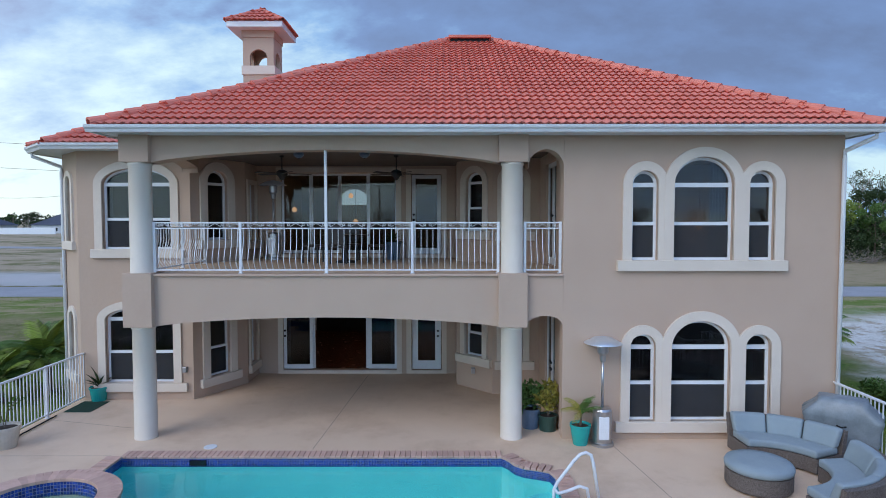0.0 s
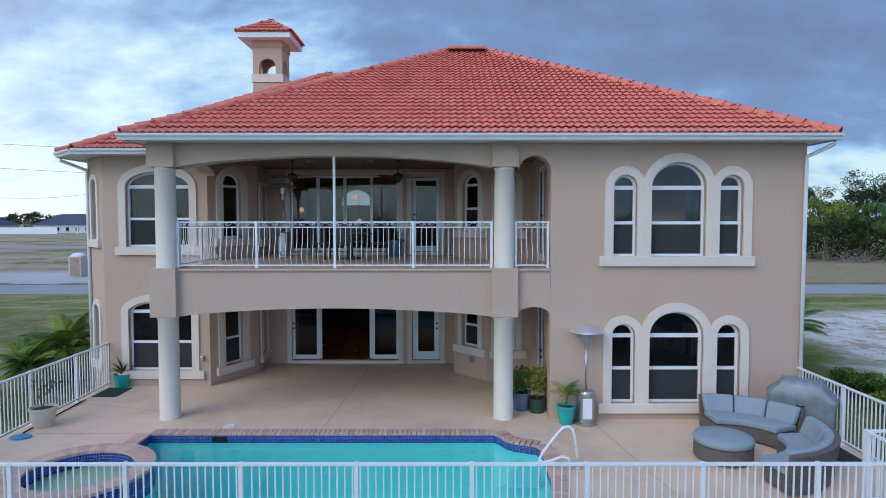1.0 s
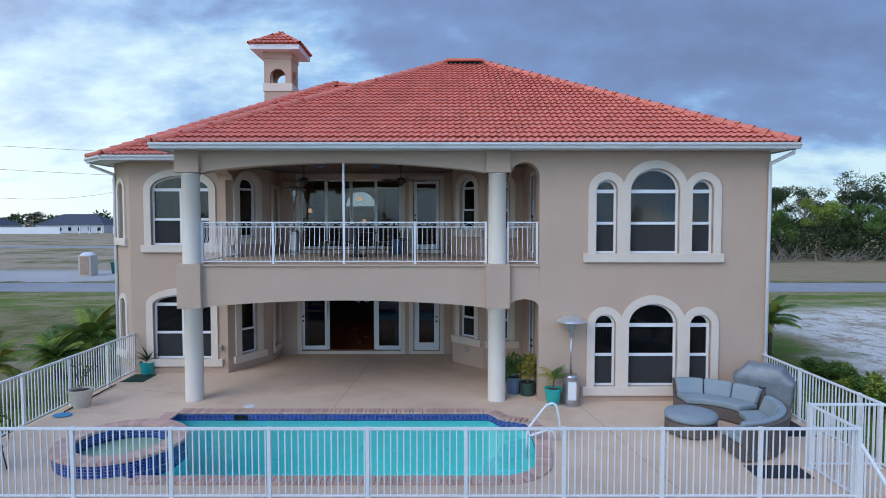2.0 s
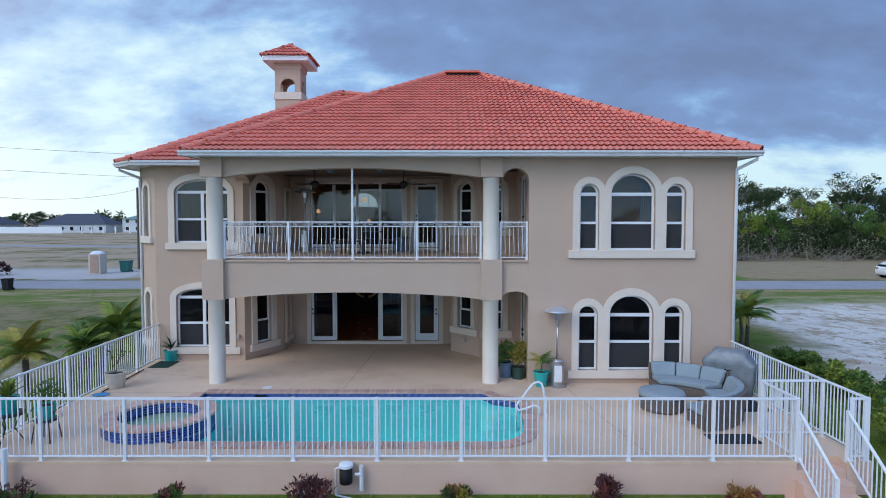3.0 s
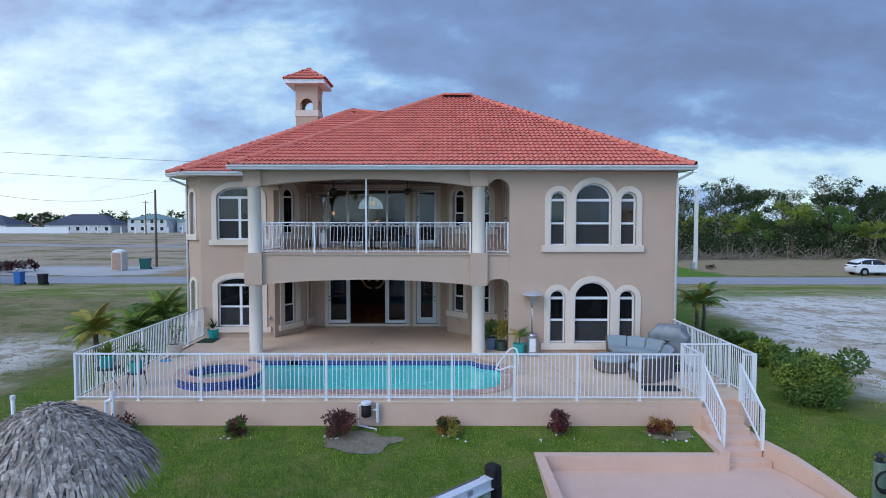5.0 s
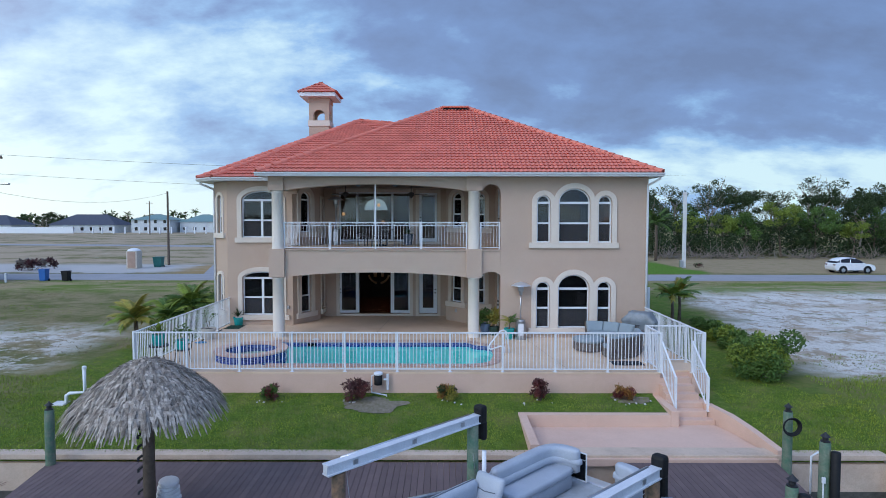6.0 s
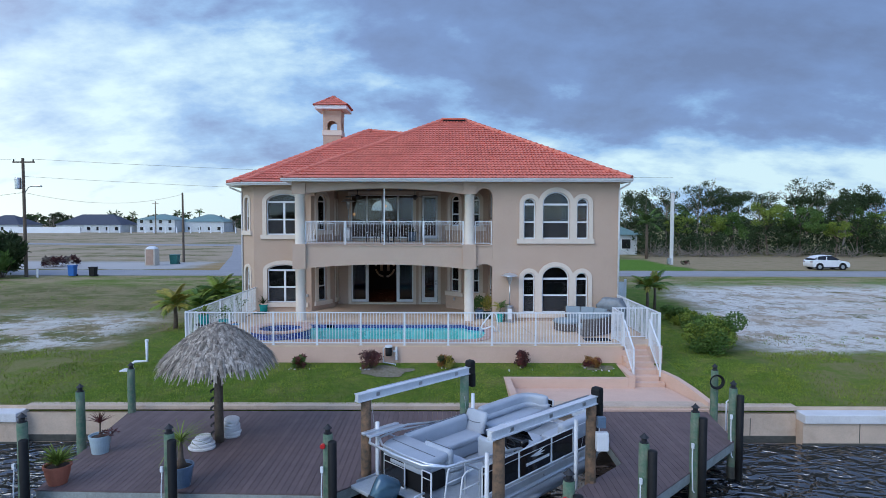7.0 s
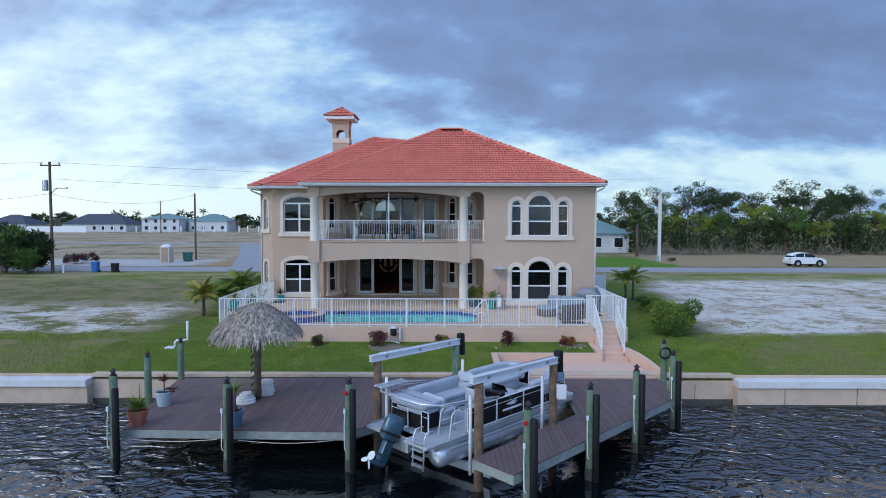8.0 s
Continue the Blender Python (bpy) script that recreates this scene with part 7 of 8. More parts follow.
sofa_piece(22, 92, 3, "curved wicker sofa with pale blue-grey cushions")
sofa_piece(-84, 6, 3, "curved wicker sofa with pale blue-grey cushions, back to the pool fence", -0.22)
o = thing("ottoman", "round wicker ottoman with a blue-grey cushion", "ottoman", pose(5.60, -2.24, 0) @ Matrix.Diagonal((0.95, 0.95, 1, 1)))
part("base", lathe(B(), [(0.54, 0.03), (0.56, 0.06), (0.56, 0.30), (0.52, 0.32)], 36), WICKER, o)
part("cushion", lathe(B(), [(0.51, 0.31), (0.57, 0.34), (0.58, 0.40), (0.55, 0.45), (0.35, 0.475), (0.02, 0.48)], 36), CUSHION, o, smooth=True)
g = thing("grill", "covered barbecue grill under a grey vinyl cover", "grill", pose(7.86, -1.0, 0, 0, 0, -36))
bm = B()
pr = [(0.52, 0.26, 0.03), (0.54, 0.28, 0.18), (0.55, 0.29, 0.34), (0.57, 0.30, 0.5), (0.59, 0.31, 0.66), (0.65, 0.33, 0.82), (0.66, 0.34, 0.88), (0.52, 0.30, 1.0), (0.42, 0.26, 1.10), (0.40, 0.22, 1.17), (0.36, 0.17, 1.19)]
rows = []
for hw, hd, z in pr:
    row = []
    for i in range(64):
        a = 2 * math.pi * i / 64
        c, s_ = math.cos(a), math.sin(a)
        k = (abs(c) ** 12 + abs(s_) ** 12) ** (-1 / 12)
        wv = 1 + 0.06 * (1 - z / 1.3) * math.sin(9 * a + 3 * z) + 0.05 * noise.noise(Vector((3 * c, 3 * s_, 4 * z))) + 0.05 * noise.noise(Vector((8 * c, 8 * s_, 9 * z)))
        row.append(bm.verts.new((hw * c * k * wv, hd * s_ * k * wv, z + 0.02 * noise.noise(Vector((5 * c, 5 * s_, z))))))
    rows.append(row)
for a, b_ in zip(rows, rows[1:]):
    for i in range(64):
        bm.faces.new((a[i], a[(i + 1) % 64], b_[(i + 1) % 64], b_[i]))
bm.faces.new(rows[-1])
bm.faces.new(list(reversed(rows[0])))
part("cover", bm, COVER, g, smooth=True)
part("strap", tube(B(), [(-0.08, -0.35, 0.72), (0.0, -0.37, 0.70), (0.08, -0.35, 0.72)], 0.014, 6), BLACKPVC, g)
for sx in (-0.5, 0.5):
    part("caster", lathe(B(), [(0.03, 0.0), (0.04, 0.02), (0.03, 0.05)], 10, (sx, -0.2, 0)), BLACKPVC, g)

# balcony furniture and loggia fixtures
def ceiling_fan(x, y, z, drop=0.35):
    f = thing("ceiling_fan", "dark bronze ceiling fan at rest", "ceiling fan", pose(x, y, z), group="ceiling fans")
    part("downrod", lathe(B(), [(0.06, 0.0), (0.06, -0.03), (0.014, -0.05), (0.014, -drop)], 12), IRON, f)
    part("motor", lathe(B(), [(0.05, -drop), (0.13, -drop - 0.04), (0.14, -drop - 0.12), (0.08, -drop - 0.18), (0.05, -drop - 0.24), (0.01, -drop - 0.26)], 18), IRON, f, smooth=True)
    bl = mesh_of("blade", box(B(), 0.16, 0.72, -0.065, 0.065, -0.006, 0.006, 0.004), DARKWOOD)
    for k in range(5):
        piece("blade", bl, pose(0, 0, -drop - 0.1, 10, 0, 72 * k + 12), f)
    return f


fan = ceiling_fan(-3.85, 2.6, 6.2)
copy_thing(fan, pose(-1.0, 2.6, 6.2))
copy_thing(fan, pose(-3.6, 2.6, 3.2))
copy_thing(fan, pose(-0.9, 2.6, 3.2))
for x, y, z in ((-3.14, 1.4, 6.2), (-1.63, 1.4, 6.2)):
    l = thing("ceiling_lantern", "small black iron ceiling lantern", "lamp", pose(x, y, z), group="ceiling lanterns")
    part("canopy", lathe(B(), [(0.1, 0.0), (0.1, -0.03), (0.03, -0.05)], 14), IRON, l)
    part("glass_bowl", lathe(B(), [(0.11, -0.05), (0.12, -0.12), (0.06, -0.18)], 14), BLUEPOT, l)
    part("finial", lathe(B(), [(0.03, -0.18), (0.01, -0.21)], 8), IRON, l)
p = pot_plant(-1.25, 4.6, FLOOR2, 0.22, 0.5, BLUEPOT, "dark fern in a tall pot by the balcony sliders")
rosette(p, 0.48, 30, 0.5, LEAFDARK, 21, 0.06, (10, 80), 0.6)
tb = thing("balcony_table", "dark round balcony table", "table", pose(-2.4, 3.4, FLOOR2))
part("tabletop", lathe(B(), [(0.6, 0.70), (0.61, 0.72), (0.6, 0.74)], 28), DARKWOOD, tb)
part("pedestal", lathe(B(), [(0.28, 0.0), (0.26, 0.04), (0.05, 0.08), (0.05, 0.70)], 16), IRON, tb)


def chair(x, y, rz):
    c = thing("balcony_chair", "dark high-back balcony chair at the table", "chair", pose(x, y, FLOOR2, 0, 0, rz), group="balcony chairs")
    part("seat", box(B(), -0.23, 0.23, -0.23, 0.23, 0.42, 0.47, 0.015), DARKWOOD, c)
    part("backrest", box(B(), -0.22, 0.22, 0.2, 0.24, 0.5, 1.0, 0.015), DARKWOOD, c)
    for sx in (-0.2, 0.2):
        for sy in (-0.2, 0.2):
            part("leg", box(B(), sx - 0.018, sx + 0.018, sy - 0.018, sy + 0.018, 0, 0.42), IRON, c)
    return c


c0 = chair(-3.25, 3.3, 80)
for x, y, a in ((-1.6, 3.3, -85), (-2.4, 4.2, 0), (-2.5, 2.6, 180)):
    copy_thing(c0, pose(x, y, FLOOR2, 0, 0, a))
# The downstairs lamp (z 2.7) is added, out of view, to brighten the floor
for x, y, z, e in ((-3.05, 8.5, 5.45, 14), (7.55, 4.85, 4.40, 9), (0.55, 8.0, 2.7, 16), (-4.75, 7.4, 4.95, 5), (-2.7, 7.2, 4.55, 3)):
    l = thing("pendant_lamp", "lit warm pendant lamp inside the house, the downstairs one added to light the floor", "lamp", pose(x, y, z), group="pendant lamps")
    part("bulb", lathe(B(), [(0.02, -0.085), (0.055, -0.07), (0.08, -0.035), (0.085, 0.0), (0.075, 0.04), (0.045, 0.075), (0.02, 0.09)], 16), LAMP, l, smooth=True)
    part("cord", tube(B(), [(0, 0, 0.08), (0, 0, (6.22 if z > 3 else 3.0) - z)], 0.006, 5), IRON, l)
    pl = new("lamp_light", bpy.data.lights.new("lamp_light", "POINT"))
    pl.data.energy, pl.data.color, pl.data.shadow_soft_size = e, (1.0, 0.6, 0.3), 0.5
    pl.location = (x, y, z - 0.14)
# front door with a round glass ornament, seen through the open sliders; curtains upstairs
fd = thing("door_front", "dark double front door with a round glass ornament", "door", kind="structure")
part("leaf", box(B(), -5.0, -2.2, 11.86, 11.96, 0.06, 2.6, 0.01), BLACKPVC, fd)
bm = B()
for a0, a1 in ((100, 170), (10, 80), (190, 260), (280, 350)):
    tube(bm, [(-3.42 + 0.6 * math.cos(radians(a0 + (a1 - a0) * i / 10)), 11.85, 1.5 + 0.6 * math.sin(radians(a0 + (a1 - a0) * i / 10))) for i in range(11)], 0.062, 6)
for sx in (-0.22, 0.22):
    tube(bm, [(-3.42 + sx, 11.85, 1.28), (-3.42 + sx, 11.85, 1.9)], 0.09, 8)
# Cream colour stands in for daylight coming through the leaded glass
part("ornament_ring", bm, CREAMPOT, fd, "round leaded ornament, its daylight put in as cream")


def curtain(x0, x1, y, z0, z1, label):
    t = thing("curtain", label, "curtain", group="curtains")
    bm = B()
    n = 20
    a = [bm.verts.new((x0 + (x1 - x0) * i / n, y + 0.03 * math.sin(i * 1.7), z0)) for i in range(n + 1)]
    b_ = [bm.verts.new((x0 + (x1 - x0) * i / n, y + 0.025 * math.sin(i * 1.7), z1)) for i in range(n + 1)]
    for i in range(n):
        bm.faces.new((a[i], a[i + 1], b_[i + 1], b_[i]))
    part("cloth", bm, material("curtain_cloth", (0.20, 0.27, 0.34), None, 3, 0.9, 0.1), t, smooth=True)
    part("rod", tube(B(), [(x0 - 0.05, y, z1 + 0.02), (x1 + 0.05, y, z1 + 0.02)], 0.012, 6), IRON, t)


for x0, x1 in ((4.05, 4.2), (5.85, 6.2), (6.45, 6.62)):
    curtain(x0, x1, 0.42, 3.6, 5.9, "drawn-back grey-blue curtain at an upstairs window")
curtain(-8.72, -8.4, LW_Y + 0.4, 3.6, 5.9, "drawn-back grey-blue curtain at an upstairs window")

# small wall fixtures
for x, y, z in ((-6.42, LW_Y - 0.06, 0.72), (0.98, 3.62, 0.45)):
    t = thing("outlet_box", "small grey weatherproof outlet on the wall", "outlet")
    part("cover", box(B(), x - 0.05, x + 0.05, y - 0.05, y + 0.1, z, z + 0.14, 0.01), STEEL, t)

# dock pots and oddments
p = pot_plant(-8.02, -12.6, DOCK_Z, 0.24, 0.44, LIGHTPOT, "red cordyline in a pale blue tub on the dock", flare=0.78)
part("stem", tube(B(), [(0, 0, 0.4), (0.0, 0.02, 0.75)], 0.02, 6), BARK, p)
rosette(p, 0.72, 30, 0.36, LEAFRED, 51, 0.035, (20, 85), 0.2)
ob = new("foliage", leaf_mesh("foliage", clumps(52, [(0.15, -0.05, 0.5), (0.3, 0, 0.5)], 0.1, 40), LEAFMAROON, 52, 0.09))
ob.parent = p
p = pot_plant(-7.95, -14.32, DOCK_Z, 0.26, 0.42, TERRA, "green strap-leaved plant in a terracotta pot", flare=0.7)
rosette(p, 0.38, 90, 0.52, LEAFLIGHT, 53, 0.04, (35, 88), 0.35)
p = pot_plant(-5.22, -14.42, DOCK_Z, 0.25, 0.46, BLUEPOT, "ponytail palm in a dark blue glazed pot", flare=0.75)
part("trunk", lathe(B(), [(0.13, 0.42), (0.06, 0.6), (0.04, 0.95)], 12), BARK, p, smooth=True)
rosette(p, 0.92, 70, 0.62, LEAFLIGHT, 54, 0.02, (20, 88), 0.9)
for x, y, k, lab in ((-5.62, -12.35, 4, "low stack of whitish stone slabs on the dock"), (-5.2, -11.5, 6, "taller stack of whitish stone slabs behind the pole")):
    t = thing("stone_stack", lab, "stones", pose(x, y, DOCK_Z))
    for i in range(k):
        r = 0.32 - 0.035 * i if k == 4 else 0.24
        bm = B()
        lathe(bm, [(r * 0.94, 0.002 + 0.08 * i), (r, 0.02 + 0.08 * i), (r, 0.06 + 0.08 * i), (r * 0.94, 0.078 + 0.08 * i)], 14, m=pose(0.02 * (i % 2), 0.01 * i, 0, 0, 0, 25 * i) @ Matrix.Diagonal((1.05, 0.8, 1, 1)))
        part("slab", bm, CONCRETE, t)
sh = thing("stand_pipe", "white plastic stand pipe with elbow on the lawn", "pipe")
part("pipe", tube(B(), [(-10.08, -6.15, 0.32), (-10.08, -6.15, -0.42), (-10.5, -6.2, -0.44), (-10.58, -6.22, -0.5), (-10.58, -6.22, -0.78)], 0.05, 10), WHITE, sh, smooth=True)
part("cap", lathe(B(), [(0.062, 0.26), (0.062, 0.34), (0.03, 0.36)], 12, (-10.08, -6.15, 0)), WHITE, sh)
part("pad", box(B(), -10.95, -10.55, -6.4, -6.05, -0.78, -0.70, 0.02), CONCRETE, sh, "small pale concrete pad")
rope = thing("dock_rope", "pale mooring rope slung under the dock edge", "rope")
part("rope", tube(tube(B(), [(-8.0 + 2.4 * i / 8, -14.72, -1.42 - 0.06 * math.sin(math.pi * i / 8)) for i in range(9)], 0.012, 5), [(-5.0 + 2.6 * i / 8, -14.78, -1.42 - 0.08 * math.sin(math.pi * i / 8)) for i in range(9)], 0.012, 5), CREAMPOT, rope)

# ---------- garden beyond the terrace ----------
bush(11.1, -3.6, -0.65, 1.9, 1.5, (LEAFLIGHT, LEAF, LEAF), "dense rounded green shrub at the lot's edge", 61, 0.13, 7000, "hedge_shrub", 0.3)
for i, (x, y, w, h) in enumerate(((11.95, -2.1, 1.25, 0.95), (12.15, -0.7, 1.2, 0.85), (12.35, 0.8, 1.2, 0.85), (12.5, 2.3, 1.2, 0.8), (12.6, 3.7, 1.15, 0.8))):
    bush(x, y, -0.65, w, h * 0.92, (LEAFLIGHT, LEAF, LEAF), "lower green hedge shrub in a row", 70 + i, 0.13, 3600, "hedge_shrub", 0.3)
palm(12.05, 6.7, -0.65, 1.4, 1.05, 14, (LEAFLIGHT, LEAF, LEAFYELLOW), "small green palm beside the white garden panel", 80)
palm(12.9, 7.9, -0.65, 1.5, 1.0, 10, (LEAF, LEAFYELLOW), "small palm with yellowing fronds by the hedge", 84)
palm(-12.5, 1.4, -0.65, 1.05, 1.15, 20, (LEAFYELLOW, LEAFLIGHT, LEAFLIGHT), "low yellow-green palm on the lawn", 88, 0.11)
palm(-11.9, 5.6, -0.65, 1.0, 1.4, 24, (LEAFLIGHT, LEAF), "bushy dark green palm beside the house", 92, 0.13)
palm(-12.6, 4.6, -0.65, 0.6, 1.1, 20, (LEAFLIGHT, LEAF), "bushy green palm beside the house", 96, 0.13)
bush(-11.2, 8.5, -0.65, 1.6, 1.6, (LEAFLIGHT, LEAF), "light green shrub beside the house wall", 98, 0.14, 1500)
bush(-11.6, 10.8, -0.65, 1.7, 1.5, (LEAF, LEAFDARK), "green shrub beside the house wall", 99, 0.14, 1500)
fp = thing("privacy_fence", "white vinyl privacy panel beside the house", "fence panel")
for i in range(9):
    part("board", box(B(), 8.6 + 0.2 * i, 8.79 + 0.2 * i, 5.5, 5.53, -0.6, 1.25, 0.004), WHITE, fp)
for x in (8.55, 10.42):
    part("post", box(B(), x - 0.06, x + 0.06, 5.46, 5.58, -0.65, 1.38, 0.01), WHITE, fp)


# ---------- trees and woods beyond the street ----------
def tree_parts(seed, h, w, mats, gap=0.5, leafn=70, size=0.34, bare=0):
    """A tree with a tapered trunk, forked limbs and leaf clumps at the twig ends."""
    r = random.Random(seed)
    bm = B()
    lean = Vector((r.uniform(-0.08, 0.08), r.uniform(-0.08, 0.08), 1))
    trunk = [lean * h * t + Vector((0.1 * math.sin(3 * t + seed), 0.1 * math.cos(4 * t), 0)) for t in (0, 0.2, 0.4, 0.6, 0.78)]
    tube(bm, trunk, 0.018 * h + 0.04, 7, 0.05)
    ends = []
    for i in range(9 + bare):
        t = r.uniform(0.28, 0.78)
        k = t / 0.78 * 4
        a = trunk[int(min(3, k))].lerp(trunk[int(min(3, k)) + 1], k - int(min(3, k)))
        az = r.uniform(0, 2 * math.pi)
        L_ = w * r.uniform(0.55, 1.0) * (1.1 - 0.35 * t)
        mid_ = a + Vector((math.cos(az) * L_ * 0.5, math.sin(az) * L_ * 0.5, h * r.uniform(0.05, 0.16)))
        e = a + Vector((math.cos(az) * L_, math.sin(az) * L_, h * r.uniform(0.12, 0.34)))
        tube(bm, [a, mid_, e], 0.05, 5, 0.015)
        if i < 9:
            ends.append(e)
            for _ in range(2):
                f = mid_.lerp(e, r.uniform(0.2, 0.9)) + Vector((r.uniform(-1, 1), r.uniform(-1, 1), r.uniform(0, 1))) * w * 0.28
                tube(bm, [mid_, f], 0.022, 4, 0.008)
                ends.append(f)
    ends += [trunk[-1] + Vector((r.uniform(-0.6, 0.6), r.uniform(-0.6, 0.6), r.uniform(0, 0.2) * h)) for _ in range(4)]
    ends = [e for e in ends if r.random() < 1 - gap * 0.35]
    pts = []
    for e in ends:
        pts += clumps(r.randint(0, 9999), [e], w * r.uniform(0.2, 0.36), leafn, 0.7)
    return bm, pts


def tree(x, y, z, h, w, mat, label, seed, gap=0.5, leafn=70, size=0.34, bare=0, bark=None):
    t = thing("tree", label, "tree", pose(x, y, z))
    bm, pts = tree_parts(seed, h, w, mat, gap, leafn, size, bare)
    part("trunk", bm, bark or BARK, t)
    ob = new("crown", leaf_mesh("crown", pts, mat, seed, size, 0.2, 0.6))
    ob.parent = t
    return t


GZ = -0.42
protos = [
    tree(31, 62, GZ, 9.5, 2.8, LEAFDARK, "tall open tree with dark green crown", 201, 0.8, 75, 0.26, 6, DEADWOOD),
    tree(40, 66, GZ, 10.2, 3.2, LEAFDARK, "tall dark spreading tree with thin crown", 202, 0.9, 90, 0.26, 10, DEADWOOD),
    tree(48, 60, GZ, 7.4, 2.9, LEAFLIGHT, "bushy light green roadside tree", 203, 0.5, 110, 0.28),
    tree(55, 64, GZ, 8.6, 3.3, LEAFDARK, "full dark green tree at the wood's edge", 204, 0.6, 120, 0.28, 6, DEADWOOD),
    tree(62, 61, GZ, 6.8, 2.8, LEAF, "green bushy tree at the wood's edge", 205, 0.5, 120, 0.28),
    tree(44, 72, GZ, 11.2, 2.8, LEAFDARK, "tall thin tree with half-bare branches", 206, 1.2, 70, 0.26, 14, DEADWOOD),
]
r_ = random.Random(77)
for x, y, k, s_ in ((35, 60, 2, 0.8), (37, 70, 1, 0.95), (43.5, 61, 4, 0.9), (46, 69, 3, 1.0), (51, 68, 1, 0.9), (52, 59, 4, 0.95), (58, 70, 5, 0.95), (59, 60, 3, 0.8), (66, 66, 3, 1.0), (67, 60, 2, 0.9), (71, 70, 1, 1.0), (74, 62, 3, 0.9), (78, 68, 5, 1.0), (80, 60, 4, 1.0), (85, 66, 3, 1.0), (90, 62, 1, 1.0), (96, 66, 3, 1.0), (33, 68, 3, 0.75), (29, 66, 0, 0.85), (40, 60, 2, 0.75), (56, 57, 2, 0.7), (63, 72, 1, 1.05), (48, 76, 5, 1.0), (70, 78, 3, 1.1), (102, 70, 2, 1.2), (34, 78, 3, 1.0), (41, 80, 4, 1.2), (53, 79, 3, 1.1), (59, 82, 1, 1.0), (65, 80, 4, 1.2), (76, 80, 3, 1.15), (83, 76, 4, 1.2), (88, 80, 3, 1.1), (95, 78, 1, 1.05), (101, 82, 3, 1.2), (109, 76, 4, 1.2), (115, 80, 3, 1.2)):
    c = copy_thing(protos[k], pose(x, y, GZ, 0, 0, r_.uniform(0, 360)))
    c.scale = (s_, s_, s_ * r_.uniform(0.92, 1.08))
# undergrowth below the trees, brushwood, far woods
pts = []
for _ in range(600):
    x = r_.uniform(29, 106)
    pts += clumps(r_.randint(0, 9999), [(x, r_.uniform(57, 72), GZ + r_.uniform(0.3, 6.4) * r_.uniform(0.5, 1))], r_.uniform(0.9, 1.8), 90, 0.8)
tagged(new("undergrowth", leaf_mesh("undergrowth", pts, LEAFDARK, 5, 0.34, 0.2, 0.6)), "dense dark undergrowth below the trees", "undergrowth", kind="stuff")
bm = B()
for cx, cy, w, n in ((30.5, 56, 2.2, 80), (36, 56, 3.5, 90), (41, 56, 3.0, 70), (49, 56, 3.0, 60), (57, 56, 3.0, 40), (66, 56, 3.0, 40)):
    for _ in range(n):
        a = Vector((cx + r_.gauss(0, w * 0.5), cy + r_.gauss(0, 0.8), GZ + abs(r_.gauss(0, 0.3))))
        d = Vector((r_.gauss(0, 1), r_.gauss(0, 0.6), abs(r_.gauss(0, 0.75)))).normalized() * r_.uniform(0.8, 3.2)
        tube(bm, [a, a + d * 0.5 + Vector((0, 0, 0.12)), a + d], 0.03, 4, 0.01)
tagged(part("brushwood", bm, DEADWOOD), "heaps of bare grey fallen branches", "brushwood", kind="stuff")
pts = []
for _ in range(420):
    x = r_.uniform(-420, 300)
    pts += clumps(r_.randint(0, 9999), [(x * 1.15, r_.uniform(330, 400) - abs(x) * 0.1, r_.uniform(0.5, 6.0) + (2.0 if r_.random() < 0.2 else 0))], r_.uniform(2.2, 4.5), 26, 0.6)
tagged(new("far_woods", leaf_mesh("far_woods", pts, LEAFDARK, 15, 2.2, 0.1, 0.8)), "far low belt of dark trees on the horizon", "woods", kind="stuff")
# tree belt on the opposite bank, mirrored in the windows
pts = []
for _ in range(420):
    x = r_.uniform(-160, 160)
    pts += clumps(r_.randint(0, 9999), [(x, r_.uniform(-110, -84), r_.uniform(-0.5, 3.2) + (2.5 if r_.random() < 0.15 else 0))], r_.uniform(1.4, 2.6), 70, 0.8)
tagged(new("bank_trees", leaf_mesh("bank_trees", pts, LEAFDARK, 25, 0.7, 0.1, 0.7)), "dark belt of trees on the opposite canal bank", "woods", kind="stuff")
# big shrubs at the western street edge, a dry brush pile
for x, y, w, h, sd in ((-40.6, 24.6, 4.6, 4.6, 301), (-37.9, 24.2, 3.2, 3.9, 302), (-44.5, 25.0, 4.8, 4.7, 303), (-48.5, 25.5, 4.5, 4.4, 304)):
    bush(x, y, GZ - 0.1, w, h, (LEAFDARK, LEAF, LEAFDARK), "large dark areca clump at the street edge", sd, 0.5, 5200, "large_shrub", 0.9, 0.25)
bush(-41.0, 36.5, GZ, 3.6, 1.1, (LEAFMAROON, DEADWOOD), "low reddish pile of dry brush by the street", 305, 0.3, 1200, "dry_shrub")
for i in range(7):
    x, y = (-190, -150, -112, -76, -178, -135, -45)[i], (250, 260, 246, 240, 290, 275, 260)[i]
    t = palm(x, y, GZ, 6.5 + (i % 3), 2.4, 14, (LEAFDARK, LEAF), "far palm tree above the rooftops", 400 + i, 0.25, "far palms")
palm(27.5, 52, GZ, 4.6, 2.4, 18, (LEAF, LEAFDARK), "palm tree beside the small green-roofed house", 420, 0.2)
for x, y, s_ in ((-88, 226, 1.0), (-163, 222, 1.1), (-131, 236, 0.9), (-94, 240, 0.9), (-170, 230, 0.9)):
    c = copy_thing(protos[3], pose(x, y, GZ))
    c.scale = (s_ * 1.3, s_ * 1.3, s_ * 0.8)
    c["label"] = "round dark tree among the far houses"

# ---------- houses across the lots ----------
ROOFDARK = material("dark_shingle", (0.07, 0.08, 0.11), None, 2, 0.85, 0.2)
ROOFGREEN = material("green_metal_roof", (0.16, 0.27, 0.26), None, 2, 0.5, 0.1)
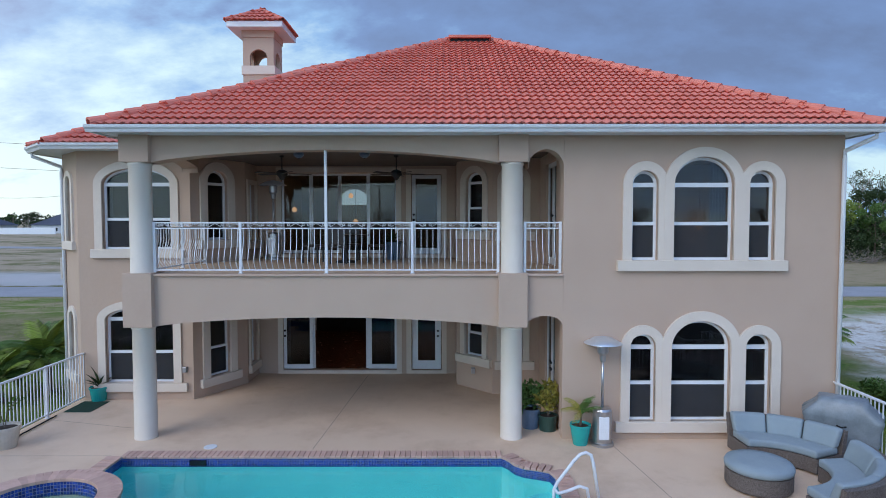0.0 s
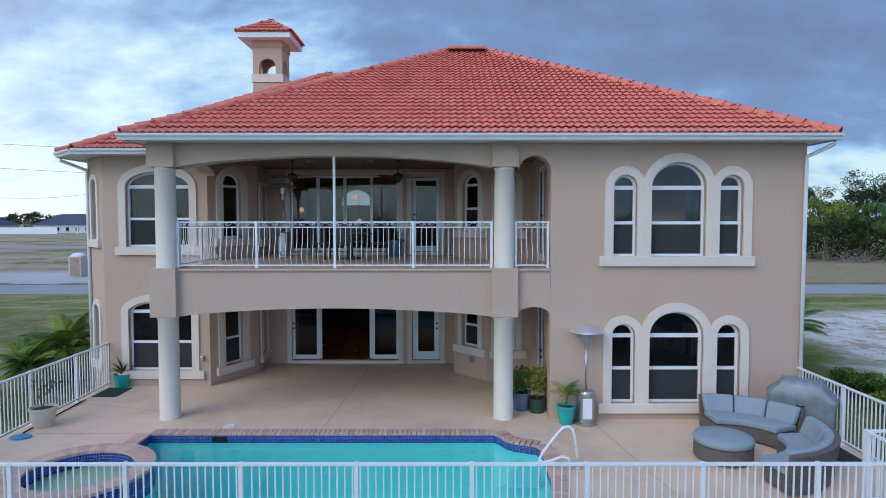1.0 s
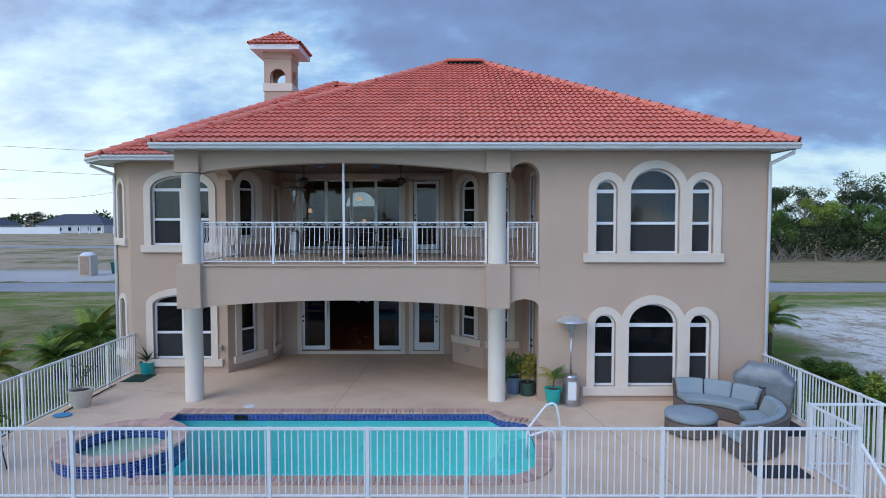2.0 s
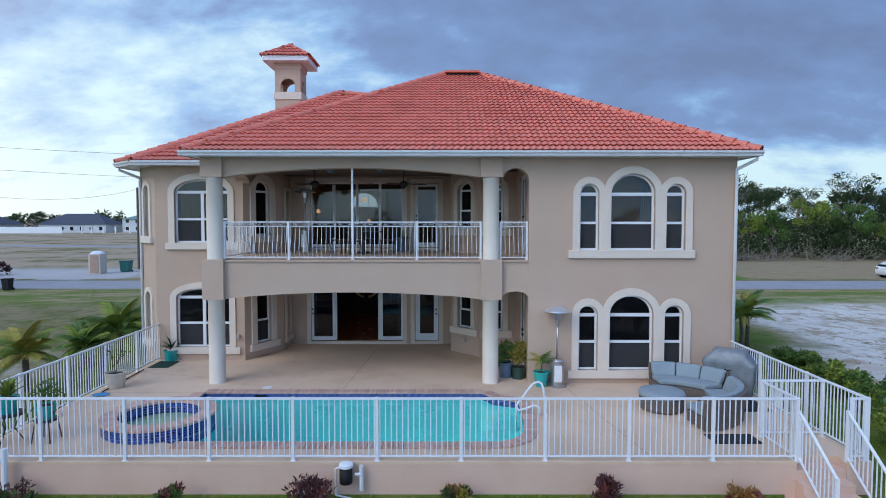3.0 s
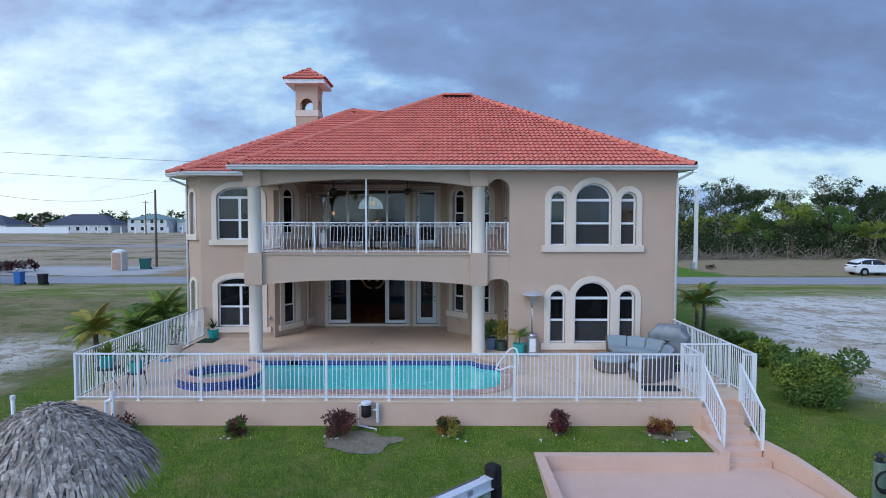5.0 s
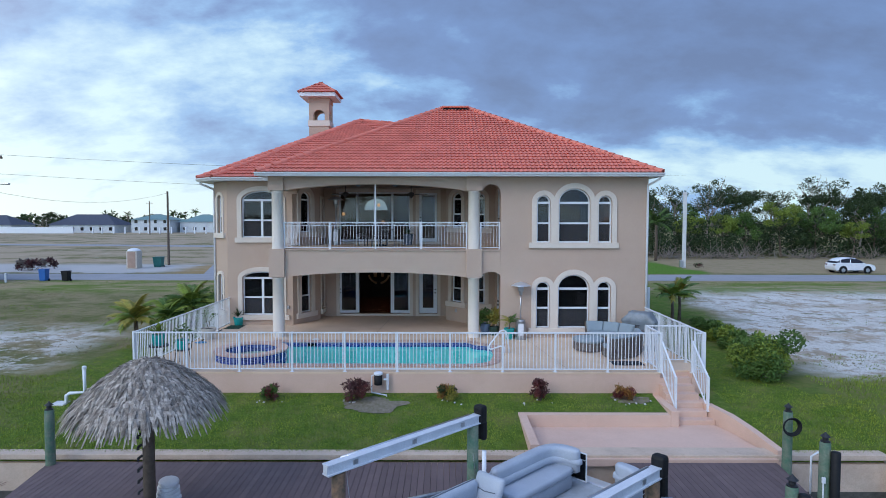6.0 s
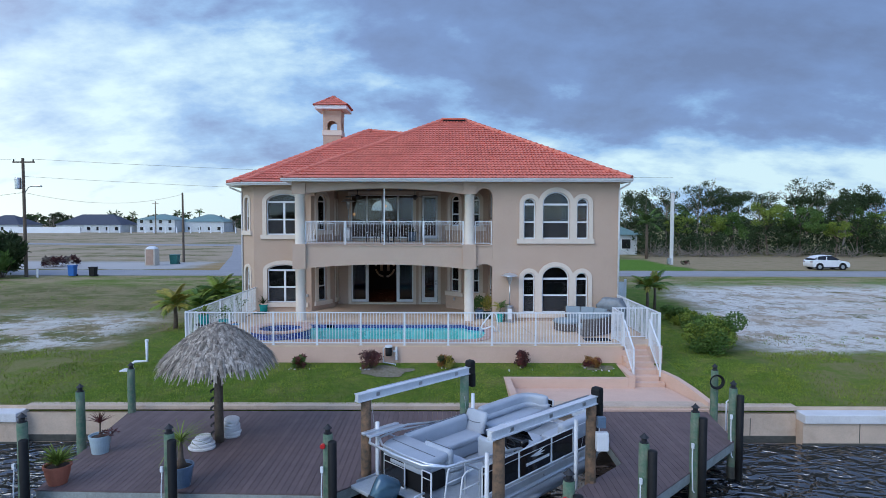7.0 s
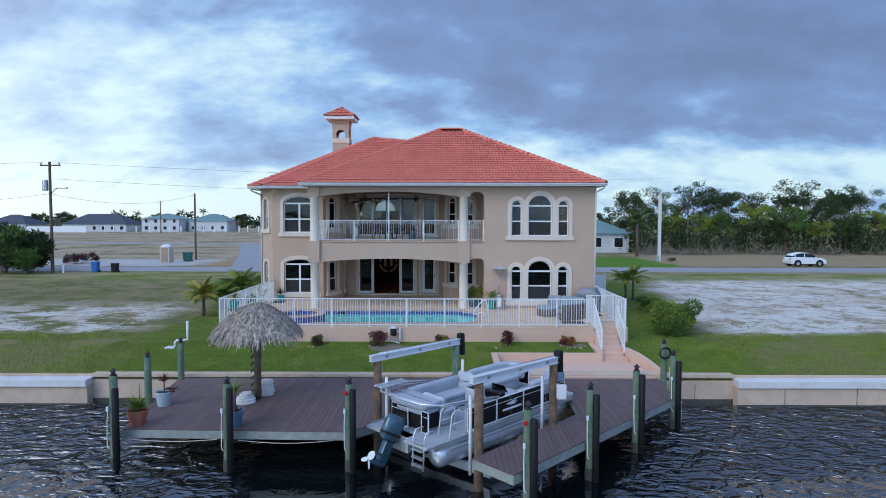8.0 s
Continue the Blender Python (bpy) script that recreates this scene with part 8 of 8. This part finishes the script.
PALEWALL = material("pale_wall", (0.62, 0.65, 0.66), None, 1, 0.85, 0.1)


def far_house(x, y, w, d, h, rise, roof_mat, wall_mat, label, n_win, storeys=1, rz=0):
    t = thing("far_house", label, "house", pose(x, y, GZ, 0, 0, rz))
    part("wall", box(B(), -w / 2, w / 2, -d / 2, d / 2, -0.2, h), wall_mat, t)
    bm = B()
    o = 0.6
    e = [bm.verts.new((sx * (w / 2 + o), sy * (d / 2 + o), h)) for sx, sy in ((-1, -1), (1, -1), (1, 1), (-1, 1))]
    k = max(0.0, w / 2 - d / 2)
    a, b_ = bm.verts.new((-k, 0, h + rise)), bm.verts.new((k + 0.01, 0, h + rise))
    bm.faces.new((e[0], e[1], b_, a))
    bm.faces.new((e[1], e[2], b_))
    bm.faces.new((e[2], e[3], a, b_))
    bm.faces.new((e[3], e[0], a))
    bm.faces.new(list(reversed(e)))
    part("roof", bm, roof_mat, t)
    for s_ in range(storeys):
        for i in range(n_win):
            cx = -w / 2 + w * (i + 0.5) / n_win
            z0 = 0.9 + s_ * 3.0
            wn_ = part("window", box(B(), cx - 0.75, cx + 0.75, -d / 2 - 0.08, -d / 2 + 0.02, z0 - 0.1, z0 + 1.5), WHITE, t)
            part("pane", box(B(), cx - 0.65, cx + 0.65, -d / 2 - 0.10, -d / 2 - 0.082, z0, z0 + 1.4), BLACKGLOSS, wn_)
    return t


far_house(-147, 226, 27, 14, 3.2, 4.4, ROOFDARK, PALEWALL, "low pale house with a broad dark hip roof", 7)
far_house(-182, 222, 18, 14, 3.2, 4.0, ROOFDARK, PALEWALL, "low house with a dark blue-grey roof", 4)
far_house(-121, 230, 16, 14, 5.4, 2.4, ROOFGREEN, PALEWALL, "two-storey white house with a pale green roof", 4, 2)
far_house(-103, 236, 17, 14, 4.6, 3.2, ROOFGREEN, PALEWALL, "white house with a pale green roof", 4)
far_house(-80, 268, 16, 12, 3.4, 3.0, ROOFDARK, PALEWALL, "far white house with a grey roof", 4)
far_house(24.5, 66, 10, 8, 3.0, 2.2, ROOFGREEN, PALEWALL, "small cream house with a green roof beside the palm", 3)
t = thing("boundary_wall", "long low white boundary wall across the lots", "wall")
part("wall", box(B(), -172, -142, 205, 205.3, GZ - 0.1, 2.0), WHITE, t)
pm = mesh_of("post", box(B(), -0.22, 0.22, -0.22, 0.22, 0, 2.5, 0.03), WHITE)
t = thing("fence_posts", "row of white unfinished fence posts", "fence")
for i in range(20):
    piece("post", pm, pose(-136 + 4.4 * i + (1.0 if i % 4 == 0 else 0), 206 + 0.2 * i, GZ), t)

# ---------- poles and wires ----------
def wire(a, b_, sag, r=0.016):
    a, b_ = Vector(a), Vector(b_)
    return tube(B(), [a.lerp(b_, i / 14) - Vector((0, 0, sag * 4 * (i / 14) * (1 - i / 14))) for i in range(15)], r, 4)


up_ = thing("utility_pole", "tall timber utility pole with transformer and street lamp", "utility pole", pose(-36.3, 25.0, GZ))
part("shaft", lathe(B(), [(0.15, -0.2), (0.11, 10.4)], 12), BARK, up_)
part("crossarm", box(B(), -0.9, 1.0, -0.05, 0.05, 10.0, 10.12), BARK, up_)
part("transformer", lathe(B(), [(0.25, 7.7), (0.26, 7.8), (0.26, 8.6), (0.2, 8.7)], 14, (-0.40, -0.1, 0)), STEEL, up_, "grey drum transformer")
part("lamp_arm", tube(B(), [(0, 0, 7.3), (0.8, -0.5, 7.85), (1.6, -0.9, 7.95)], 0.035, 6), STEEL, up_)
part("lamp_head", box(B(), 1.5, 2.2, -1.05, -0.8, 7.85, 7.98, 0.04), STEEL, up_)
for x in (-0.8, 0.9, 0.0):
    part("insulator", lathe(B(), [(0.05, 10.12), (0.06, 10.2), (0.03, 10.3)], 8, (x, 0, 0)), IRON, up_)
u2 = thing("utility_pole", "plain dark timber utility pole", "utility pole", pose(-30.6, 43.6, GZ))
part("shaft", lathe(B(), [(0.14, -0.2), (0.10, 8.3)], 12), BARK, u2)
u3 = thing("utility_pole", "pale square concrete utility pole", "utility pole", pose(26.6, 41.0, GZ))
part("shaft", box(B(), -0.16, 0.16, -0.16, 0.16, -0.2, 8.2, 0.02), CONCRETE, u3)
part("meter_box", box(B(), -0.5, -0.1, -0.22, 0.1, 0.1, 0.8, 0.02), STEEL, u3)
for i, (x, y) in enumerate(((-105, 190), (-52, 160))):
    u4 = thing("utility_pole", "far thin timber utility pole", "utility pole", pose(x, y, GZ), group="far poles")
    part("shaft", lathe(B(), [(0.22, -0.2), (0.16, 12)], 8), BARK, u4)
    part("crossarm", box(B(), -1.1, 1.1, -0.06, 0.06, 11.2, 11.35), BARK, u4)
for a, b_, s_ in (((-36.3, 25, 7.0), (-30.6, 43.6, 7.7), 1.0), ((-36.3, 25, 7.0), (-70, 24, 6.0), 0.9), ((-36.9, 25, 9.9), (-150, 25, 10.2), 0.8), ((-36.3, 25, 8.4), (26.6, 41.0, 7.6), 0.6), ((26.6, 41, 7.6), (140, 41, 8.0), 0.8), ((-35.5, 25, 9.9), (26.6, 41, 9.6), 0.5)):
    tagged(part("power_line", wire(a, b_, s_, 0.014 if abs(a[1]) < 100 else 0.05), IRON), "thin dark sagging overhead power line", "power line")

# ---------- roadside things ----------
t = thing("portable_toilet", "tan portable toilet with a white domed roof", "portable toilet", pose(-32.0, 38.8, GZ) @ Matrix.Scale(0.9, 4))
part("cabin", box(B(), -0.62, 0.62, -0.62, 0.62, 0.0, 2.05, 0.04), CREAMPOT, t, "tan plastic cabin")
part("door", box(B(), -0.45, 0.45, -0.66, -0.625, 0.12, 1.95, 0.02), material("tan_plastic", (0.45, 0.30, 0.22), None, 2, 0.6, 0.05), t)
part("roof", lathe(B(), [(0.9, 2.05), (0.8, 2.2), (0.45, 2.34), (0.05, 2.38)], 18, m=Matrix.Diagonal((0.8, 0.8, 1, 1))), WHITE, t)


def bin_(x, y, w, h, mat, label, name="wheeled_bin"):
    t = thing(name, label, "bin", pose(x, y, GZ))
    bm = B()
    box(bm, -w / 2, w / 2, -w / 2, w / 2, 0.05, h, 0.04)
    for v in bm.verts:
        k = 0.82 + 0.18 * v.co.z / h
        v.co.x *= k
        v.co.y *= k
    part("body", bm, mat, t)
    part("lid", box(B(), -w * 0.54, w * 0.54, -w * 0.56, w * 0.54, h, h + 0.07, 0.02), mat, t)
    for sx in (-1, 1):
        part("wheel", lathe(B(), [(0.1, -0.03), (0.1, 0.03)], 12, m=pose(sx * w * 0.45, w * 0.4, 0.1, 0, 90, 0)), BLACKPVC, t)


bin_(-32.6, 25.6, 0.58, 0.95, material("blue_plastic", (0.02, 0.14, 0.45), None, 3, 0.5, 0.05), "bright blue wheeled recycling bin by the street")
bin_(-30.7, 25.5, 0.55, 0.8, BLACKPVC, "black wheeled rubbish bin by the street")
bin_(-30.3, 40.6, 0.9, 1.05, material("green_plastic", (0.02, 0.15, 0.13), None, 3, 0.5, 0.05), "dark green skip beside the portable toilet", "skip")
t = thing("marker_post", "short white marker post on the verge", "post", pose(-34.9, 24.4, GZ))
part("post", box(B(), -0.06, 0.06, -0.06, 0.06, -0.1, 0.75, 0.01), WHITE, t)


def car(x, y, rz, paint, label):
    """A parked sport-utility car: shaped body, glass house, wheels, lamps."""
    t = thing("car", label, "car", pose(x, y, GZ, 0, 0, rz) @ Matrix.Diagonal((0.87, 0.9, 0.87, 1)))
    side = [(-2.2, 0.45), (-2.26, 0.75), (-2.2, 1.08), (-1.98, 1.22), (1.0, 1.14), (1.7, 1.06), (2.1, 0.9), (2.24, 0.68), (2.24, 0.45), (2.1, 0.3), (-2.1, 0.3)]
    bm = B()
    plate(bm, side, [], pose(0, -0.9, 0), 1.8)
    es = [e for e in bm.edges if e.calc_length() > 1.7]
    bmesh.ops.bevel(bm, geom=es, offset=0.06, segments=2, affect="EDGES", profile=0.5)
    part("body", bm, paint, t, smooth=False)
    line = [(-2.12, 1.14, 0.84), (-1.98, 1.34, 0.78), (-1.62, 1.56, 0.71), (-1.1, 1.68, 0.68), (-0.4, 1.73, 0.67), (0.2, 1.68, 0.67), (0.62, 1.5, 0.72), (1.3, 1.08, 0.84)]
    bm = B()
    lo_ = [[bm.verts.new((x_, sy * 0.87, 1.04)) for x_, z_, w_ in line] for sy in (-1, 1)]
    hi_ = [[bm.verts.new((x_, sy * w_, z_ - 0.03)) for x_, z_, w_ in line] for sy in (-1, 1)]
    for k in range(len(line) - 1):
        for a_, b_ in ((lo_[0], hi_[0]), (hi_[1], lo_[1])):
            bm.faces.new((a_[k], a_[k + 1], b_[k + 1], b_[k]))
        bm.faces.new((hi_[0][k], hi_[0][k + 1], hi_[1][k + 1], hi_[1][k]))
    part("glasshouse", bm, BLACKGLOSS, t, "dark tinted windows")
    bm = B()
    top_ = [[bm.verts.new((x_, y_ * (w_ + 0.015), z_ + (0.03 if abs(y_) < 1 else -0.06))) for y_ in (-1, -0.8, 0, 0.8, 1)] for x_, z_, w_ in line[1:6]]
    for a_, b_ in zip(top_, top_[1:]):
        for k in range(4):
            bm.faces.new((a_[k], b_[k], b_[k + 1], a_[k + 1]))
    part("roof_panel", bm, paint, t, smooth=True)
    for xx in (-1.62, -0.5):
        for sy in (-1, 1):
            part("pillar", tube(B(), [(xx - 0.1, sy * 0.875, 1.02), (xx + 0.05, sy * 0.705, 1.56)], 0.05, 5), paint, t)
    for sy in (-1, 1):
        part("mirror", box(B(), 0.75, 0.95, sy * 0.98 - 0.09, sy * 0.98 + 0.09, 1.08, 1.22, 0.03), paint, t)
    for xx in (-1.36, 1.36):
        for yy in (-0.82, 0.82):
            w = part("wheel", lathe(B(), [(0.2, -0.12), (0.35, -0.11), (0.37, -0.06), (0.37, 0.06), (0.35, 0.11), (0.2, 0.12)], 22, m=pose(xx, yy, 0.37, 90, 0, 0)), BLACKPVC, t, "black tyre")
            part("wheel_arch", lathe(B(), [(0.36, -0.012), (0.46, -0.012), (0.46, 0.012), (0.36, 0.012)], 24, m=pose(xx, 0.906 * (1 if yy > 0 else -1), 0.4, 90, 0, 0)), BLACKPVC, t)
            part("rim", lathe(B(), [(0.04, -0.13), (0.22, -0.125), (0.22, 0.125), (0.04, 0.13)], 10, m=pose(xx, yy, 0.37, 90, 0, 0)), STEEL, w)
    for yy in (-0.7, 0.7):
        part("headlight", box(B(), 2.08, 2.23, yy - 0.17, yy + 0.17, 0.72, 0.86, 0.02), GUTTER, t)
        part("tail_light", box(B(), -2.28, -2.18, yy - 0.18, yy + 0.18, 0.9, 1.02, 0.02), LEAFRED, t)
    part("sill_trim", box(B(), -2.0, 2.0, -0.93, 0.93, 0.24, 0.36, 0.02), BLACKPVC, t)
    return t


car(40.4, 34.8, 0, WHITE, "white sport-utility car parked beside the street")
car(53.2, 34.0, 0, BLACKGLOSS, "black saloon car on the street verge")
# low stone border and shrub at the concrete pole
bush(28.0, 40.5, GZ, 1.0, 0.5, (LEAFDARK, LEAFMAROON), "small dark shrub at the pole foot", 431, 0.12, 400)

# ---------- tufts on the rough lots, blades on the mown lawn ----------
r_ = random.Random(19)
for mat_, cnt, lab, sd in ((LEAFLIGHT, 9000, "scattered green grass tufts on the rough lots", 1), (material("dry_grass", (0.30, 0.25, 0.14), (0.22, 0.19, 0.10), 3, 0.9, 0.1, vary=0.3), 12000, "scattered dry straw tufts on the rough lots", 2)):
    vs, fs = [], []
    while len(fs) < cnt:
        x, y = r_.choice((-1, 1)) * r_.uniform(11.5, 38), r_.uniform(-8.5, 25.5)
        if y < -2.5 + 2 * noise.noise(Vector((x * 0.4, 0, 0))) or noise.noise(Vector((x * 0.16 + sd * 7, y * 0.3, 0))) < 0.12 or (x > 13.5 and 0 < y < 21 and r_.random() < 0.8):
            continue
        z = ground_z(x, y) - 0.01
        for _ in range(5):
            a = r_.uniform(0, 6.28)
            L_ = r_.uniform(0.03, 0.08)
            dx_, dy_ = math.cos(a), math.sin(a)
            px, py = x + r_.gauss(0, 0.08), y + r_.gauss(0, 0.08)
            k = len(vs)
            vs += [(px - dy_ * 0.018, py + dx_ * 0.018, z), (px + dy_ * 0.018, py - dx_ * 0.018, z), (px + dx_ * L_ * 0.6, py + dy_ * L_ * 0.6, z + L_)]
            fs.append((k, k + 1, k + 2))
    me = bpy.data.meshes.new("grass_tufts")
    me.from_pydata(vs, [], fs)
    me.materials.append(mat_)
    tagged(new("grass_tufts", me), lab, "grass", kind="stuff")
# blades
r_ = random.Random(9)
vs, fs = [], []
for i_ in range(95000):
    x, y = (r_.uniform(-13.5, 12.5), -9.0 + 3.5 * r_.random()) if i_ < 70000 else (r_.choice((r_.uniform(-12.8, -9.2), r_.uniform(8.6, 11.5))), r_.uniform(-5.5, 8))
    if (2.4 < x < 8.6 and y < -6.7) or (6.4 < x < 8.7) or ((x + 1.55) / 0.9) ** 2 + ((y + 6.3) / 0.6) ** 2 < 1:
        continue
    z = ground_z(20, y)
    a = r_.uniform(0, 6.28)
    L_ = r_.uniform(0.02, 0.055)
    dx_, dy_ = math.cos(a), math.sin(a)
    k = len(vs)
    vs += [(x - dy_ * 0.010, y + dx_ * 0.010, z - 0.01), (x + dy_ * 0.010, y - dx_ * 0.010, z - 0.01), (x + dx_ * L_ * 0.5, y + dy_ * L_ * 0.5, z + L_)]
    fs.append((k, k + 1, k + 2))
for i_ in range(85000):
    x, y = r_.choice((-1, 1)) * r_.uniform(12.5, 34), r_.uniform(-9.0, -0.5)
    if y > -3.6 + noise.noise(Vector((x * 0.5, 2, 0))) or noise.noise(Vector((x * 0.45, y * 0.45, 4))) < -0.32:
        continue
    z = ground_z(x, y)
    a = r_.uniform(0, 6.28)
    L_ = r_.uniform(0.03, 0.10)
    dx_, dy_ = math.cos(a), math.sin(a)
    k = len(vs)
    vs += [(x - dy_ * 0.011, y + dx_ * 0.011, z - 0.01), (x + dy_ * 0.011, y - dx_ * 0.011, z - 0.01), (x + dx_ * L_ * 0.6, y + dy_ * L_ * 0.6, z + L_)]
    fs.append((k, k + 1, k + 2))
me = bpy.data.meshes.new("grass")
me.from_pydata(vs, [], fs)
me.materials.append(material("lawn_blade", (0.29, 0.335, 0.05), (0.115, 0.20, 0.025), 0.9, 0.9, 0.05, vary=0.4, spec=0.08))
tagged(new("grass", me), "short green lawn grass below the terrace", "grass", kind="stuff")


# ---------- pieces: roof tiles, coping bricks ----------
rest = ([], [])
tile_plane(PLANES[0], 3, roof, rest)
for pl in PLANES[1:4] + PLANES[5:]:
    tile_plane(pl, 0, roof, rest)
me = bpy.data.meshes.new("roof_tiles")
me.from_pydata(rest[0], [], rest[1])
me.materials.append(TILE)
ob = new("roof_tiles", me)
ob.parent = roof
ob["kind"] = "stuff"
for p, q in ((A_, C1), (Bp, C2), (WA, WR), (WB, WR), (E1, D1), (E2, D2), (WC, WR)):
    caps(p, q, roof)
caps(C1, D1, roof)
caps(C2, D2, roof)
caps(C1, C2, roof)
caps(WR, WR2, roof)
TP = [(TX - 0.98, TY - 0.98, 11.33), (TX + 0.98, TY - 0.98, 11.33), (TX + 0.98, TY + 0.98, 11.33), (TX - 0.98, TY + 0.98, 11.33)]
rest = ([], [])
for i in range(4):
    tile_plane([TP[i], TP[(i + 1) % 4], (TX, TY, 11.98)], 0, tower_roof, rest)
me = bpy.data.meshes.new("roof_tiles")
me.from_pydata(rest[0], [], rest[1])
me.materials.append(TILE)
ob = new("roof_tiles", me)
ob.parent = tower_roof
ob["kind"] = "stuff"
for p in TP:
    caps(p, (TX, TY, 11.98), tower_roof, 0.07, 0.3)

brick_me = mesh_of("coping_brick", box(B(), -0.048, 0.048, 0.0, 0.30, 0.003, 0.05, 0.008), COPING)


def coping_run(pts, parent, z=0.0, out=-0.03):
    """Bricks laid across a pool edge that runs with the water on its left."""
    for (x0, y0), (x1, y1) in zip(pts, pts[1:]):
        d = math.hypot(x1 - x0, y1 - y0)
        k = max(1, round(d / 0.104))
        a = math.degrees(math.atan2(y1 - y0, x1 - x0)) + 180
        nx, ny = -(y1 - y0) / d, (x1 - x0) / d
        for i in range(k):
            s_ = (i + 0.5) / k
            piece("coping_brick", brick_me, pose(x0 + (x1 - x0) * s_ - nx * out, y0 + (y1 - y0) * s_ - ny * out, z, 0, 0, a), parent)


coping_run(pool_line, pool)
coping_run([(-5.25, -4.55), (1.25, -4.55)], pool)
spa_brick = mesh_of("coping_brick", box(B(), -0.058, 0.058, -0.18, 0.18, -0.06, 0.0, 0.008), COPING)
for i in range(60):
    a = 6 * i
    rr = (SPA_IN + SPA_OUT) / 2
    piece("coping_brick", spa_brick, pose(SPA[0] + rr * math.cos(radians(a)), SPA[1] + rr * math.sin(radians(a)), SPA_Z, 0, 0, a + 90), spa)
